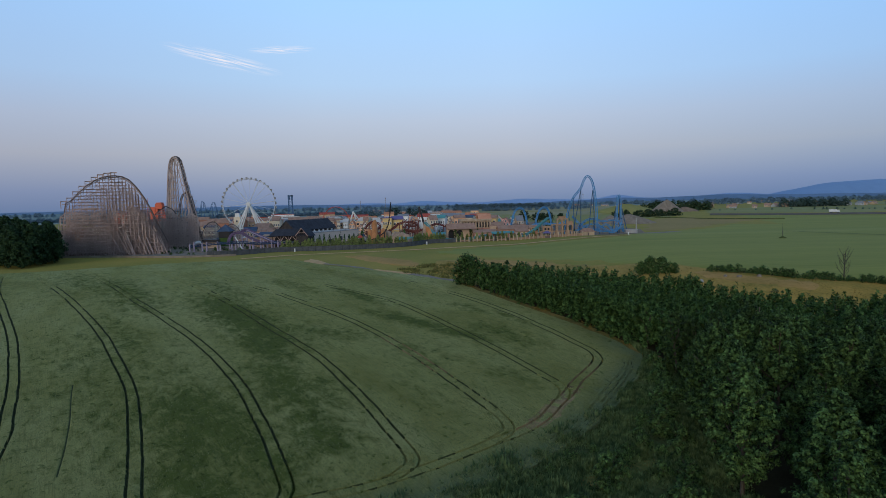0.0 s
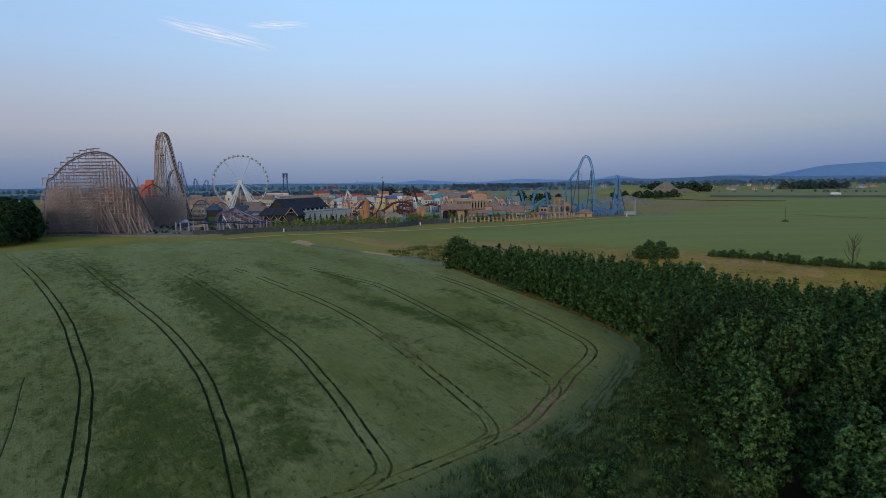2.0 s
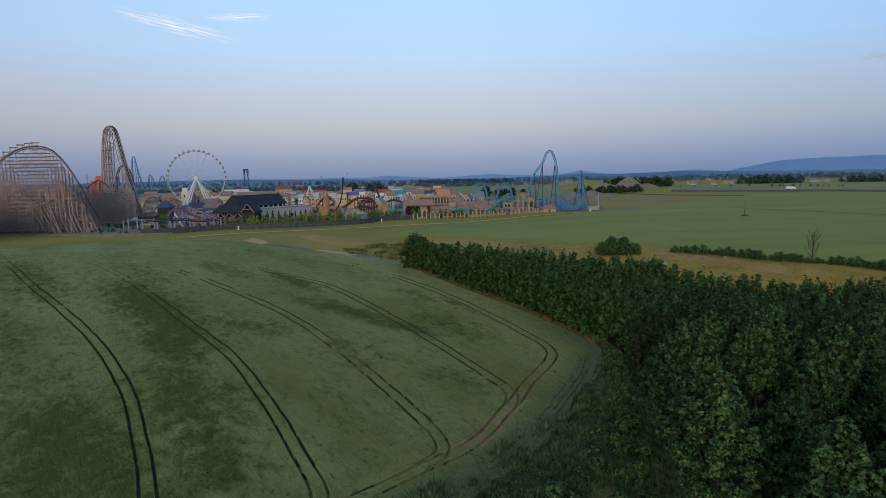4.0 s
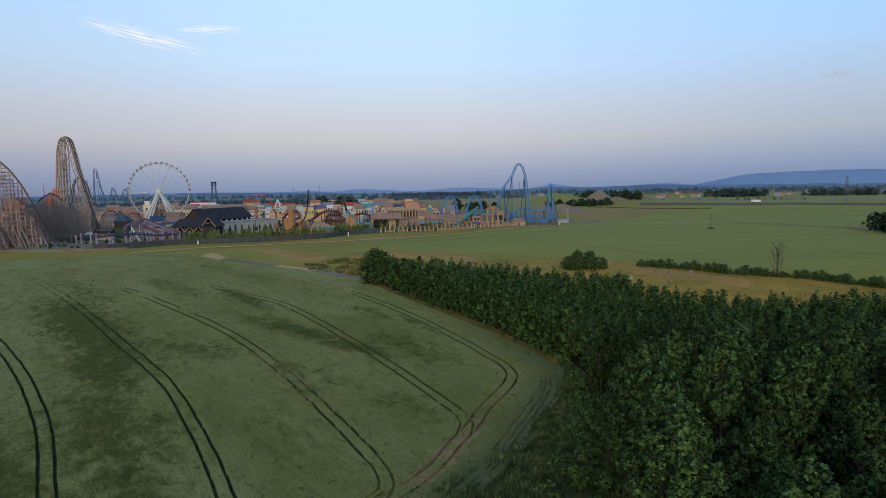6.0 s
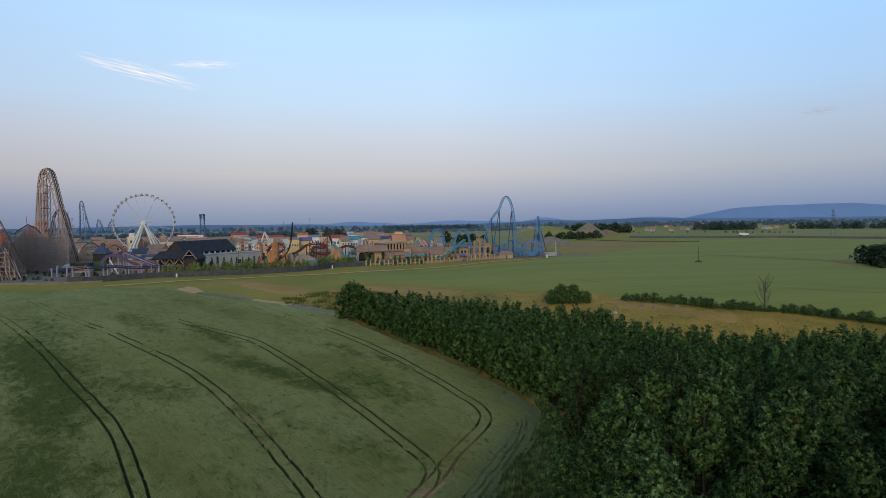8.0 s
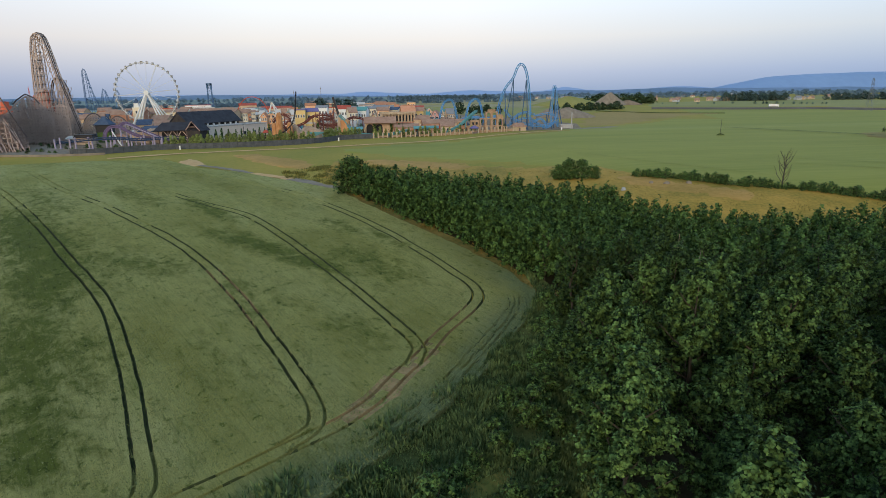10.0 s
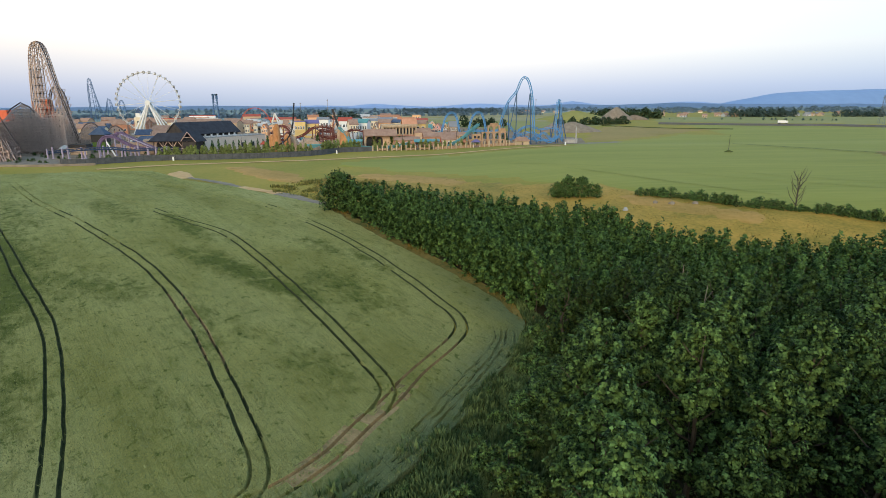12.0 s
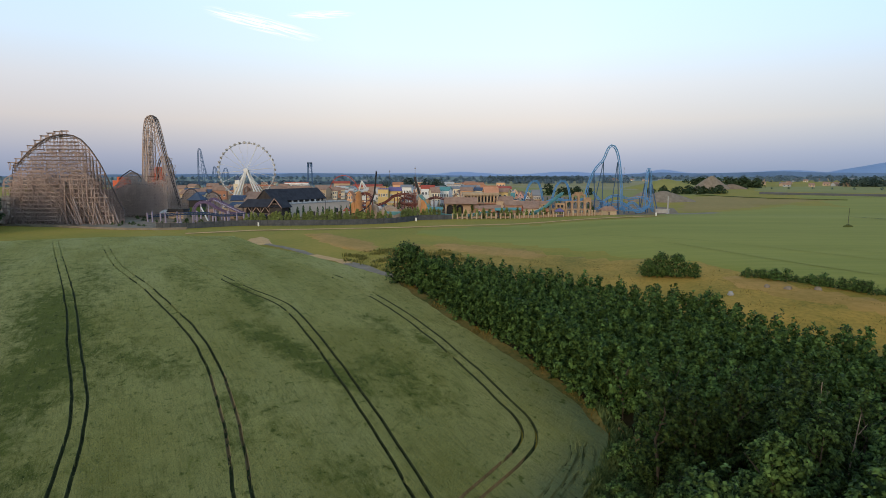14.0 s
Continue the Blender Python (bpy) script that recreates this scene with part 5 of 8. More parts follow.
# ---- wooden coaster ----
def wooden_coaster():
    x, y = -182, 318
    hill = thing("wooden_coaster_hill", x, y, g0(x, y), "huge domed hill of weathered timber trestle", "roller coaster")
    prof = curve([(-31, 1), (-29, 12), (-27, 27), (-23, 29), (-19, 33), (-14, 37), (-9, 40), (-4, 41.8), (1, 42.4), (6, 41.8), (10, 39.8), (14, 35.6), (18, 29.5), (21, 23.5), (24, 16.5), (27, 10), (30, 4)])
    trestle(hill, -30, 30, prof, list(np.arange(-6.4, 13.6, 3.2)), 1.8, 1.8, 0.25, True, 3.2, lambda q: 2.2 if -26 < q < 1 else 0.0, -0.62, TIMBER, (0.45, 0.66, 0.86, 1.0, 1.0, 0.95, 0.72))
    # the lower banks of track along its foot
    trestle(hill, -31, 2, curve([(-31, 13), (-29, 22), (-20, 25), (-10, 25.5), (-4, 22), (2, 15)]), [-12.2, -9.4], 2.3, 1.9, 0.34, False, None, None, -0.62, TIMBER, (0.86, 1.0))
    trestle(hill, -5, 25, curve([(-5, 18), (0, 25), (5, 27), (10, 25), (15, 21.5), (19, 17.5), (22, 12), (25, 4)]), [-11.0, -8.6], 2.1, 2.1, 0.32, True, None, None, -0.62, TIMBER, (0.8, 1.0))
    g = Geo()
    for q in np.arange(-27.0, 2, 3.6):
        z = prof(q) + 2.6
        for yy in (3.2, 6.4):
            g.beam((q - 1.2, yy, z - 1.6), (q + 1.2, yy, z - 1.6), 0.3)
            g.beam((q + 0.6, yy, z), (q + 0.6, yy, z - 3), 0.3)
        for yy in (3.2, 6.4):
            g.beam((q - 2.0, yy, z), (q + 1.8, yy, z), 0.4)
            g.beam((q - 2.0, yy, z), (q - 2.0, yy, z - 4), 0.34)
        g.beam((q - 2.0, 1.2, z), (q - 2.0, 7.2, z), 0.34)
    part("outrigger", g.skew(-0.62), TIMBER, hill)

    x, y = -173, 352
    low = thing("wooden_coaster_camelback", x, y, g0(x, y), "low hump of dense brown timber trestle", "roller coaster")
    prof2 = curve([(-22, 9), (-14, 13), (-6, 17), (-1, 22), (4, 25), (8, 23), (11.5, 18), (16, 19), (20, 20.5), (24, 18)])
    trestle(low, -16, 23, prof2, list(np.arange(0, 13, 4.0)), 1.5, 1.6, 0.25, False, 0.0, None, -0.5, TIMBER_PINK)
    part("arch_rail", Geo().tube([(q, -0.6, prof2(q) + 0.7) for q in np.arange(-3, 11, 1.0)], 0.3, 6), TIMBER_DARK, low, "dark steel rail")

    x, y = -180, 400
    tower = thing("wooden_coaster_lift_hill", x, y, g0(x, y), "tall narrow timber lift hill with steep drop", "roller coaster")
    line = [(-12.5, -4), (-11.4, 12), (-10.2, 28), (-9.0, 42), (-7.8, 52), (-6.2, 57.6), (-3.6, 59.4), (-1.2, 57.5), (0.8, 50), (3.4, 36), (7.2, 20), (11.5, 2)]
    p = spline(line, 1.7)
    for yy in (-2.6, 2.6):
        g = Geo()
        for k in range(len(p) - 1):
            a, b = p[k], p[k + 1]
            d = (b - a) / np.linalg.norm(b - a)
            nin = np.array([d[1], -d[0]]) * 2.0
            g.beam((a[0], yy, a[1]), (b[0], yy, b[1]), 0.42)
            g.beam((a[0] + nin[0], yy, a[1] + nin[1]), (b[0] + nin[0], yy, b[1] + nin[1]), 0.36)
            g.beam((a[0], yy, a[1]), (b[0] + nin[0], yy, b[1] + nin[1]), 0.26)
            if k % 2 == 0:
                g.beam((a[0], yy, a[1]), (a[0] + nin[0], yy, a[1] + nin[1]), 0.26)
        part("truss", g, TIMBER_PINK, tower)
    g = Geo()
    for k in range(0, len(p)):
        g.beam((p[k][0], -3.2, p[k][1]), (p[k][0], 3.2, p[k][1]), 0.3)
    part("deck", g, TIMBER_PINK, tower)
    g = Geo()
    for s in (-0.9, 0.9):
        g.tube([(a, s, b + 0.4) for a, b in p], 0.3, 5)
    part("track", g, TIMBER_DARK, tower, "dark red-brown track")
    g = Geo()
    for k, xx in enumerate((-9.4, -7.7, -6.0)):
        top = 44 + 6 * k
        for yy in (-4, 0, 4):
            g.beam((xx, yy, -0.5), (xx + 1.5, yy, top), 0.36)
            for z in np.arange(4, top - 4, 4.5):
                g.beam((xx + 1.5 * z / top, yy, z), (xx + 2.2 + 1.5 * z / top, yy, z + 4.0), 0.22)
                g.beam((xx + 1.5 * z / top, -4, z), (xx + 1.5 * z / top, 4, z), 0.24)
    part("column_frame", g, TIMBER_PINK, tower)
    arch = spline([(-8, 0), (-6.6, 16), (-4.8, 28), (-2.6, 33.5), (0.2, 35), (2.6, 32.5), (4.4, 26), (5.4, 16), (6.2, 0)], 1.6)
    g = Geo()
    for yy in (5, 7):
        g.tube([(a, yy, b) for a, b in arch], 0.34, 5)
    for a, b in arch:
        g.beam((a, 4, b), (a, 8, b), 0.3)
    part("inner_track", g, TIMBER_DARK, tower)
    g = Geo()
    for xx in np.arange(-7, 6, 2.1):
        h = float(np.interp(xx, [-8, -6.6, -4.8, -2.6, 0.2, 2.6, 4.4, 5.4, 6.2], [0, 16, 28, 33.5, 35, 32.5, 26, 16, 0]))
        for yy in (3.5, 8.5):
            g.beam((xx, yy, -0.5), (xx, yy, h), 0.3)
            for z in np.arange(4, h, 4.2):
                g.beam((xx, yy, z - 4), (xx + 2.1, yy, z), 0.2)
                g.beam((xx, yy, z), (xx + 2.1, yy, z), 0.22)
    for xx in np.arange(5, 12, 1.8):
        h = float(np.interp(xx, [3.4, 7.2, 11.5], [36, 20, 2]))
        for yy in (-4, 0, 4):
            g.beam((xx, yy, -0.5), (xx, yy, h), 0.3)
            for z in np.arange(3, h, 3.5):
                g.beam((xx, yy, z), (xx + 1.8, yy, z), 0.22)
    part("lower_frame", g, TIMBER_PINK, tower)

    x, y = -184, 372
    base = thing("timber_tangle", x, y, g0(x, y), "tangle of low brown timber supports", "roller coaster")
    trestle(base, -22, 22, curve([(-24, 11), (-8, 14), (0, 17), (8, 17), (14, 16), (22, 12)]), list(np.arange(0, 14, 4.5)), 1.7, 1.8, 0.25, False, 4.5, None, -0.45, TIMBER_PINK)

    for x, y, w, h in ((-160, 398, 8, 13.5), (-148, 402, 7, 11.5)):
        hump = thing("timber_hump", x, y, g0(x, y), "low rounded hump of brown timber trestle", "roller coaster", "timber humps")
        trestle(hump, -w, w, curve([(-w, 3), (-w * 0.7, h * 0.7), (-w * 0.3, h * 0.95), (0, h), (w * 0.3, h * 0.95), (w * 0.7, h * 0.7), (w, 3)]), [0, 3.5, 7], 1.4, 1.5, 0.24, False, 3.5, None, -0.4, TIMBER_PINK)


wooden_coaster()


# ---- big wheel ----
def big_wheel():
    x, y = -177.3, 527
    z0 = g0(x, y)
    w = thing("ferris_wheel", x, y, z0, "large white observation wheel with small cabins", "ferris wheel", rz=8)
    hub, R = 25.2, 23.2
    ring = [(R * math.cos(a), R * math.sin(a)) for a in np.linspace(0, math.tau, 72, endpoint=False)]
    for yy in (-1.3, 1.3):
        part("rim", Geo().tube([(a, yy, hub + b) for a, b in ring], 0.17, 5, True), STEEL_WHITE, w)
    g = Geo()
    for k in range(36):
        a = k * math.tau / 36
        c, s = math.cos(a), math.sin(a)
        g.beam((R * c, -1.3, hub + R * s), (R * c, 1.3, hub + R * s), 0.3)
        g.beam((R * c, -1.3, hub + R * s), ((R - 1.3) * math.cos(a + 0.087), 0, hub + (R - 1.3) * math.sin(a + 0.087)), 0.18)
        g.beam(((R - 1.3) * math.cos(a + 0.087), 0, hub + (R - 1.3) * math.sin(a + 0.087)), (R * math.cos(a + 0.1745), 1.3, hub + R * math.sin(a + 0.1745)), 0.18)
    part("rim_lattice", g, STEEL_WHITE, w)
    for k in range(18):
        a = k * math.tau / 18 + 0.1
        g = Geo()
        for yy in (-1.0, 1.0):
            g.tube([(0.8 * math.cos(a), yy * 1.8, hub + 0.8 * math.sin(a)), (R * math.cos(a), yy, hub + R * math.sin(a))], 0.06 if k % 3 else 0.16, 4)
        part("spoke", g, STEEL_WHITE, w)
    g = Geo().tube([(0, -3.2, hub), (0, 3.2, hub)], 1.3, 14).tube([(0, -3.5, hub), (0, -3.0, hub)], 1.9, 14)
    part("hub", g, STEEL_WHITE, w)
    for yy, k in ((-5.5, -2.8), (5.5, 2.8)):
        for xx in (-12.5, -9.3, 9.3, 12.5):
            part("leg", Geo().tube([(xx, yy, -0.3), (0.3 * np.sign(xx), k, hub)], 0.58, 8), STEEL_WHITE, w)
    part("brace", Geo().beam((-11, -5.5, 3), (11, -5.5, 3), 0.5), STEEL_WHITE, w)
    part("platform", Geo().box(-14, -7, -0.2, 14, 7, 1.4), CONCRETE, w)
    cab = Geo().box(-0.75, -0.85, -2.2, 0.75, 0.85, -0.5).beam((-0.1, 0, -0.5), (-0.1, 0, 0.1), 0.2)
    cab.plate([(-0.95, -1.0, -0.42), (0.95, -1.0, -0.42), (0.95, 1.0, -0.42), (-0.95, 1.0, -0.42)], 0.14)
    shell = cab.mesh("cabin", CABIN)
    for k in range(36):
        a = k * math.tau / 36 + 0.0436
        o = part("cabin", shell, None, w, "dark glazed cabin")
        o.location = ((R + 0.5) * math.cos(a), 0, hub + (R + 0.5) * math.sin(a) + 0.9)


big_wheel()


# ---- steel coasters ----
def dark_blue_coaster():
    x, y = -335, 760
    c = thing("mega_coaster", x, y, g0(x, y), "dark blue steel coaster with tall lift tower", "roller coaster")
    z = lambda v: v - g0(x, y)
    pts = [(-3.5, 0, 1), (-3, 0, z(40)), (-2.2, 0, z(58)), (-0.6, 0, z(63.5)), (0.9, 0, z(60)), (3, 0, z(48)), (6, 0, z(35)), (9.5, 0, z(26)), (13, 0, z(25)), (16, 0, z(33)), (18, 0, z(41)), (20.4, 0, z(36)), (23, 0, z(27)), (27, 0, z(27)),
           (30.5, 0, z(36)), (33, 0, z(39)), (35, 0, z(33)), (37, 0, z(22))]
    coaster_track(c, pts, STEEL_HAZE, gauge=1.2, spine=0.28, rail=0.16, step=3.5, drop=1.0)
    for xx, top, h in ((-3, -2.2, 46), (2, 0.4, 46), (5, 2.6, 36), (9, 5.5, 24), (12, 8.6, 16), (15, 17, 24), (20, 19, 25), (29, 31, 22), (35, 33.5, 22)):
        part("support_post", Geo().tube([(xx, 0.5, -0.3), (top, 0.3, h)], 0.26, 5), STEEL_HAZE, c)
    g = Geo()
    for k in range(9):
        w = 11 - k * 1.1
        g.beam((-3, 0, 4 + k * 5), (w, 0, 6 + k * 5), 0.28).beam((-3, 0, 9 + k * 5), (w, 0, 4 + k * 5), 0.22)
    part("lift_lattice", g, STEEL_HAZE, c)


def drop_tower():
    x, y = -246, 930
    t = thing("drop_tower", x, y, g0(x, y), "slim blue-grey drop tower with open lattice head", "ride")
    H = 35
    for k, (a, b) in enumerate(((-2.9, -2), (2.9, -2), (-2.9, 2), (2.9, 2))):
        part("leg", Geo().tube([(a * 1.3, b, -0.5), (a * 0.85, b, H)], 0.5, 6), STEEL_HAZE, t)
    g = Geo()
    for k in range(7):
        g.beam((-3.3, 0, 3 + k * 4.5), (3.1, 0, 6 + k * 4.5), 0.4).beam((-3.1, 0, 7 + k * 4.5), (3, 0, 7 + k * 4.5), 0.4)
    part("lattice", g, STEEL_HAZE, t)
    part("head", Geo().box(-3.4, -2.8, H - 5, -1.6, 2.8, H + 1.5).box(1.6, -2.8, H - 5, 3.4, 2.8, H + 1.5).box(-3.4, -2.8, H, 3.4, 2.8, H + 2), STEEL_HAZE, t)


def purple_coaster():
    x, y = -112, 333
    c = thing("family_coaster", x, y, g0(x, y), "purple steel coaster hill with lift steps", "roller coaster")
    pts = [(-13.8, 0, 2.6), (-12.8, 0, 6.4), (-10.4, 0, 9.2), (-7.2, 0, 10.0), (-4.2, 0.3, 9.2), (-1, 1.0, 7.0), (4, 2.2, 4.6), (10, 4, 3.4)]
    coaster_track(c, pts, STEEL_PURPLE, gauge=1.5, spine=0.5, rail=0.24, step=1.4)
    ramp = [(-6.0, 1.8, 9.9), (-3.6, 1.8, 11.4), (-1.6, 1.8, 11.0), (3, 1.8, 8.6), (9, 1.8, 5.6), (14, 1.8, 3.4), (18, 1.8, 2.4)]
    coaster_track(c, ramp, STEEL_PURPLE, gauge=2.4, spine=0.4, rail=0.26, step=1.0)
    part("catwalk", Geo().plate([(-2, 0.2, 10.6), (15, 0.2, 2.8), (15, -1.0, 2.8), (-2, -1.0, 10.6)], 0.3), STEEL_LILAC, c, "lilac steel catwalk with steps")
    for k in range(13):
        part("handrail_post", Geo().beam((-1.4 + k * 1.3, -1.0, 10.4 - k * 0.6), (-1.4 + k * 1.3, -1.0, 11.6 - k * 0.6), 0.14), STEEL_PURPLE, c)
    legs(c, [(-12.4, 0, 6.4), (-9, 0, 8.8), (-5, 0, 8.6), (-3, 1.8, 10.4), (1, 1.8, 8.8), (5, 1.8, 6.8), (9, 1.8, 4.8), (13, 1.8, 3.0)], STEEL_LILAC, 0.34)
    part("brace", Geo().tube([(-9, 0, 7.0), (-4, -3, -0.2)], 0.35, 6), STEEL_WHITE, c)
    x, y = -115, 317
    c = thing("low_coaster_track", x, y, g0(x, y), "low navy coaster track on lilac posts", "roller coaster")
    pts = [(-28, 6, 3.2), (-20, 2, 4.0), (-8, 0, 5.0), (4, 0, 5.2), (12, 0, 4.4), (20, 1, 4.6), (27, 2, 4.9), (32, 7, 4)]
    coaster_track(c, pts, STEEL_NAVY, gauge=1.4, spine=0.4, rail=0.18, step=1.8)
    rng = random.Random(3)
    legs(c, [(a, 0.8 if a > -20 else 3.0, rng.uniform(4.0, 6.4)) for a in (-27, -24.5, -19, -16.5, -10.5, -9, -2.5, -0.5, 1.5, 7.5, 9, 13.5, 15, 19.5, 23, 25, 28)], STEEL_LILAC, 0.42)


def blue_coaster():
    x, y = 97, 388
    c = thing("launch_coaster", x, y, g0(x, y), "bright blue steel launch coaster with tall top hat", "roller coaster")
    pts = [(-14.5, 0, 1), (-14, 0, 8), (-12.5, 0, 16), (-9, 0, 25), (-4.2, 0, 31), (-2.0, 0, 36.5), (-0.1, 0, 38.8), (2.0, 0, 37), (4.0, 0, 30), (5.4, 0, 18), (6.2, 0, 4), (9, 2, 1.5)]
    coaster_track(c, pts, STEEL_BLUE, gauge=1.4, spine=0.32, rail=0.15, step=1.8, drop=1.0)
    for a, b, h in ((-9.6, -8.5, 25), (-4.3, -4.4, 31), (-4.4, -10, 30.4), (3.7, 5.2, 30), (3.6, 0.5, 30), (-12.8, -11, 16)):
        part("support_post", Geo().tube([(b, 0.6, -0.3), (a, 0.4, h)], 0.27, 6).tube([(b, 0.6, -0.3), (b, 0.6, 0.5)], 0.6, 6), STEEL_BLUE_DARK, c)
    part("brace", Geo().beam((1.6, 0.5, 11), (5.2, 0.5, 11), 0.4).beam((-7.6, 0.6, 8), (-4.4, 0.6, 8), 0.4), STEEL_BLUE_DARK, c)
    x, y = 104, 392
    c = thing("launch_coaster_inversions", x, y, g0(x, y), "tangle of low bright blue coaster track", "roller coaster")
    pts = [(-15, 4, 13), (-11, 2, 8), (-5, 0, 5), (2, -1, 3.2), (9, 0, 2.8), (15, 2, 4.2), (18, 5, 8), (14, 8, 10), (7, 9, 9), (0, 8, 11), (-6, 7, 9.5), (-11, 5, 5), (-6, 3, 2.6), (2, 4, 4), (8, 5, 7), (13, 6, 3)]
    coaster_track(c, pts, STEEL_BLUE, gauge=1.4, spine=0.32, rail=0.15, step=1.7, drop=0.9)
    pts = [(-14, 1, 3), (-8, -2, 6.5), (-2, -3, 8), (4, -2, 5), (10, -3, 1.8), (16, -1, 5), (19, 3, 2.4)]
    coaster_track(c, pts, STEEL_BLUE, gauge=1.4, spine=0.32, rail=0.15, step=1.7, drop=0.9)
    legs(c, [(-11, 2, 7), (-5, 0, 4), (2, -1, 2.4), (9, 0, 2), (15, 2, 3.4), (7, 9, 8), (0, 8, 10), (-6, 7, 8.7), (-2, -3, 7), (-8, -2, 5.5), (13, 8, 9)], STEEL_BLUE_DARK, 0.3)
    x, y = 122, 400
    c = thing("launch_coaster_spike", x, y, g0(x, y), "slender bright blue twisted coaster tower", "roller coaster")
    pts = [(-2.6, 0, 1), (-2.2, 0, 12), (-1.9, 0, 20), (-1.3, 0.4, 25), (-0.2, 0.8, 26.8), (1.0, 1.2, 25), (1.9, 1.4, 19), (2.6, 1.6, 9), (4.2, 1.6, 1)]
    coaster_track(c, pts, STEEL_BLUE, gauge=1.4, spine=0.32, rail=0.15, step=1.8, drop=-0.9)
    for a, b, h in ((2.0, 6.4, 17), (-2.1, -4.5, 18), (0.5, 0.5, 24)):
        part("support_post", Geo().tube([(b, 2, -0.3), (a, 0.6, h)], 0.32, 6), STEEL_BLUE_DARK, c)
    part("brace", Geo().beam((-3.4, 1, 6), (3.6, 1, 6), 0.3).beam((-3, 1, 12), (4.6, 1, 9), 0.3), STEEL_BLUE_DARK, c)
    for xx in (57.2, 75.2):
        c = thing("coaster_loop", xx, 430, g0(xx, 430), "bright blue coaster arch", "roller coaster", "blue arches")
        pts = [(-8.5, 0, 0.6), (-6.6, 0, 9), (-4.6, 0, 15.5), (-2.0, 0, 18.4), (0.2, 0, 19), (2.4, 0, 18.0), (4.2, 0, 14), (5.4, 0, 8), (6.6, 0, 3)]
        coaster_track(c, pts, STEEL_BLUE, gauge=1.4, spine=0.42, rail=0.18, step=1.8, drop=0.8)
        legs(c, [(-6.8, 0, 8), (5.2, 0, 8)], STEEL_BLUE_DARK, 0.4)
    x, y = 72, 412
    c = thing("coaster_straight", x, y, g0(x, y), "low blue coaster track over the roofs", "roller coaster")
    coaster_track(c, [(-22, 4, 1), (-14, 3, 4), (-7, 2, 7), (0, 2, 7.8), (8, 2, 6.8), (14, 0, 8.5)], STEEL_BLUE, gauge=1.5, spine=0.5, rail=0.24, step=1.8)
    legs(c, [(-14, 3, 3), (-7, 2, 6), (0, 2, 7), (8, 2, 6)], STEEL_BLUE_DARK, 0.35)


def maroon_coaster():
    x, y = -30, 392
    c = thing("mine_coaster", x, y, g0(x, y), "winding maroon steel coaster among rocks", "roller coaster")
    pts = [(-24, 0, 8), (-21, 2, 11.5), (-17, 0, 12.5), (-13, -2, 10), (-16, -4, 7), (-22, -3, 6), (-22, 0, 4), (-14, 2, 4.6), (-6, 2, 7), (0, 0, 11), (6, 0, 12), (12, 2, 10.5), (10, 6, 9), (4, 6, 9.4), (3, 3, 7), (10, 0, 5.4), (18, -2, 7.5), (24, 0, 10), (30, 2, 9), (36, 3, 6)]
    coaster_track(c, pts, STEEL_MAROON, gauge=1.5, spine=0.5, rail=0.24, step=1.8, drop=0.8)
    legs(c, [(-21, 2, 10.5), (-17, 0, 11.5), (-13, -2, 9), (-6, 2, 6), (0, 0, 10), (6, 0, 11), (12, 2, 9.5), (18, -2, 6.5), (24, 0, 9), (30, 2, 8)], STEEL_MAROON, 0.3)
    for k in range(6):
        part("trestle_post", Geo().beam((2 + k * 2.2, -1, -0.3), (2 + k * 2.2, -1, 13), 0.4), STEEL_MAROON, c)
        part("trestle_beam", Geo().beam((2, -1, 2 + k * 2), (13, -1, 2 + k * 2), 0.3), STEEL_MAROON, c)
    x, y = -31.7, 341
    c = thing("spike_coaster", x, y, g0(x, y), "black track curling up into a vertical spike", "roller coaster")
    pts = [(-22, 0, 1.0), (-15, 0, 2.6), (-9, 0, 4.2), (-4, 0, 7.4), (-1.4, 0, 12), (-0.3, 0, 18), (0.4, 0, 25)]
    coaster_track(c, pts, STEEL_BLACK, gauge=0.7, spine=0.22, rail=0.12, step=1.6, drop=0.4)
    legs(c, [(-15, 0, 2), (-9, 0, 3.5), (-3.6, 0, 7)], STEEL_BLACK, 0.3)
    x, y = -13, 379
    c = thing("dive_ramp", x, y, g0(x, y), "thick black slanting coaster ramp", "roller coaster")
    part("ramp", Geo().beam((1.8, 0, 5), (-3.0, 0, 21.8), 1.5, 1.2), STEEL_BLACK, c)
    part("strut", Geo().beam((1.6, 1, -0.3), (-1.6, 0.5, 17), 0.5), STEEL_BLACK, c)
    part("strut", Geo().beam((-5, 1, -0.3), (-2.4, 0.5, 19), 0.4), STEEL_MAROON, c)


for build in (dark_blue_coaster, drop_tower, purple_coaster, blue_coaster, maroon_coaster):
    build()


# ---- buildings ----
def gable_roof(w, d, z, rise, over=0.6, hip=0.0, thick=0.3):
    """Two slopes with the ridge along x; hip pulls the ridge's ends in."""
    a, b = w / 2 + over, d / 2 + over
    r = w / 2 + over - hip
    g = Geo()
    g.plate([(-a, -b, z), (a, -b, z), (r, 0, z + rise), (-r, 0, z + rise)], thick)
    g.plate([(a, b, z), (-a, b, z), (-r, 0, z + rise), (r, 0, z + rise)], thick)
    if hip:
        g.plate([(a, -b, z), (a, b, z), (r, 0, z + rise)], thick)
        g.plate([(-a, b, z), (-a, -b, z), (-r, 0, z + rise)], thick)
    return g


PANES = {}


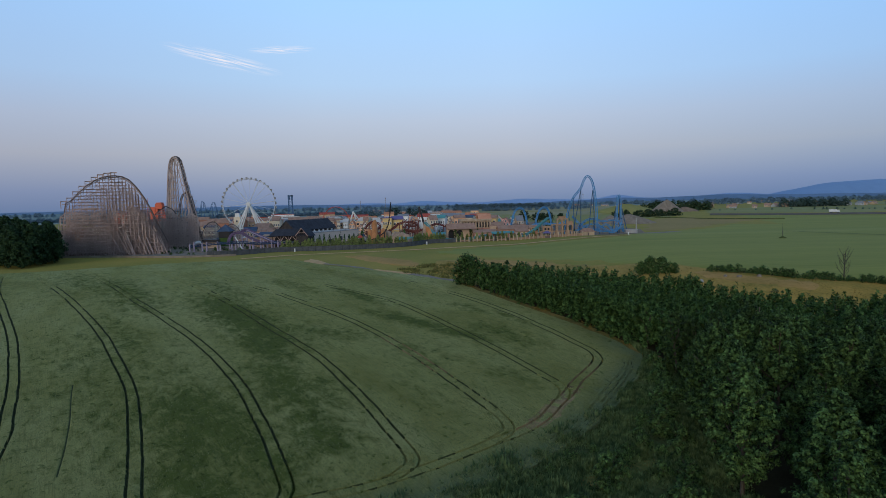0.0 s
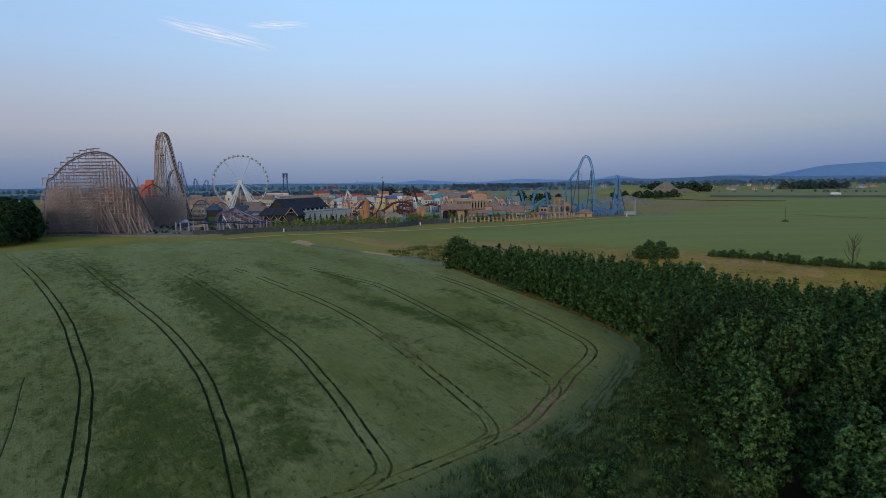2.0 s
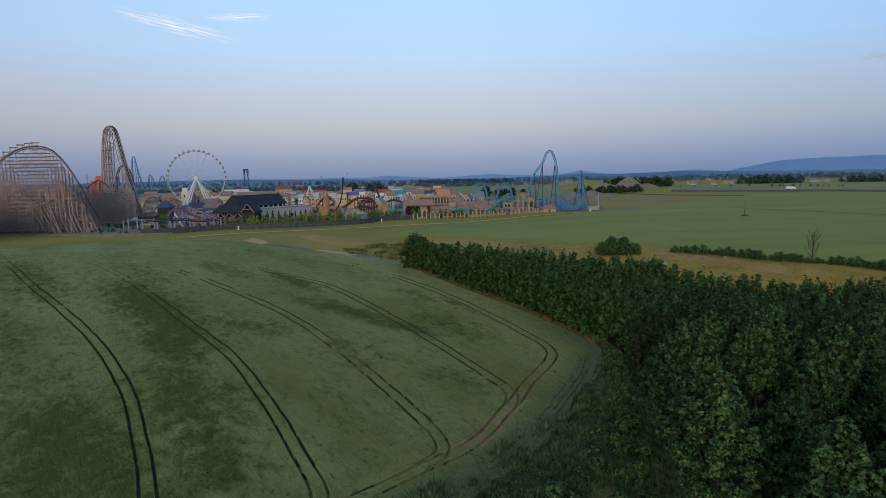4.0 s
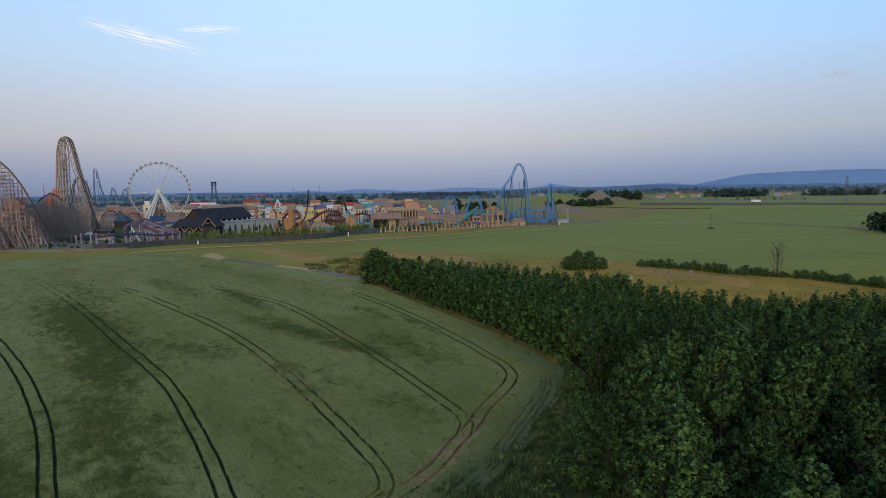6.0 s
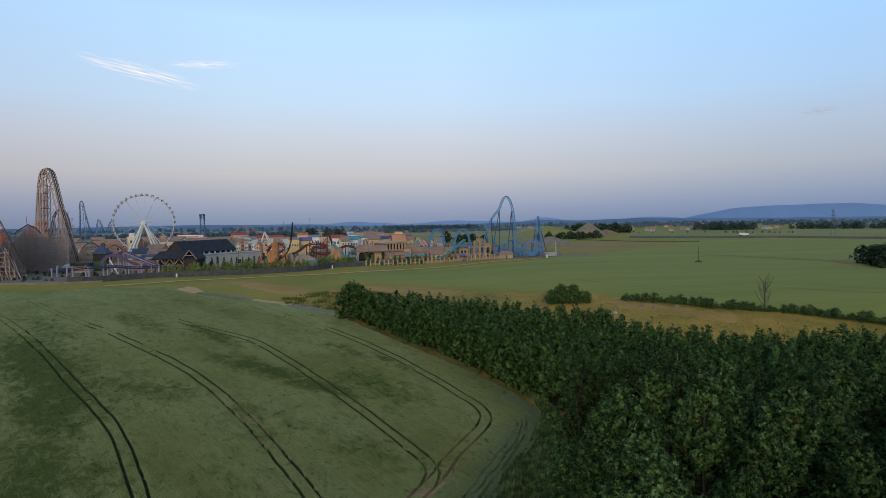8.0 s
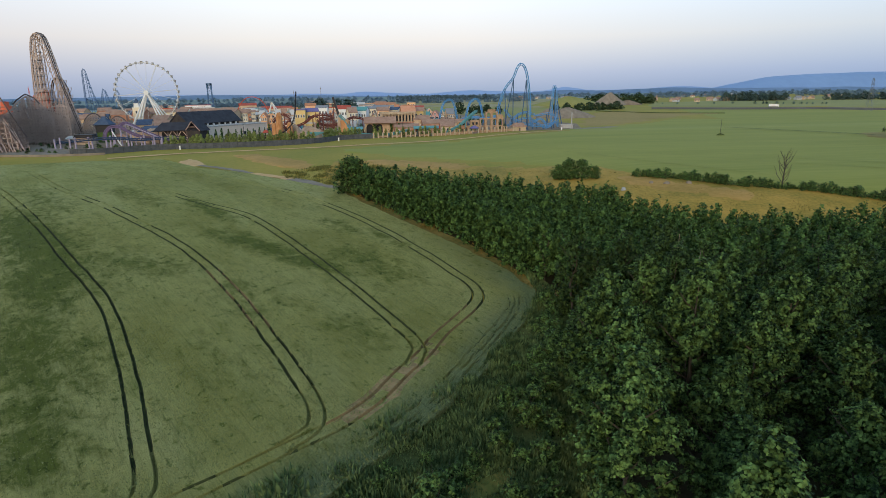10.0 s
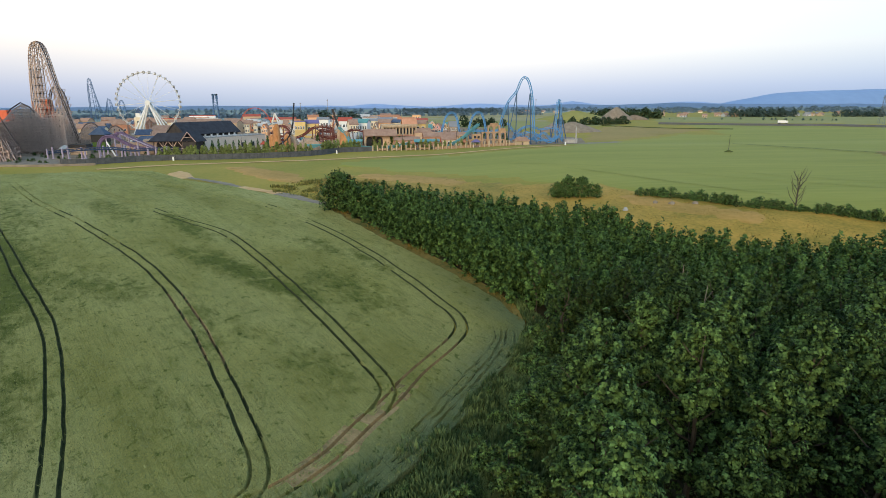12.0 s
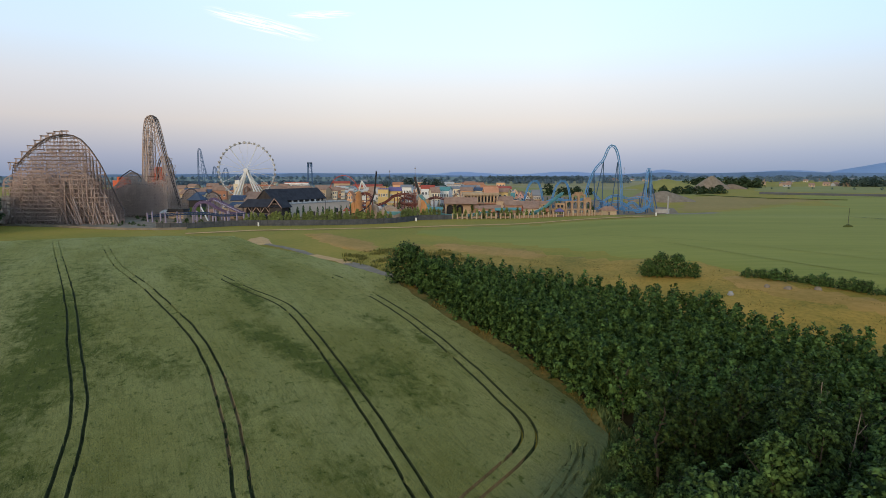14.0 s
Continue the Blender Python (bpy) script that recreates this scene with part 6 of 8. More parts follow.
def window(parent, x, y, z, w, h, mat):
    key = (round(w, 1), round(h, 1), mat.name)
    if key not in PANES:
        t = 0.14
        f = Geo().box(-w / 2 - t, -0.10, -t, -w / 2, 0.02, h + t).box(w / 2, -0.10, -t, w / 2 + t, 0.02, h + t).box(-w / 2, -0.10, h, w / 2, 0.02, h + t).box(-w / 2, -0.16, -t, w / 2, 0.02, 0)
        f.box(-0.05, -0.09, 0, 0.05, -0.03, h)
        PANES[key] = (Geo().box(-w / 2, -0.06, 0, w / 2, 0.02, h).mesh("window", GLASS_DARK), f.mesh("window_frame", mat))
    o = part("window", PANES[key][0], None, parent)
    o.location = (x, y, z)
    part("window_frame", PANES[key][1], None, o)
    return o


def house(x, y, w, d, h, rise, rz, wall, roof, label, cols=3, floors=2, group="", name="house", trim=WHITE, hip=0.0, lift=0.0, door=True, front=False):
    """A house; front turns the gable to the street."""
    ob = thing(name, x, y, g0(x, y) + lift, label, "building", group, rz)
    body = Geo().box(-w / 2, -d / 2, -0.6, w / 2, d / 2, h)
    if front and rise > 0:
        for s in (-1, 1):
            body.plate([(-w / 2, s * d / 2, h), (w / 2, s * d / 2, h), (0, s * d / 2, h + rise * 0.96)][::-s], 0.3)
    elif rise > 0 and not hip:
        for s in (-1, 1):
            body.plate([(s * w / 2, -d / 2, h), (s * w / 2, d / 2, h), (s * w / 2, 0, h + rise * 0.96)][::s], 0.3)
    part("wall", body, wall, ob)
    if rise > 0 and front:
        part("roof", gable_roof(d, w, h + 0.02, rise, 0.35), roof, ob).rotation_euler = (0, 0, radians(90))
        window(ob, 0, -d / 2 - 0.33, h + rise * 0.15, 0.9, min(1.2, rise * 0.3), trim)
    elif rise > 0:
        part("roof", gable_roof(w, d, h + 0.02, rise, 0.4, hip), roof, ob)
    else:
        part("parapet", Geo().box(-w / 2 - 0.15, -d / 2 - 0.15, h, w / 2 + 0.15, -d / 2 + 0.2, h + 0.6).box(-w / 2 - 0.15, d / 2 - 0.2, h, w / 2 + 0.15, d / 2 + 0.15, h + 0.6)
             .box(-w / 2 - 0.15, -d / 2 + 0.2, h, -w / 2 + 0.2, d / 2 - 0.2, h + 0.6).box(w / 2 - 0.2, -d / 2 + 0.2, h, w / 2 + 0.15, d / 2 - 0.2, h + 0.6), roof, ob)
    for f in range(floors):
        for c in range(cols):
            ww = min(1.5, w / cols * 0.5)
            window(ob, -w / 2 + w * (c + 0.5) / cols, -d / 2 - 0.03, h * (f + 0.35) / floors, ww, min(1.7, h / floors * 0.45), trim)
    if door:
        part("door", Geo().box(-0.6, -d / 2 - 0.08, 0, 0.6, -d / 2 + 0.02, min(2.3, h * 0.3 + 0.8)), TIMBER_DARK, ob)
    return ob


def viking_halls():
    """The black-roofed halls and the long plastered building beside them."""
    hall = thing("great_hall", -90, 391, g0(-90, 391), "large hall with steep black shingle roof", "building", rz=68)
    # dark gable boards; also paints the shaded insides of hall and porch
    boards = material("dark_stained_boards", (0.03, 0.027, 0.027), (0.07, 0.06, 0.055), 0.5, 0.9, 0.05, 8)
    part("wall", Geo().box(-26, -5.6, -0.5, 19, 5.6, 8.6), boards, hall)
    o = part("roof", gable_roof(46, 12.4, 8.4, 6.6, 0.9), ROOF_BLACK, hall)
    o.location = (-3.5, 0, 0)
    part("gable", Geo().plate([(-26.6, -6.0, 8.6), (-26.6, 6.0, 8.6), (-26.6, 0, 14.6)], 0.4), boards, hall)
    for k in range(8):
        part("eave_post", Geo().box(-22 + k * 5.2, -6.9, 5.4, -21.2 + k * 5.2, -6.2, 8.3), WHITE, hall)
    part("dormer", Geo().box(-27.6, -3.4, 7.0, -25, 3.4, 9.4), WHITE, hall)
    long = thing("plastered_building", -70.5, 371.5, g0(-70.5, 371.5), "long beige plastered building with flat roof", "building", rz=60)
    part("wall", Geo().box(-25, -0.1, -0.6, 25, 12, 7.2), material("pale_beige_plaster", (0.62, 0.50, 0.40), (0.75, 0.62, 0.51), 0.15, 0.9, 0.02, 9), long)
    part("parapet", Geo().box(-25.2, -0.4, 7.2, 25.2, 12.2, 7.6), CONCRETE, long)
    for k in range(12):
        part("vent_pipe", Geo().box(-24 + k * 3.9, 0.3, 7.6, -23.5 + k * 3.9, 0.8, 8.2), CONCRETE, long)
    for xx in (-16, 6, 14):
        window(long, xx, -0.13, 1.2, 2.2, 2.4, CONCRETE)
    part("door", Geo().box(-5.6, -0.2, 0, -3.2, 0, 2.5), TIMBER_DARK, long)
    low = thing("timber_hall", -92, 343, g0(-92, 343), "open timber hall under a broad black roof", "building", rz=6)
    part("roof", gable_roof(20, 12, 6.8, 3.8, 1.0, 3.0), ROOF_BLACK, low)
    # dark wall painted in place of the open hall's shaded interior
    part("wall", Geo().box(-8.5, -1.5, -0.5, 9, 5, 6.9), boards, low)
    for xx in (-9, -4.5, 0, 4.5):
        part("brace", Geo().beam((xx, -5.35, 3.6), (xx + 2.2, -5.35, 6.8), 0.3).beam((xx + 4.5, -5.35, 3.6), (xx + 2.3, -5.35, 6.8), 0.3), TIMBER, low, "pale timber brace")
    for xx in (-9, -4.5, 0, 4.5, 9):
        part("post", Geo().box(xx - 0.25, -5.6, -0.3, xx + 0.25, -5.1, 7), TIMBER_DARK, low)
    part("railing", Geo().beam((-9, -5.4, 2.2), (9, -5.4, 2.2), 0.3).beam((-9, -5.4, 3.4), (9, -5.4, 2.9), 0.5), TIMBER, low)
    porch = thing("gable_porch", -82.5, 341, g0(-82.5, 341), "pointed black-roofed timber porch", "building", rz=80)
    part("roof", gable_roof(9, 8, 6.4, 5.2, 0.6), ROOF_BLACK, porch)
    # same dark colour paints the shade within the porch
    part("wall", Geo().box(-4, -3.4, -0.4, 4, 3.4, 6.4), boards, porch)
    part("truss", Geo().beam((-4.9, -4.0, 6.4), (-4.9, 0, 11.2), 0.4).beam((-4.9, 4.0, 6.4), (-4.9, 0, 11.2), 0.4).beam((-4.9, -2.2, 8.4), (-4.9, 2.2, 8.4), 0.3), TIMBER, porch, "pale timber gable truss")
    wing = thing("blue_roof_wing", -104, 350, g0(-104, 350), "low slate-blue roofed building", "building")
    part("roof", gable_roof(18, 10, 6.2, 2.6, 0.8, 2.0), ROOF_BLUE, wing)
    part("wall", Geo().box(-8.6, -4.6, -0.4, 8.6, 4.6, 6.2), PLASTER_TAN, wing)
    pav = thing("blue_roof_pavilion", -136.5, 360, g0(-136.5, 360), "pavilion with pyramid blue roof over dark walls", "building")
    pav.scale = (0.68, 0.68, 1.0)
    part("roof", gable_roof(10.5, 10.5, 9.4, 4.2, 0.9, 5.8), ROOF_BLUE, pav)
    part("wall", Geo().box(-5, -5, 5.4, 5, 5, 9.5), STEEL_BLACK, pav)
    part("base", Geo().box(-4.6, -4.6, -0.4, 4.6, 4.6, 5.4), material("green_hedge_wall", (0.05, 0.10, 0.02), (0.11, 0.18, 0.05), 1.2, 0.9, 0.4, 8), pav, "clipped green hedge wall")
    shed = thing("snack_kiosk", -140, 345, g0(-140, 345), "low tan kiosk with flat dark roof", "building")
    part("wall", Geo().box(-4, -2, -0.3, 4, 2, 3.6), PLASTER_TAN, shed)
    part("roof", Geo().box(-4.8, -2.8, 3.6, 4.8, 2.8, 4.2).box(-4.4, -2.4, 4.2, 4.4, 2.4, 5.2), STEEL_BLACK, shed)
    part("counter", Geo().box(-3.6, -2.15, 1.2, 3.6, -2.0, 1.5), TIMBER_DARK, shed)
    house(-116, 470, 20, 12, 9, 5, 10, PLASTER_TAN, ROOF_BROWN, "tan house with pointed gable beside the wheel", 3, 2, name="gabled_house")
    house(-100, 455, 15, 12, 8.5, 5, 80, PLASTER_TAN, ROOF_BROWN, "tan house with pointed gable beside the wheel", 3, 2, name="gabled_house")


viking_halls()


def arcade(parent, x0, z0, bays, bw, h, depth, mat, y=0.0, name="arch_row"):
    """A row of round arches: piers, arch rings and the wall over them."""
    for b in range(bays):
        xa, pier = x0 + b * bw, bw * 0.16
        r, top, cx, n = bw / 2 - pier, z0 + h, x0 + (b + 0.5) * bw, 10
        spring = top - r - bw * 0.14
        arc = [(cx + r * math.cos(k * math.pi / n), spring + r * math.sin(k * math.pi / n)) for k in range(n + 1)]
        ring = [(xa, z0), (xa, top), (xa + bw, top), (xa + bw, z0), (xa + bw - pier, z0), *arc, (xa + pier, z0)]
        part(name, Geo().plate([(a, y, c) for a, c in ring[::-1]], depth), mat, parent)


def roman_quarter():
    ruin = thing("ruined_arcade", 55, 366, g0(55, 366), "broken brown amphitheatre wall with three arch storeys", "ruin", rz=2)
    arcade(ruin, 0, -0.3, 8, 3.45, 4.6, 2.6, RUIN, name="lower_arch")
    arcade(ruin, 13.8, 4.3, 4, 3.45, 4.2, 2.4, RUIN, name="middle_arch")
    arcade(ruin, 17.25, 8.5, 2, 3.45, 3.6, 2.2, RUIN, name="upper_arch")
    part("broken_top", Geo().box(24.2, 0, 8.5, 27.4, 2.2, 10.4), RUIN, ruin)
    part("broken_top", Geo().box(18.6, 0, 12.1, 22.8, 2.0, 13.4), RUIN, ruin)
    part("low_storey", Geo().box(0.4, 0.3, 4.3, 6.2, 2.4, 6.9), RUIN, ruin)
    part("low_storey", Geo().box(8.2, 0.3, 4.3, 13.4, 2.4, 7.4), RUIN, ruin)
    # dark plates on the wall face stand in for shaded recesses
    for xx in (1.4, 3.6, 9.2, 11.2):
        part("niche", Geo().box(xx, 0.2, 4.9, xx + 1.2, 0.296, 6.3), GLASS_DARK, ruin)
    hall = thing("arched_gatehouse", 10.8, 373, g0(10.8, 373), "tan gatehouse with two arches and brown roof", "building", rz=3)
    arcade(hall, -8.8, -0.3, 2, 5.6, 7.4, 1.2, PLASTER_TAN, -0.6, name="arch")
    part("wall", Geo().box(-8.8, 0.6, -0.3, 8.8, 9, 7.1).box(2.4, -0.6, -0.3, 8.8, 0.6, 7.1), PLASTER_TAN, hall)
    # flat black panel paints the shade inside the arches
    part("shadowed_passage", Geo().box(-8.2, 0.5, 0, 2.0, 0.58, 6.8), STEEL_BLACK, hall)
    part("roof", gable_roof(17.6, 10, 7.1, 3.4, 0.5), ROOF_BROWN, hall)
    wing = house(26, 370, 14, 8, 4.6, 1.8, 3, BRICK_RED, ROOF_BROWN, "low red brick wing with tiled roof", 4, 1, name="brick_wing")
    col = thing("colonnade_building", 22, 393, g0(22, 393), "long tan building with rows of tall columns", "building", rz=8)
    part("wall", Geo().box(-10, 1.5, -0.3, 10.5, 10, 11.2), PLASTER_TAN, col)
    part("cornice", Geo().box(-10.6, -0.6, 11.2, 11.1, 10.4, 12.4), STONE, col)
    part("balcony", Geo().box(-10.6, -0.8, 5.6, 11.1, 1.5, 6.2), material("salmon_plaster", (0.42, 0.19, 0.13), (0.56, 0.28, 0.2), 0.3, 0.9, 0.02, 8), col)
    for k in range(11):
        part("column", Geo().tube([(-9.8 + k * 2.0, 0, 6.2), (-9.8 + k * 2.0, 0, 11.2)], 0.36, 8).box(-10.3 + k * 2.0, -0.5, 10.6, -9.3 + k * 2.0, 0.5, 11.2), STONE, col)
        if k < 10:
            part("window", Geo().box(-9.3 + k * 2, 1.4, 6.8, -8.3 + k * 2, 1.52, 10.2), GLASS_DARK, col)
    o = part("temple_roof", gable_roof(8, 7, 12.4, 3.4), material("terracotta", (0.5, 0.22, 0.12), (0.66, 0.34, 0.22), 0.3, 0.9, 0.02, 8), col)
    o.location = (6.8, 5.5, 0)
    for x, y, w, d, h, rise, m, lab in ((44, 385, 16, 9, 5.6, 2.4, BRICK_RED, "red brick house with low tiled roof"), (57, 392, 12, 8, 5.4, 2.2, PLASTER_TAN, "tan house with low tiled roof"),
                                        (36, 398, 10, 9, 7.5, 2.6, PLASTER_TAN, "tan house with low tiled roof"),
                                        (50, 372, 8, 6, 4.4, 1.8, PLASTER_TAN, "tan market hall with tiled roof")):
        house(x, y, w, d, h, rise, 4, m, ROOF_BROWN, lab, 3, 1, "quarter houses", name="quarter_house")
    h = thing("stone_hut", 92.4, 371, g0(92.4, 371), "small brown hut with tiled roof", "building", rz=5)
    part("wall", Geo().box(-4, -2.6, -0.3, 4, 2.6, 2.6), STONE, h)
    part("roof", gable_roof(8, 5.4, 2.6, 2.2, 0.5, 2), ROOF_BROWN, h)
    part("door", Geo().box(-0.5, -2.7, 0, 0.5, -2.6, 2.0), TIMBER_DARK, h)
    for x, y, lab in ((40, 362, "teal pool slide canopy"), (-3, 366, "teal awning over a stall"), (34, 360, "teal pool slide canopy")):
        t = thing("teal_canopy", x, y, g0(x, y), lab, "canopy")
        part("canopy", gable_roof(8, 4, 4.2, 1.2, 0.2), STEEL_TEAL, t)
        for xx in (-3.6, 3.6):
            part("post", Geo().box(xx - 0.15, -1.6, -0.3, xx + 0.15, -1.3, 4.2), STEEL_TEAL, t)
    s = thing("teal_water_slide", 56, 364, g0(56, 364), "teal water slide coming down beside the ruin", "ride")
    coaster_track(s, [(-8, 0, 1), (-4, 0, 3), (0, 0, 5), (4, 1, 8), (8, 3, 11), (11, 5, 13)], STEEL_TEAL, gauge=1.6, spine=0.5, rail=0.3, step=1.5)
    legs(s, [(-4, 0, 2.4), (0, 0, 4.2), (4, 1, 7.2), (8, 3, 10)], STEEL_TEAL, 0.25)
    s = thing("teal_flume", -4, 368, g0(-4, 368), "teal water flume down from the rocks", "ride")
    coaster_track(s, [(-8, 4, 12), (-5, 2, 9), (-2, 0, 5), (2, -2, 2.2), (9, -3, 1.2), (18, -3, 1.2), (30, -4, 3.2), (38, -4, 4.6)], STEEL_TEAL, gauge=1.6, spine=0.5, rail=0.3, step=1.6)
    legs(s, [(-5, 2, 8), (-2, 0, 4.2), (30, -4, 2.6), (36, -4, 3.6)], STEEL_TEAL, 0.25)


roman_quarter()


def rock(name, x, y, w, d, h, mat, label, seed, lean=0.0, taper=0.6):
    """A weathered rock: stacked uneven rings."""
    g, n, m = Geo(), 14, 10
    vs = []
    for j in range(m + 1):
        t = j / m
        prof = (1 - t ** 3 * taper) * (1.0 if j < m else 0.45)
        for i in range(n):
            a = i * math.tau / n
            k = 1 + 0.34 * noise.noise((math.cos(a) * 1.6 + seed, math.sin(a) * 1.6, t * 2.6)) + 0.14 * noise.noise((math.cos(a) * 5 + seed, math.sin(a) * 5, t * 7))
            vs.append((w / 2 * math.cos(a) * prof * k + lean * t, d / 2 * math.sin(a) * prof * k, h * t + 0.06 * h * noise.noise((a, seed, 9)) * (j == m) - (0.5 if j == 0 else 0)))
    g.add(vs, [(j * n + i, j * n + (i + 1) % n, (j + 1) * n + (i + 1) % n, (j + 1) * n + i) for j in range(m) for i in range(n)] + [tuple(m * n + i for i in range(n))])
    ob = new(name, g.mesh(name, mat, True))
    ob.matrix_basis = pose(x, y, g0(x, y))
    return tagged(ob, label, "rock", "theme rocks")


for x, y, w, d, h, mt, lab in ((-41.5, 345, 3.8, 3.6, 14.5, ROCK, "tall orange artificial rock pillar"), (-36.4, 346, 3.4, 3.4, 9.5, ROCK, "tall orange artificial rock pillar"), (-44.5, 348, 3.5, 4, 9, ROCK, "stubby orange artificial rock"),
                               (-34, 350, 5, 5, 8, ROCK_TAN, "rounded tan artificial rock of the park"), (-29, 347, 6, 5, 5.0, ROCK_TAN, "rounded tan artificial rock of the park"), (-22, 347, 6, 5, 5.6, ROCK_TAN, "rounded tan artificial rock of the park"),
                               (-15, 348, 7, 6, 5.6, ROCK_TAN, "rounded tan artificial rock of the park"), (-26, 358, 8, 7, 6.2, ROCK_TAN, "rounded tan artificial rock of the park"), (-9, 372, 6, 6, 9.5, ROCK, "stubby orange artificial rock"),
                               (-12, 374, 3.5, 4, 13, ROCK_TAN, "tall tan artificial rock"), (-107, 347, 12, 8, 7.5, ROCK_TAN, "rounded tan artificial rock of the park"), (-118, 356, 9, 8, 6, ROCK_TAN, "rounded tan artificial rock of the park"), (-30, 372, 9, 7, 6, ROCK_TAN, "rounded tan artificial rock of the park")):
    rock("rock", x, y, w, d, h, mt, lab, x * 0.37, 0.0, 0.25 if mt is ROCK else 0.6)

t = thing("teal_gate", -22, 338, g0(-22, 338), "teal painted timber gate frame", "gate")
part("lintel", Geo().beam((-4.4, 0, 4.3), (4.4, 0, 4.3), 0.7), STEEL_TEAL, t)
for xx in (-4.2, 3.8):
    part("post", Geo().box(xx - 0.4, -0.3, -0.3, xx + 0.4, 0.3, 4.2), STEEL_TEAL, t)
part("sail", Geo().plate([(-4, 0.1, 4), (0, 0.1, 2.6), (4, 0.1, 4)], 0.1), STEEL_TEAL, t)

# the orange ride tower far behind the wooden coaster, with a thin red mast
x, y = -285, 580
t = thing("orange_ride_tower", x, y, g0(x, y), "orange-red clad ride tower behind the timber coaster", "ride")
for a in (-2.3, 2.3):
    part("leg", Geo().box(a - 1.1, -2.4, -0.4, a + 1.1, 2.4, 22), ORANGE, t)
part("head", Geo().box(-3.4, -2.8, 22, 3.4, 2.8, 27).box(-2.7, -2.6, 27, 2.7, 2.6, 28.4), ORANGE, t)
part("crossbar", Geo().box(-1.2, -2.0, 10, 1.2, 2.0, 12), STEEL_RED, t)
part("wing", Geo().box(-9.6, -2.2, -0.4, -3.5, 2.2, 19).box(-8.4, -2.0, 19, -4.2, 2.0, 24), ORANGE, t)
part("stair", Geo().box(3.5, -2.0, -0.4, 6.2, 2.0, 17), STEEL_RED, t)
t = thing("orange_ride_block", -324, 580, g0(-324, 580), "orange-red clad ride block behind the timber coaster", "ride")
part("body", Geo().box(-6, -4, -0.4, 8, 4, 15.5), ORANGE, t)
part("top", Geo().box(-2, -3.4, 15.5, 6.4, 3.4, 19), ORANGE, t)
part("band", Geo().box(-6.1, -4.1, 7.2, 8.1, 4.1, 8.4), STEEL_RED, t)
t = thing("red_mast", -297, 580, g0(-297, 580), "slim red and white lattice mast", "mast")
for a, b in ((-0.7, -0.7), (0.7, -0.7), (0, 0.7)):
    part("leg", Geo().beam((a, b, -0.4), (a * 0.4, b * 0.4, 30), 0.22), STEEL_RED, t)
for k in range(9):
    part("brace", Geo().beam((-0.7 + k * 0.04, -0.7, 1 + k * 3.2), (0.7 - k * 0.05, -0.6, 3.6 + k * 3.2), 0.16), STEEL_WHITE if k % 2 else STEEL_RED, t)
part("aerial", Geo().tube([(0, 0, 29), (0, 0, 33)], 0.1, 5), STEEL_RED, t)


# ---- the town of park buildings behind ----
PALETTE = [paint("wall_" + n, tuple(min(0.8, v * 1.2) for v in c), 0.8, scale=0.2) for n, c in (("cream", (0.66, 0.56, 0.40)), ("white", (0.74, 0.70, 0.64)), ("peach", (0.66, 0.38, 0.22)), ("yellow", (0.62, 0.45, 0.19)), ("blue", (0.25, 0.36, 0.52)),
                                                              ("pink", (0.62, 0.34, 0.30)), ("brick", (0.40, 0.19, 0.12)), ("grey", (0.38, 0.38, 0.38)), ("tan", (0.48, 0.34, 0.22)))]
ROOFS = [ROOF_BROWN, ROOF_BLUE, paint("orange_roof", (0.50, 0.22, 0.12), 0.8), paint("red_roof", (0.44, 0.09, 0.06), 0.8), paint("grey_roof", (0.25, 0.26, 0.28), 0.8), paint("teal_roof", (0.10, 0.30, 0.30), 0.8),
         paint("pale_roof", (0.55, 0.53, 0.50), 0.8), ROOF_BROWN, paint("violet_roof", (0.16, 0.14, 0.30), 0.8)]
WALL_WORD = ("cream", "white", "peach", "yellow", "pale blue", "pink", "brick-red", "grey", "tan")
ROOF_WORD = ("brown", "slate-blue", "orange", "red", "grey", "teal", "pale", "brown", "violet")


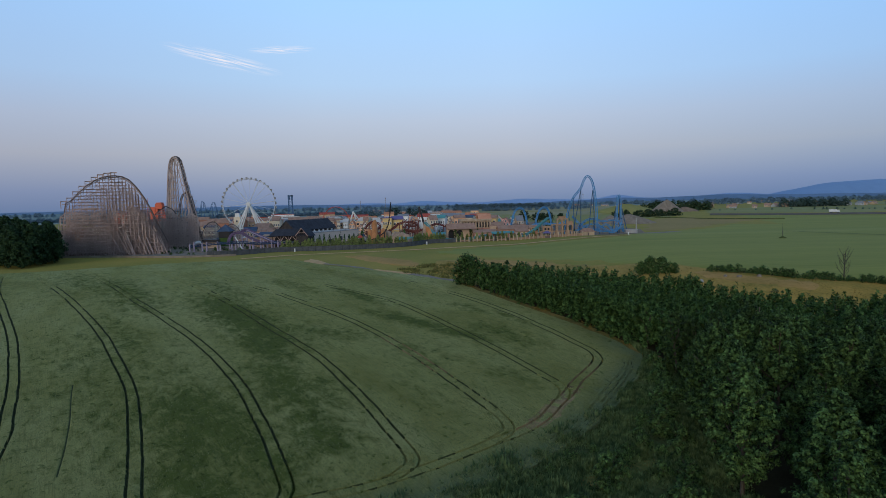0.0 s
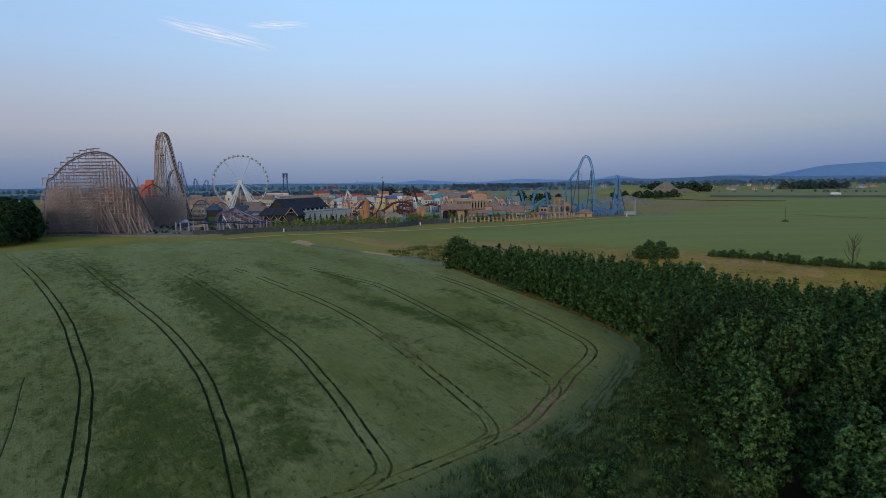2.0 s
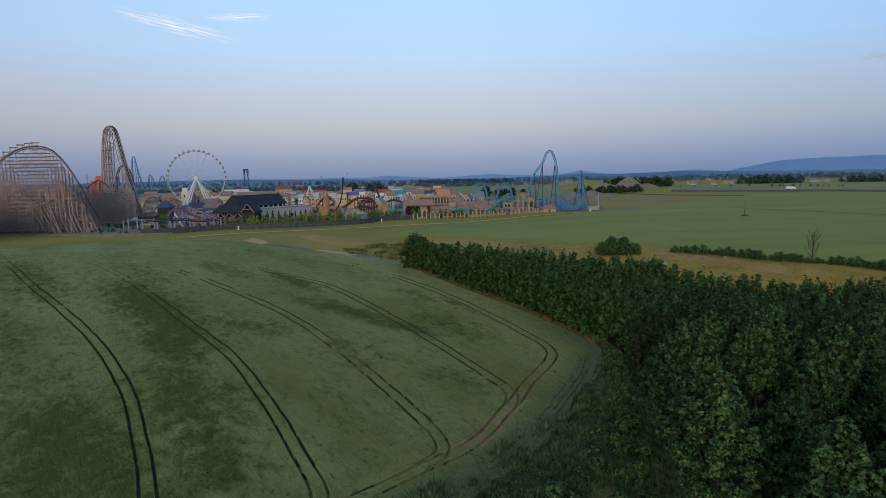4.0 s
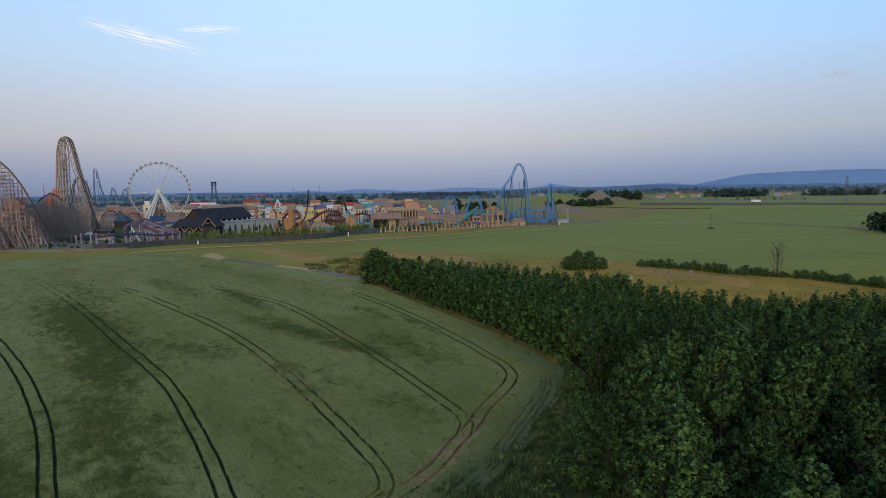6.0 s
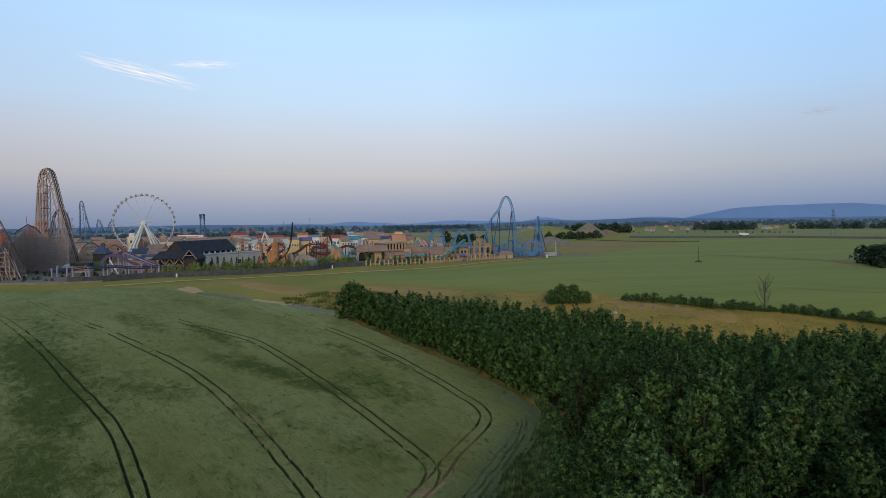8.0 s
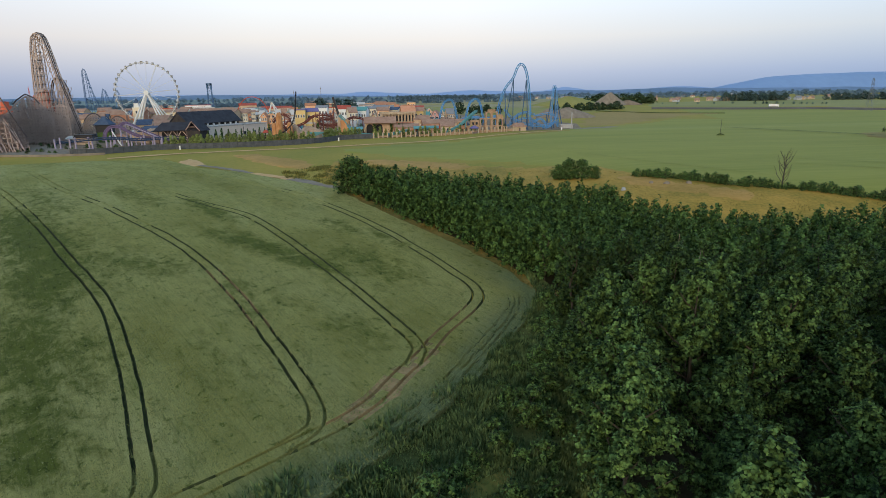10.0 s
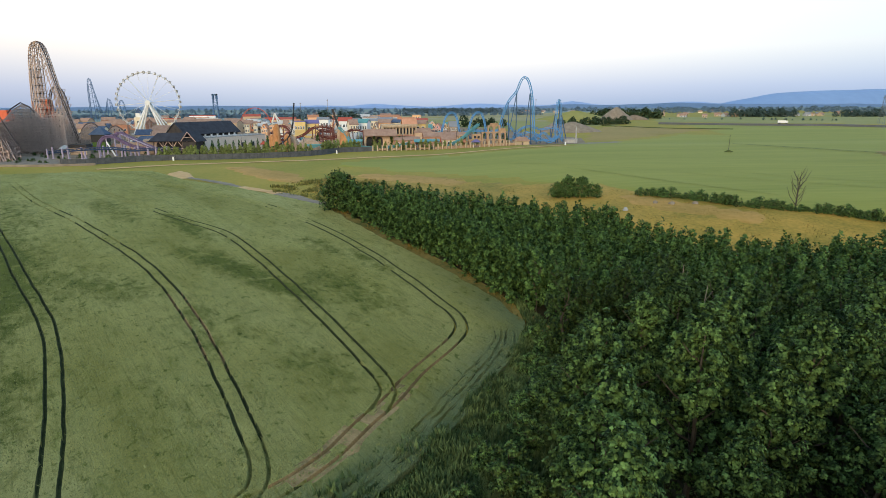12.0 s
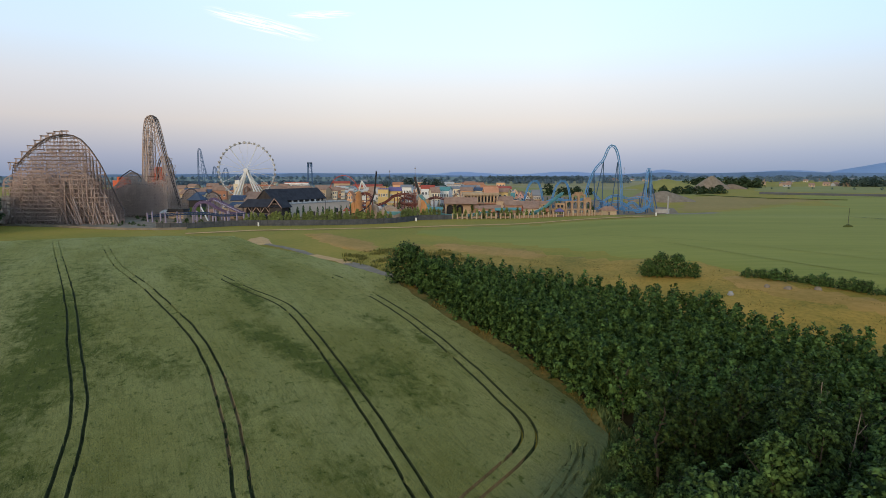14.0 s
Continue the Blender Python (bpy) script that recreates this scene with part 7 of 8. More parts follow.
def town():
    rng = random.Random(11)
    done = []

    def put(x, y, w, d, h, rise, k, r, floors, hip=0.0, front=False):
        if any(abs(x - a) < (w + c) / 2 * 0.75 and abs(y - b) < 7 for a, b, c in done):
            return
        done.append((x, y, w))
        kind = "flat-roofed" if rise == 0 else ROOF_WORD[r] + "-roofed"
        house(x, y, w, d, h, rise, rng.uniform(-18, 18), PALETTE[k], ROOFS[r], f"{WALL_WORD[k]} park building, {kind}", rng.choice((2, 3, 4)), floors, "park buildings", name="park_building", hip=hip, door=False, front=front)

    # the taller houses that stand out of the streets
    for x0, x1, y, top, rise, k, r, floors in ((-43.4, -37, 415, 13.6, 0, 3, 8, 2), (-37.6, -30, 420, 14.8, 2.2, 3, 8, 2), (-36.9, -28.8, 470, 15, 1.6, 1, 4, 2), (-80, -71, 560, 9.5, 0, 0, 6, 2), (-70.5, -61.5, 564, 8.5, 0, 8, 6, 2),
                                               (-57.5, -48.5, 560, 14.6, 2.0, 2, 2, 2), (24.9, 32.4, 430, 15.6, 3.4, 5, 2, 3), (-4.9, 1.9, 430, 14.8, 2.4, 1, 5, 2), (-2.6, 6.2, 500, 13, 1.8, 0, 4, 2), (-10.8, -5.4, 420, 14.8, 3.2, 0, 0, 3),
                                               (-19.9, -10.8, 450, 15.4, 2.4, 1, 3, 2), (8, 16, 440, 14.2, 2.4, 2, 7, 2), (17.5, 23.5, 446, 13.8, 2.0, 0, 1, 2), (34, 41, 440, 13.4, 2.4, 3, 0, 2)):
        put((x0 + x1) / 2, y, x1 - x0, 8, top - rise, rise, k, r, floors)
    # the gaily coloured streets in the middle
    for row, (y, n, x0, x1) in enumerate(((406, 19, -48, 60), (424, 24, -52, 50), (442, 26, -60, 62), (466, 28, -75, 62), (500, 28, -80, 62), (550, 26, -110, 60))):
        for i in range(n):
            w = rng.uniform(2.8, 6.0)
            put(x0 + (x1 - x0) * (i + rng.uniform(0.2, 0.8)) / n, y + rng.uniform(-6, 6), w, rng.uniform(5, 8), rng.uniform(2.4, 5.6) + row * 0.7, rng.choice((0, 1.6, 2.4, 3.2, 4.2)), rng.choice((0, 1, 2, 3, 8, 5, 8, 0, 0, 1, 2)), rng.choice((0, 0, 2, 6, 4, 6, 7, 0, 7, 6, 4, 5, 1)), rng.choice((1, 2)), front=rng.random() < 0.6)
    # large sheds and halls farther off
    for i in range(26):
        x, y = rng.uniform(-230, 40), rng.uniform(600, 780)
        w = rng.uniform(14, 34)
        put(x, y, w, 14, rng.uniform(5, 9), rng.choice((0, 0, 2.5)), rng.choice((0, 1, 7, 8, 1)), rng.choice((2, 3, 4, 6, 4)), 1)
    for i in range(34):
        x, y = rng.uniform(-70, 50), rng.uniform(600, 900)
        put(x, y, rng.uniform(10, 26), 12, rng.uniform(4, 8), rng.choice((0, 0, 2.5)), rng.choice((0, 1, 7, 8, 8, 2)), rng.choice((0, 2, 4, 6, 4)), 1)
    # beside and behind the wheel and the timber coaster
    for i in range(26):
        x, y = rng.uniform(-215, -100), rng.uniform(440, 640)
        if math.hypot(x + 177, y - 527) < 19:
            continue
        put(x, y, rng.uniform(7, 14), 9, rng.uniform(4.5, 8), rng.choice((2.4, 3.4, 3.4)), rng.choice((6, 8, 8, 0)), rng.choice((0, 7, 7, 0, 4, 1)), 1)
    for i in range(46):
        x, y = rng.uniform(-340, -190), rng.uniform(455, 720)
        put(x, y, rng.uniform(8, 15), 9, rng.uniform(4.5, 8), rng.choice((2.4, 3.4, 3.4)), rng.choice((6, 8, 8, 0)), rng.choice((0, 7, 7, 0, 4, 1)), 1)
    for i in range(7):
        x, y = rng.uniform(-138, -116), rng.uniform(376, 440)
        put(x, y, rng.uniform(6, 10), 7, rng.uniform(4, 6.5), rng.choice((2.0, 2.8)), rng.choice((6, 8, 8, 2)), rng.choice((0, 7, 7)), 1)
    for i in range(12):
        x, y = rng.uniform(-160, -60), rng.uniform(560, 640)
        put(x, y, rng.uniform(9, 16), 9, rng.uniform(5, 8), rng.choice((2.4, 3.4)), rng.choice((1, 0, 8)), rng.choice((6, 0, 4, 2)), 1)


town()

def stall(x, y, w, roof, rz):
    """A small street stall under a pitched canopy."""
    t = thing("market_stall", x, y, g0(x, y), f"small street stall under a {roof.name.split('_')[0]} canopy", "stall", "street stalls", rz)
    part("canopy", gable_roof(w, w * 0.8, 3.0, 1.5, 0.3, w * 0.4), roof, t)
    part("counter", Geo().box(-w * 0.42, -w * 0.34, -0.3, w * 0.42, -w * 0.24, 1.1), TIMBER_DARK, t)
    for a in (-0.46, 0.46):
        for b in (-0.36, 0.36):
            part("post", Geo().box(a * w - 0.08, b * w - 0.08, -0.3, a * w + 0.08, b * w + 0.08, 3.1), STEEL_WHITE, t)


def street_lamp(x, y, h):
    t = thing("street_lamp", x, y, g0(x, y), "slim dark street lamp between park buildings", "lamp", "street lamps")
    part("shaft", Geo().tube([(0, 0, -0.3), (0, 0, h)], [0.13, 0.08], 5), STEEL_BLACK, t)
    part("lantern", Geo().box(-0.3, -0.3, h, 0.3, 0.3, h + 0.7), CABIN, t)


def street_clutter():
    r = random.Random(77)
    for i in range(58):
        stall(r.uniform(-56, 66), r.uniform(352, 470), r.uniform(2.8, 4.6), ROOFS[r.choice((2, 3, 5, 6, 4, 8, 1, 6))], r.uniform(-25, 25))
    for i in range(16):
        stall(r.uniform(-150, -104), r.uniform(345, 440), r.uniform(2.8, 4.4), ROOFS[r.choice((0, 6, 4, 0, 1))], r.uniform(-25, 25))
    for i in range(44):
        street_lamp(r.uniform(-130, 100), r.uniform(350, 520), r.uniform(6, 10))


street_clutter()

# a white church-like spire beside the wheel, a red arch ride and its A-frame
t = thing("spire_house", -200, 560, g0(-200, 560), "pale tower house with a small dark spire", "building")
part("tower", Geo().box(-3, -3, -0.4, 3, 3, 13), PALETTE[0], t)
part("cap", Geo().box(-2, -2, 13, 2, 2, 16.5), PALETTE[1], t)
part("spire", Geo().plate([(-2.2, -2.2, 16.5), (2.2, -2.2, 16.5), (0, 0, 21)], 0.3).plate([(2.2, -2.2, 16.5), (2.2, 2.2, 16.5), (0, 0, 21)], 0.3).plate([(-2.2, 2.2, 16.5), (-2.2, -2.2, 16.5), (0, 0, 21)], 0.3)
     .plate([(2.2, 2.2, 16.5), (-2.2, 2.2, 16.5), (0, 0, 21)], 0.3), ROOF_BLUE, t)
window(t, 0, -3.03, 8, 1.4, 2, WHITE)
t = thing("arch_ride", -112, 600, g0(-112, 600), "thin red steel arch over a fairground ride", "ride")
part("arch", Geo().tube([(15 * math.cos(a), 0, 20 * math.sin(a)) for a in np.linspace(0, math.pi, 25)], 0.36, 6), STEEL_RED, t)
part("base", Geo().box(-16, -3, -0.3, 16, 3, 1.2), CONCRETE, t)
part("swing_arm", Geo().tube([(-8, 0.8, 6), (6, 0.8, 10)], 0.6, 6), STEEL_TEAL, t)
t = thing("a_frame_ride", -93, 595, g0(-93, 595), "white A-frame swing ride", "ride")
for a in (-5, 5):
    part("leg", Geo().tube([(a, 0, -0.3), (0, 0, 15)], 0.7, 6), STEEL_WHITE, t)
part("arm", Geo().tube([(0, -0.9, 15), (6, -0.9, 6)], 0.5, 6), STEEL_WHITE, t)
for x, y, h in ((-150, 1500, 36), (-215, 1500, 28), (460, 1900, 40)):
    t = thing("radio_mast", x, y, g0(x, y), "thin lattice radio mast on the horizon", "mast", "masts")
    part("mast", Geo().tube([(0, 0, -0.5), (0, 0, h)], [0.5, 0.3], 5), GRAVEL, t)
    part("aerial", Geo().box(-1.5, -1.5, h * 0.86, 1.5, 1.5, h * 0.9), GRAVEL, t)


# ---- fences, walls, kerbs ----
def fence_run(pts, step, h, label):
    p = spline(pts, step)
    x, y = p[0]
    f = thing("fence", x, y, 0, label, "fence")
    for a, b in zip(p[:-1], p[1:]):
        za, zb = g0(*a), g0(*b)
        A, B = Vector((a[0] - x, a[1] - y, za)), Vector((b[0] - x, b[1] - y, zb))
        up = Vector((0, 0, 1))
        part("panel", Geo().beam(A + up * (h / 2 - 0.05), B + up * (h / 2 - 0.05), 0.06, h), FENCE, f)
        part("post", Geo().beam(A - up * 0.4, A + up * (h + 0.15), 0.14), STEEL_BLACK, f)


fence_run([(-120, 290), (-112, 287.5), (-103, 292), (-94, 300), (-84.5, 305), (-65, 306.5), (-41, 312), (-24, 320), (-14.5, 331), (-9.5, 341), (7, 347.5)], 3.2, 2.6, "dark mesh-covered construction fence along the park")


def pillar_wall():
    w = thing("boundary_wall", 7.6, 348, 0, "low sandstone boundary wall with square piers", "wall")
    p = spline([(0, 0), (40, 6.5), (76, 14), (80, 15)], 2.4)
    for k, (a, b) in enumerate(p):
        z = g0(a + 7.6, b + 348)
        m = STONE
        part("pier", Geo().box(a - 0.32, b - 0.35, z - 0.3, a + 0.32, b + 0.35, z + 2.7).box(a - 0.45, b - 0.48, z + 2.7, a + 0.45, b + 0.48, z + 2.95), m, w)
        if k + 1 < len(p) and (k > 12 or k % 3):
            c, d = p[k + 1]
            part("wall_panel", Geo().beam((a + 0.55, b + 0.15, z + 0.9), (c - 0.55, d + 0.15, z + 0.9), 0.3, 1.5 if k > 12 else 0.9), RUIN, w)


pillar_wall()


def kerb_run(name, pts, h, w, mat, label):
    p = spline(pts, 4)
    g = Geo()
    for a, b in zip(p[:-1], p[1:]):
        g.beam((a[0], a[1], g0(*a) + h / 2 - 0.2), (b[0], b[1], g0(*b) + h / 2 - 0.2), w, h + 0.4)
    tagged(new(name, g.mesh(name, mat)), label, "kerb", kind="structure")


kerb_run("field_bank", [(231, 628), (246, 598), (266, 566), (290, 550), (318, 537)], 0.8, 2.2, VERGE, "dark weedy bank along the brown field")
kerb_run("far_road", [(304, 655), (330, 634), (370, 609.5), (405, 597), (442, 583), (477, 543), (560, 480), (700, 380)], 2.0, 9.0, ROAD_GREY, "grey road on a low bank across the plain")
kerb_run("concrete_kerb", [(-240, 306), (-205, 298), (-170, 293), (-138, 284), (-118, 283), (-104, 286)], 0.9, 0.8, GRAVEL, "long pale concrete retaining kerb")
sheet("park_ground", [(-240, 308), (-170, 295), (-136, 286), (-110, 287), (-84, 308), (-41, 315), (-23, 323), (-8, 346), (8, 350), (84, 364), (100, 372), (128, 384), (140, 400), (150, 440), (110, 560), (60, 800), (-420, 820), (-430, 500), (-300, 400)],
      0.12, 14, EARTH, "paved and bare ground of the park", "ground")
sheet("gravel_slope", [(-166, 300), (-140, 289), (-122, 290), (-128, 305), (-150, 330), (-166, 332)], 0.25, 4, GRAVEL, "grey stony bank below the timber coaster", "bank")
sheet("gravel_lane", [(128, 388), (136, 384), (150, 389), (166, 400), (162, 406), (148, 400), (132, 396)], 0.16, 6, GRAVEL, "grey gravel service lane", "road")
b = thing("service_shed", 130, 400, g0(130, 400), "low pale concrete service shed", "building")
part("wall", Geo().box(-4, -2, -0.4, 4, 2, 2.2), CONCRETE, b)
part("roof", Geo().box(-4.3, -2.3, 2.2, 4.3, 2.3, 2.5), CONCRETE, b)
part("door", Geo().box(1, -2.08, 0, 3, -2, 2.1), CONCRETE, b)
b = thing("concrete_pole", 131.2, 392, g0(131.2, 392), "plain pale concrete pole", "pole")
part("shaft", Geo().tube([(0, 0, -0.4), (0, 0, 10.2)], [0.5, 0.36], 8), CONCRETE, b)
part("footing", Geo().box(-0.8, -0.8, -0.3, 0.8, 0.8, 0.3), CONCRETE, b)
for x, y in ((-79, 303), (-10, 334), (113, 352)):
    b = thing("marker_post", x, y, g0(x, y), "short white marker post in the grass", "post", "marker posts")
    part("shaft", Geo().box(-0.3, -0.2, -0.2, 0.3, 0.2, 1.7), WHITE, b)
    part("cap", Geo().box(-0.36, -0.26, 1.7, 0.36, 0.26, 1.85), CONCRETE, b)


def heap(x, y, w, d, h, mat, label, seed):
    n, m, g, vs = 28, 9, Geo(), []
    for j in range(m + 1):
        t = j / m
        for i in range(n):
            a = i * math.tau / n
            k = 1 + 0.16 * noise.noise((math.cos(a) * 1.3 + seed, math.sin(a) * 1.3, t))
            vs.append((w / 2 * (1 - t * 0.93) * math.cos(a) * k, d / 2 * (1 - t * 0.93) * math.sin(a) * k, h * t ** 0.9 + 0.25 * noise.noise((i * 0.9, j * 0.9, seed)) - (0.4 if j == 0 else 0)))
    g.add(vs, [(j * n + i, j * n + (i + 1) % n, (j + 1) * n + (i + 1) % n, (j + 1) * n + i) for j in range(m) for i in range(n)] + [tuple(m * n + i for i in range(n))])
    ob = new("spoil_mound", g.mesh("spoil_mound", mat, True))
    ob.matrix_basis = pose(x, y, g0(x, y))
    tagged(ob, label, "heap", "gravel heaps")


heap(167, 520, 52, 26, 8.4, GRAVEL, "broad grey gravel heap with a flat crest", 1)
heap(152, 524, 30, 22, 7.6, GRAVEL, "broad grey gravel heap with a flat crest", 2)
heap(307, 792, 46, 30, 16.5, GRAVEL, "tall grey gravel heap with a pointed top", 3)
heap(335, 800, 40, 24, 6.5, EARTH, "low brown spoil heap", 4)
heap(260, 820, 110, 60, 12, PALE_GREEN, "low grassy spoil bank", 5)

# lone pole on a small mound, pylon, dead tree, white stone
b = thing("lone_pole", 165.2, 280.5, g0(165.2, 280.5) + 0.2, "thin lone post on a small weedy mound", "pole")
part("shaft", Geo().tube([(0, 0, -0.3), (0.1, 0, 7.2)], [0.14, 0.08], 6), BARK, b)
part("mound", Geo().tube([(-1.6, 0, 0), (0, 0, 0.25), (1.9, 0, 0)], [0.3, 0.75, 0.25], 8), VERGE, b)


def lorry(x, y, z, rz):
    v = thing("lorry", x, y, z, "white box lorry standing on the far road", "lorry", rz=rz)
    part("cargo_box", Geo().box(-4.6, -1.2, 0.9, 2.2, 1.2, 3.4), WHITE, v)
    cab = part("cab", Geo().box(2.4, -1.15, 0.7, 4.4, 1.15, 2.9), WHITE, v)
    part("windscreen", Geo().box(4.4, -1.0, 1.8, 4.45, 1.0, 2.7), GLASS_DARK, cab)
    part("chassis", Geo().box(-4.5, -1.0, 0.5, 4.3, 1.0, 0.9), STEEL_BLACK, v)
    for a in (-3.4, -2.2, 3.2):
        for b in (-1.05, 1.05):
            part("wheel", Geo().tube([(a, b - 0.15, 0.5), (a, b + 0.15, 0.5)], 0.5, 10), STEEL_BLACK, v)


lorry(405, 597.5, g0(405, 597.5) + 1.98, -22)


def pylon():
    x, y = 448, 527
    p = thing("power_pylon", x, y, g0(x, y), "tall grey lattice power pylon", "pylon", rz=30)
    H = 29
    for a, c in ((-1, -1), (1, -1), (1, 1), (-1, 1)):
        part("leg", Geo().beam((a * 2.4, c * 2.4, -0.4), (a * 0.4, c * 0.4, H), 0.14), HAZE_STEEL, p)
    g = Geo()
    for k in range(8):
        r0, r1 = 2.4 - k * 0.25, 2.15 - k * 0.25
        for (a, c), (a2, c2) in zip(((-1, -1), (1, -1), (1, 1), (-1, 1)), ((1, -1), (1, 1), (-1, 1), (-1, -1))):
            g.beam((a * r0, c * r0, k * H / 8), (a2 * r1, c2 * r1, (k + 1) * H / 8), 0.08)
    part("bracing", g, HAZE_STEEL, p)
    for z in (19, 23, 27):
        part("cross_arm", Geo().beam((-4, 0, z), (4, 0, z), 0.3).beam((-4, 0, z), (0, 0, z + 1.4), 0.12).beam((4, 0, z), (0, 0, z + 1.4), 0.12), HAZE_STEEL, p)


pylon()


def dead_tree():
    rng = random.Random(5)
    x, y = 106.5, 152.6
    t = thing("bare_tree", x, y, g0(x, y), "leafless thin grey tree in the hedgerow", "tree")
    t.scale = (1.15, 1.15, 1.18)
    part("trunk", Geo().tube([(0, 0, -0.3), (0.1, 0, 3), (0.3, 0, 7.0)], [0.16, 0.11, 0.03], 5), BARK, t)
    for k in range(16):
        a, z = k * 2.4, 0.5 + k * 0.34
        l = rng.uniform(1.6, 3.0)
        p0 = Vector((0, 0, z))
        p1 = p0 + Vector((math.cos(a) * l * 0.4, math.sin(a) * l * 0.4, l * 0.55))
        p2 = p0 + Vector((math.cos(a + 0.2) * l * 0.62, math.sin(a + 0.2) * l * 0.62, l * 1.15))
        g = Geo().tube([p0, p1, p2], [0.07, 0.045, 0.015], 4)
        for q in range(3):
            e = p1 + Vector((rng.uniform(-1, 1), rng.uniform(-1, 1), rng.uniform(0.5, 1.3))) * 0.7
            g.tube([p1 + (p2 - p1) * q * 0.3, e], [0.03, 0.01], 3)
        part("branch", g, BARK, t)


dead_tree()
ob = rock("pale_boulder", 71.6, 159.3, 1.1, 1.0, 0.8, CONCRETE, "whitish boulder in the dry grass", 3.3)
for x, y, w in ((83, 161, 1.5), (88, 160, 1.3), (80, 163, 1.0)):
    rock("field_stone", x, y, w, 1.2, 0.7, GRAVEL, "flat grey field stone pile", x)

# ---- planting in the park ----
SLIM = [tree_kind(LEAF_HEDGE, 110 + i, 4.6, 1.15, 26, 20, 0.24, base=0.04, lump_r=0.45, pointed=1.6) for i in range(3)]
CYPRESS = [tree_kind(LEAF_YOUNG, 120 + i, 6.5, 0.75, 26, 18, 0.22, base=0.03, lump_r=0.55, pointed=2.2) for i in range(2)]
rng = random.Random(21)
for x, y in spline([(-87, 309), (-65, 311), (-45, 316), (-30, 321), (-22, 325)], 1.9):
    plant(SLIM[rng.randrange(3)], x + rng.uniform(-0.5, 0.5), y + rng.uniform(-0.8, 1.5), rng.uniform(1.05, 1.6), rng.uniform(0, 360), "fresh green young screening tree behind the fence", "tree", "screening trees", "young_tree")
for x, y in spline([(-17, 331), (-12, 339), (-6, 345), (0, 350)], 2.2):
    plant(SLIM[rng.randrange(3)], x + rng.uniform(-0.5, 0.5), y + 3, rng.uniform(1.0, 1.5), rng.uniform(0, 360), "fresh green young screening tree behind the fence", "tree", "screening trees", "young_tree")
for x, y in spline([(8, 351), (30, 354), (50, 358), (66, 362)], 2.9):
    plant(SLIM[rng.randrange(3)], x + rng.uniform(-0.7, 0.7), y + 1.5, rng.uniform(0.7, 1.35), rng.uniform(0, 360), "young tree planted behind the stone wall", "tree", "wall trees", "young_tree")
for x, y in spline([(-80, 347), (-68, 368), (-57, 388)], 4.4):
    plant(CYPRESS[rng.randrange(2)], x + 2 + rng.uniform(-0.4, 0.4), y - 3, rng.uniform(0.8, 1.15), rng.uniform(0, 360), "slim dark cypress before a beige wall", "tree", "cypresses", "cypress")
for k in range(34):
    x, y = rng.uniform(-160, -92), rng.uniform(296, 350)
    plant(SHRUB[k % 3], x, y, rng.uniform(0.35, 0.8), rng.uniform(0, 360), "rounded green park shrub", "shrub", "park shrubs", "park_shrub")
for k in range(84):
    x, y = rng.uniform(-60, 96), rng.uniform(368, 500)
    plant(YOUNG[k % 4], x, y, rng.uniform(0.4, 0.95), rng.uniform(0, 360), "leafy park tree between buildings", "tree", "park trees", "park_tree")


# ---- villages on the plain ----
def village(x0, x1, y0, y1, n, seed):
    r = random.Random(seed)
    for i in range(n):
        k = r.choice((0, 8, 8, 8, 7))
        f = r.choice((0, 0, 4, 4))
        house(r.uniform(x0, x1), r.uniform(y0, y1), r.uniform(7, 10), 7, r.uniform(2.6, 3.4), r.uniform(2.4, 3.4), r.uniform(-40, 40), PALETTE[k], ROOFS[f], f"{WALL_WORD[k]} village house, {ROOF_WORD[f]} roof", 2, 1, "village houses", name="village_house", door=False)


village(430, 760, 880, 960, 12, 35)
village(420, 1000, 900, 1100, 26, 31)
village(300, 900, 1300, 1600, 22, 32)
village(-400, 0, 1000, 1300, 14, 33)


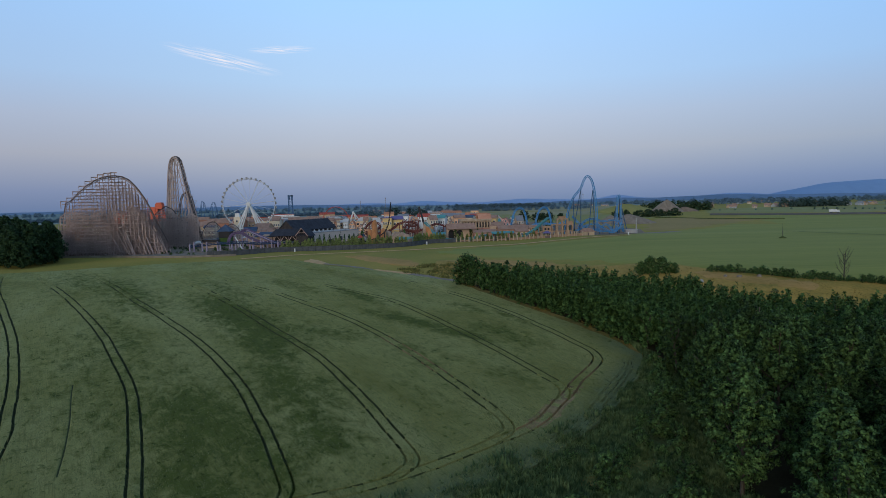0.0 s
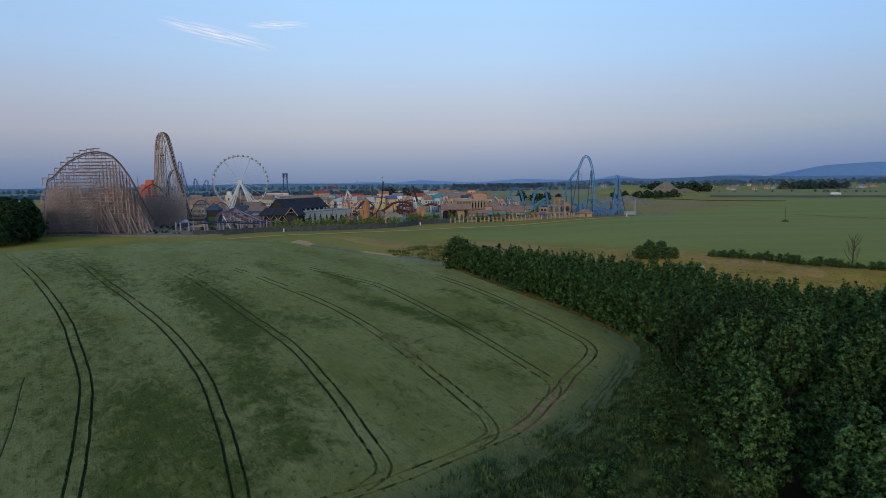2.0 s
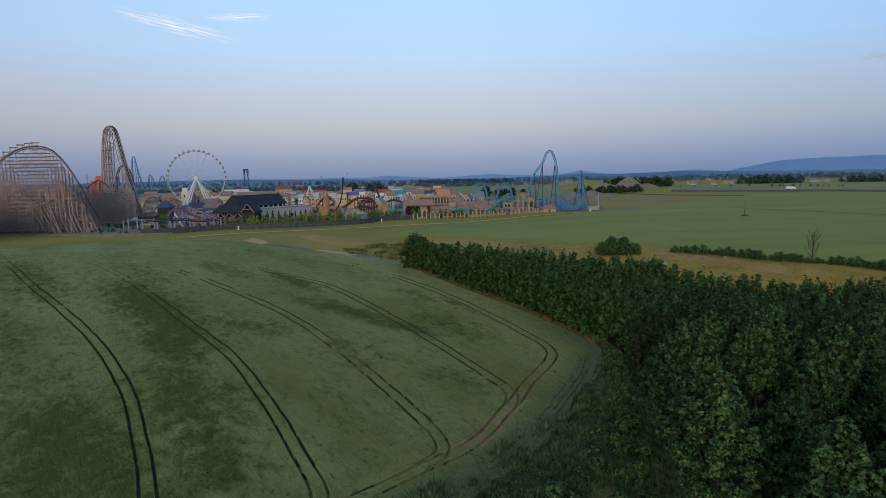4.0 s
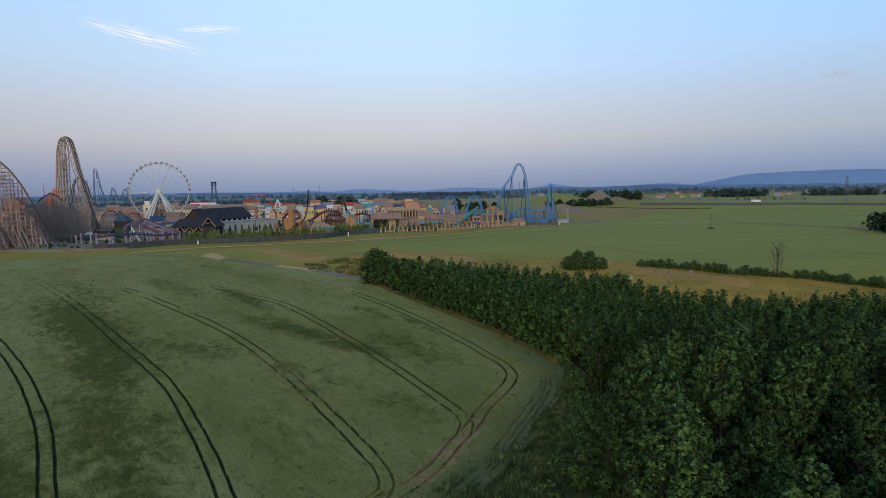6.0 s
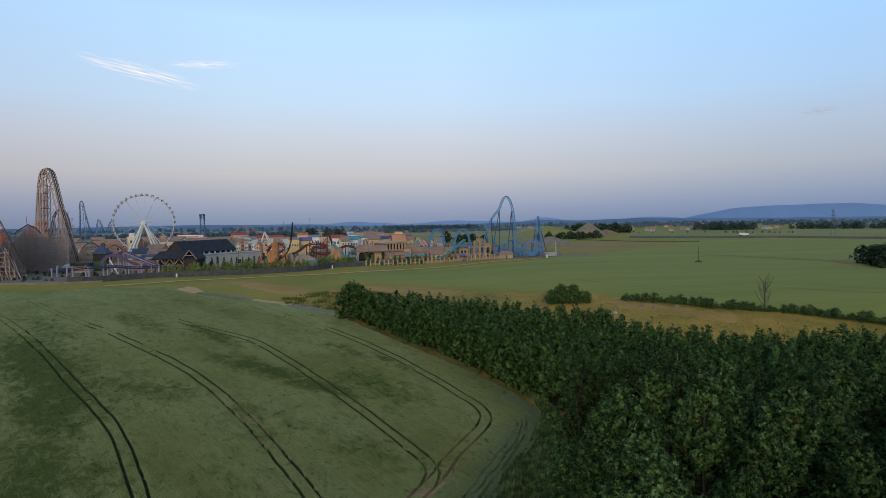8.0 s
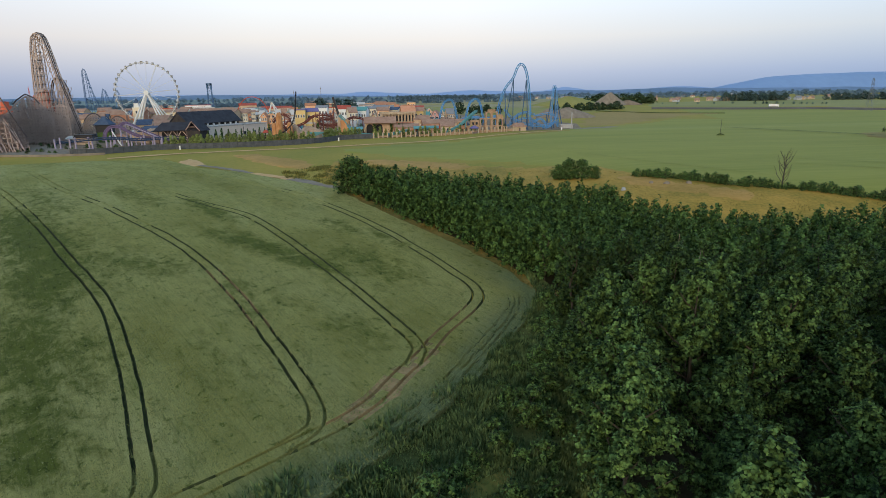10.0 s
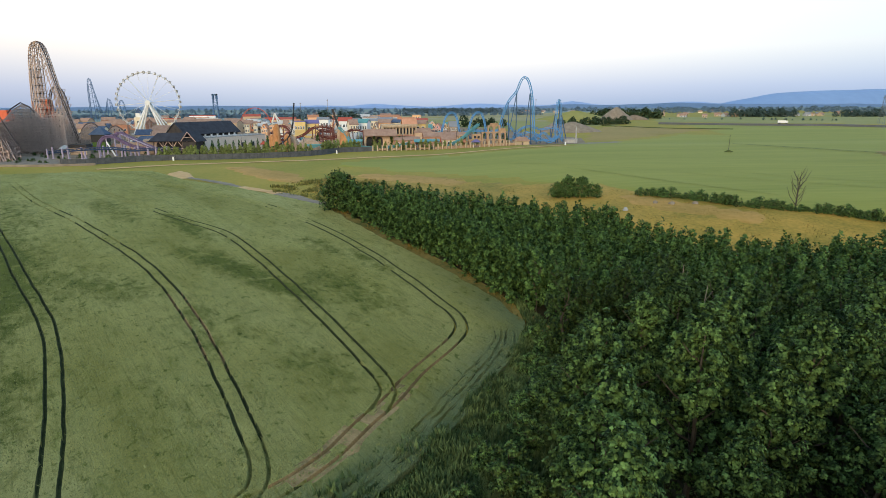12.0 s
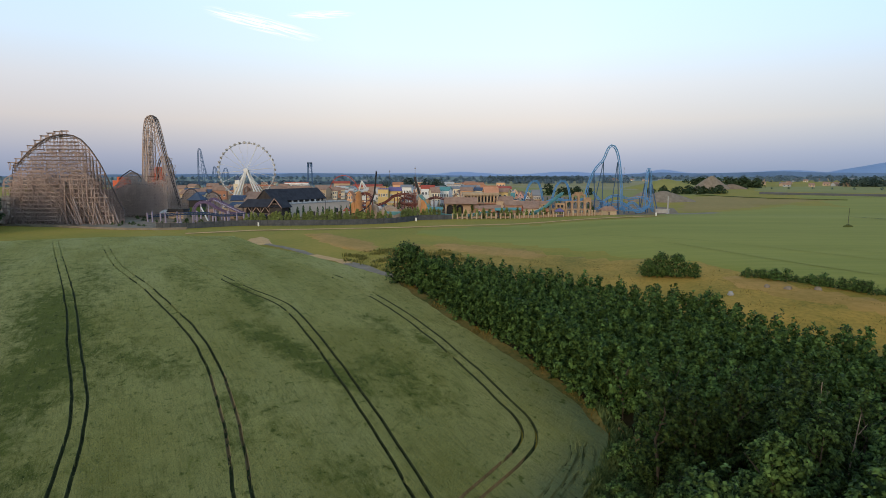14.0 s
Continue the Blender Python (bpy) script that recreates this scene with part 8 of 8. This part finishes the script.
# ---- thin clouds ----
def cloud_material(name, colour, strength):
    m = bpy.data.materials.new(name)
    m.use_nodes = True
    n, l = m.node_tree.nodes, m.node_tree.links
    n.clear()
    co, mp, nz = n.new("ShaderNodeTexCoord"), n.new("ShaderNodeMapping"), n.new("ShaderNodeTexNoise")
    mp.inputs["Scale"].default_value = (1.6, 4.0, 1)
    mp.inputs["Rotation"].default_value = (0, 0, radians(8))
    nz.inputs["Scale"].default_value, nz.inputs["Detail"].default_value = 1.3, 3
    grad = n.new("ShaderNodeTexGradient")
    grad.gradient_type = "SPHERICAL"
    l.new(co.outputs["Object"], mp.inputs["Vector"])
    l.new(co.outputs["Object"], grad.inputs["Vector"])
    l.new(mp.outputs["Vector"], nz.inputs["Vector"])
    ramp = n.new("ShaderNodeValToRGB")
    ramp.color_ramp.elements[0].position, ramp.color_ramp.elements[1].position = 0.42, 0.75
    l.new(nz.outputs["Fac"], ramp.inputs["Fac"])
    mul, mul2 = n.new("ShaderNodeMath"), n.new("ShaderNodeMath")
    mul.operation = mul2.operation = "MULTIPLY"
    l.new(ramp.outputs["Color"], mul.inputs[0])
    l.new(grad.outputs["Fac"], mul.inputs[1])
    l.new(mul.outputs[0], mul2.inputs[0])
    mul2.inputs[1].default_value = 1.9
    mul2.use_clamp = True
    em, tr, mx, out_ = n.new("ShaderNodeEmission"), n.new("ShaderNodeBsdfTransparent"), n.new("ShaderNodeMixShader"), n.new("ShaderNodeOutputMaterial")
    em.inputs["Color"].default_value, em.inputs["Strength"].default_value = (*colour, 1), strength
    l.new(mul2.outputs[0], mx.inputs["Fac"])
    l.new(tr.outputs["BSDF"], mx.inputs[1])
    l.new(em.outputs["Emission"], mx.inputs[2])
    l.new(mx.outputs["Shader"], out_.inputs["Surface"])
    return m


CLOUD = cloud_material("thin_cloud", (1.0, 0.93, 0.96), 1.5)
CLOUD_GREY = cloud_material("thin_grey_cloud", (0.70, 0.74, 0.86), 0.9)


def cloud(direction, w, h, tilt, mat=CLOUD):
    d = Vector(direction).normalized() * 4300
    ob = new("backdrop_cloud", Geo().add([(-1, -1, 0), (1, -1, 0), (1, 1, 0), (-1, 1, 0)], [(0, 1, 2, 3)]).mesh("backdrop_cloud", mat))
    ob.matrix_basis = look(tuple(d), (0, 0, 30), tilt) @ Matrix.Diagonal((w, h, 1, 1))
    ob.visible_shadow = False
    tagged(ob, "thin wisp of cirrus cloud at dusk", "cloud", kind="structure")


cloud((-0.335, 0.91, 0.237), 400, 55, 11)
cloud((-0.25, 0.93, 0.255), 240, 30, -4)
cloud((0.632, 0.759, 0.159), 120, 30, 0, CLOUD_GREY)
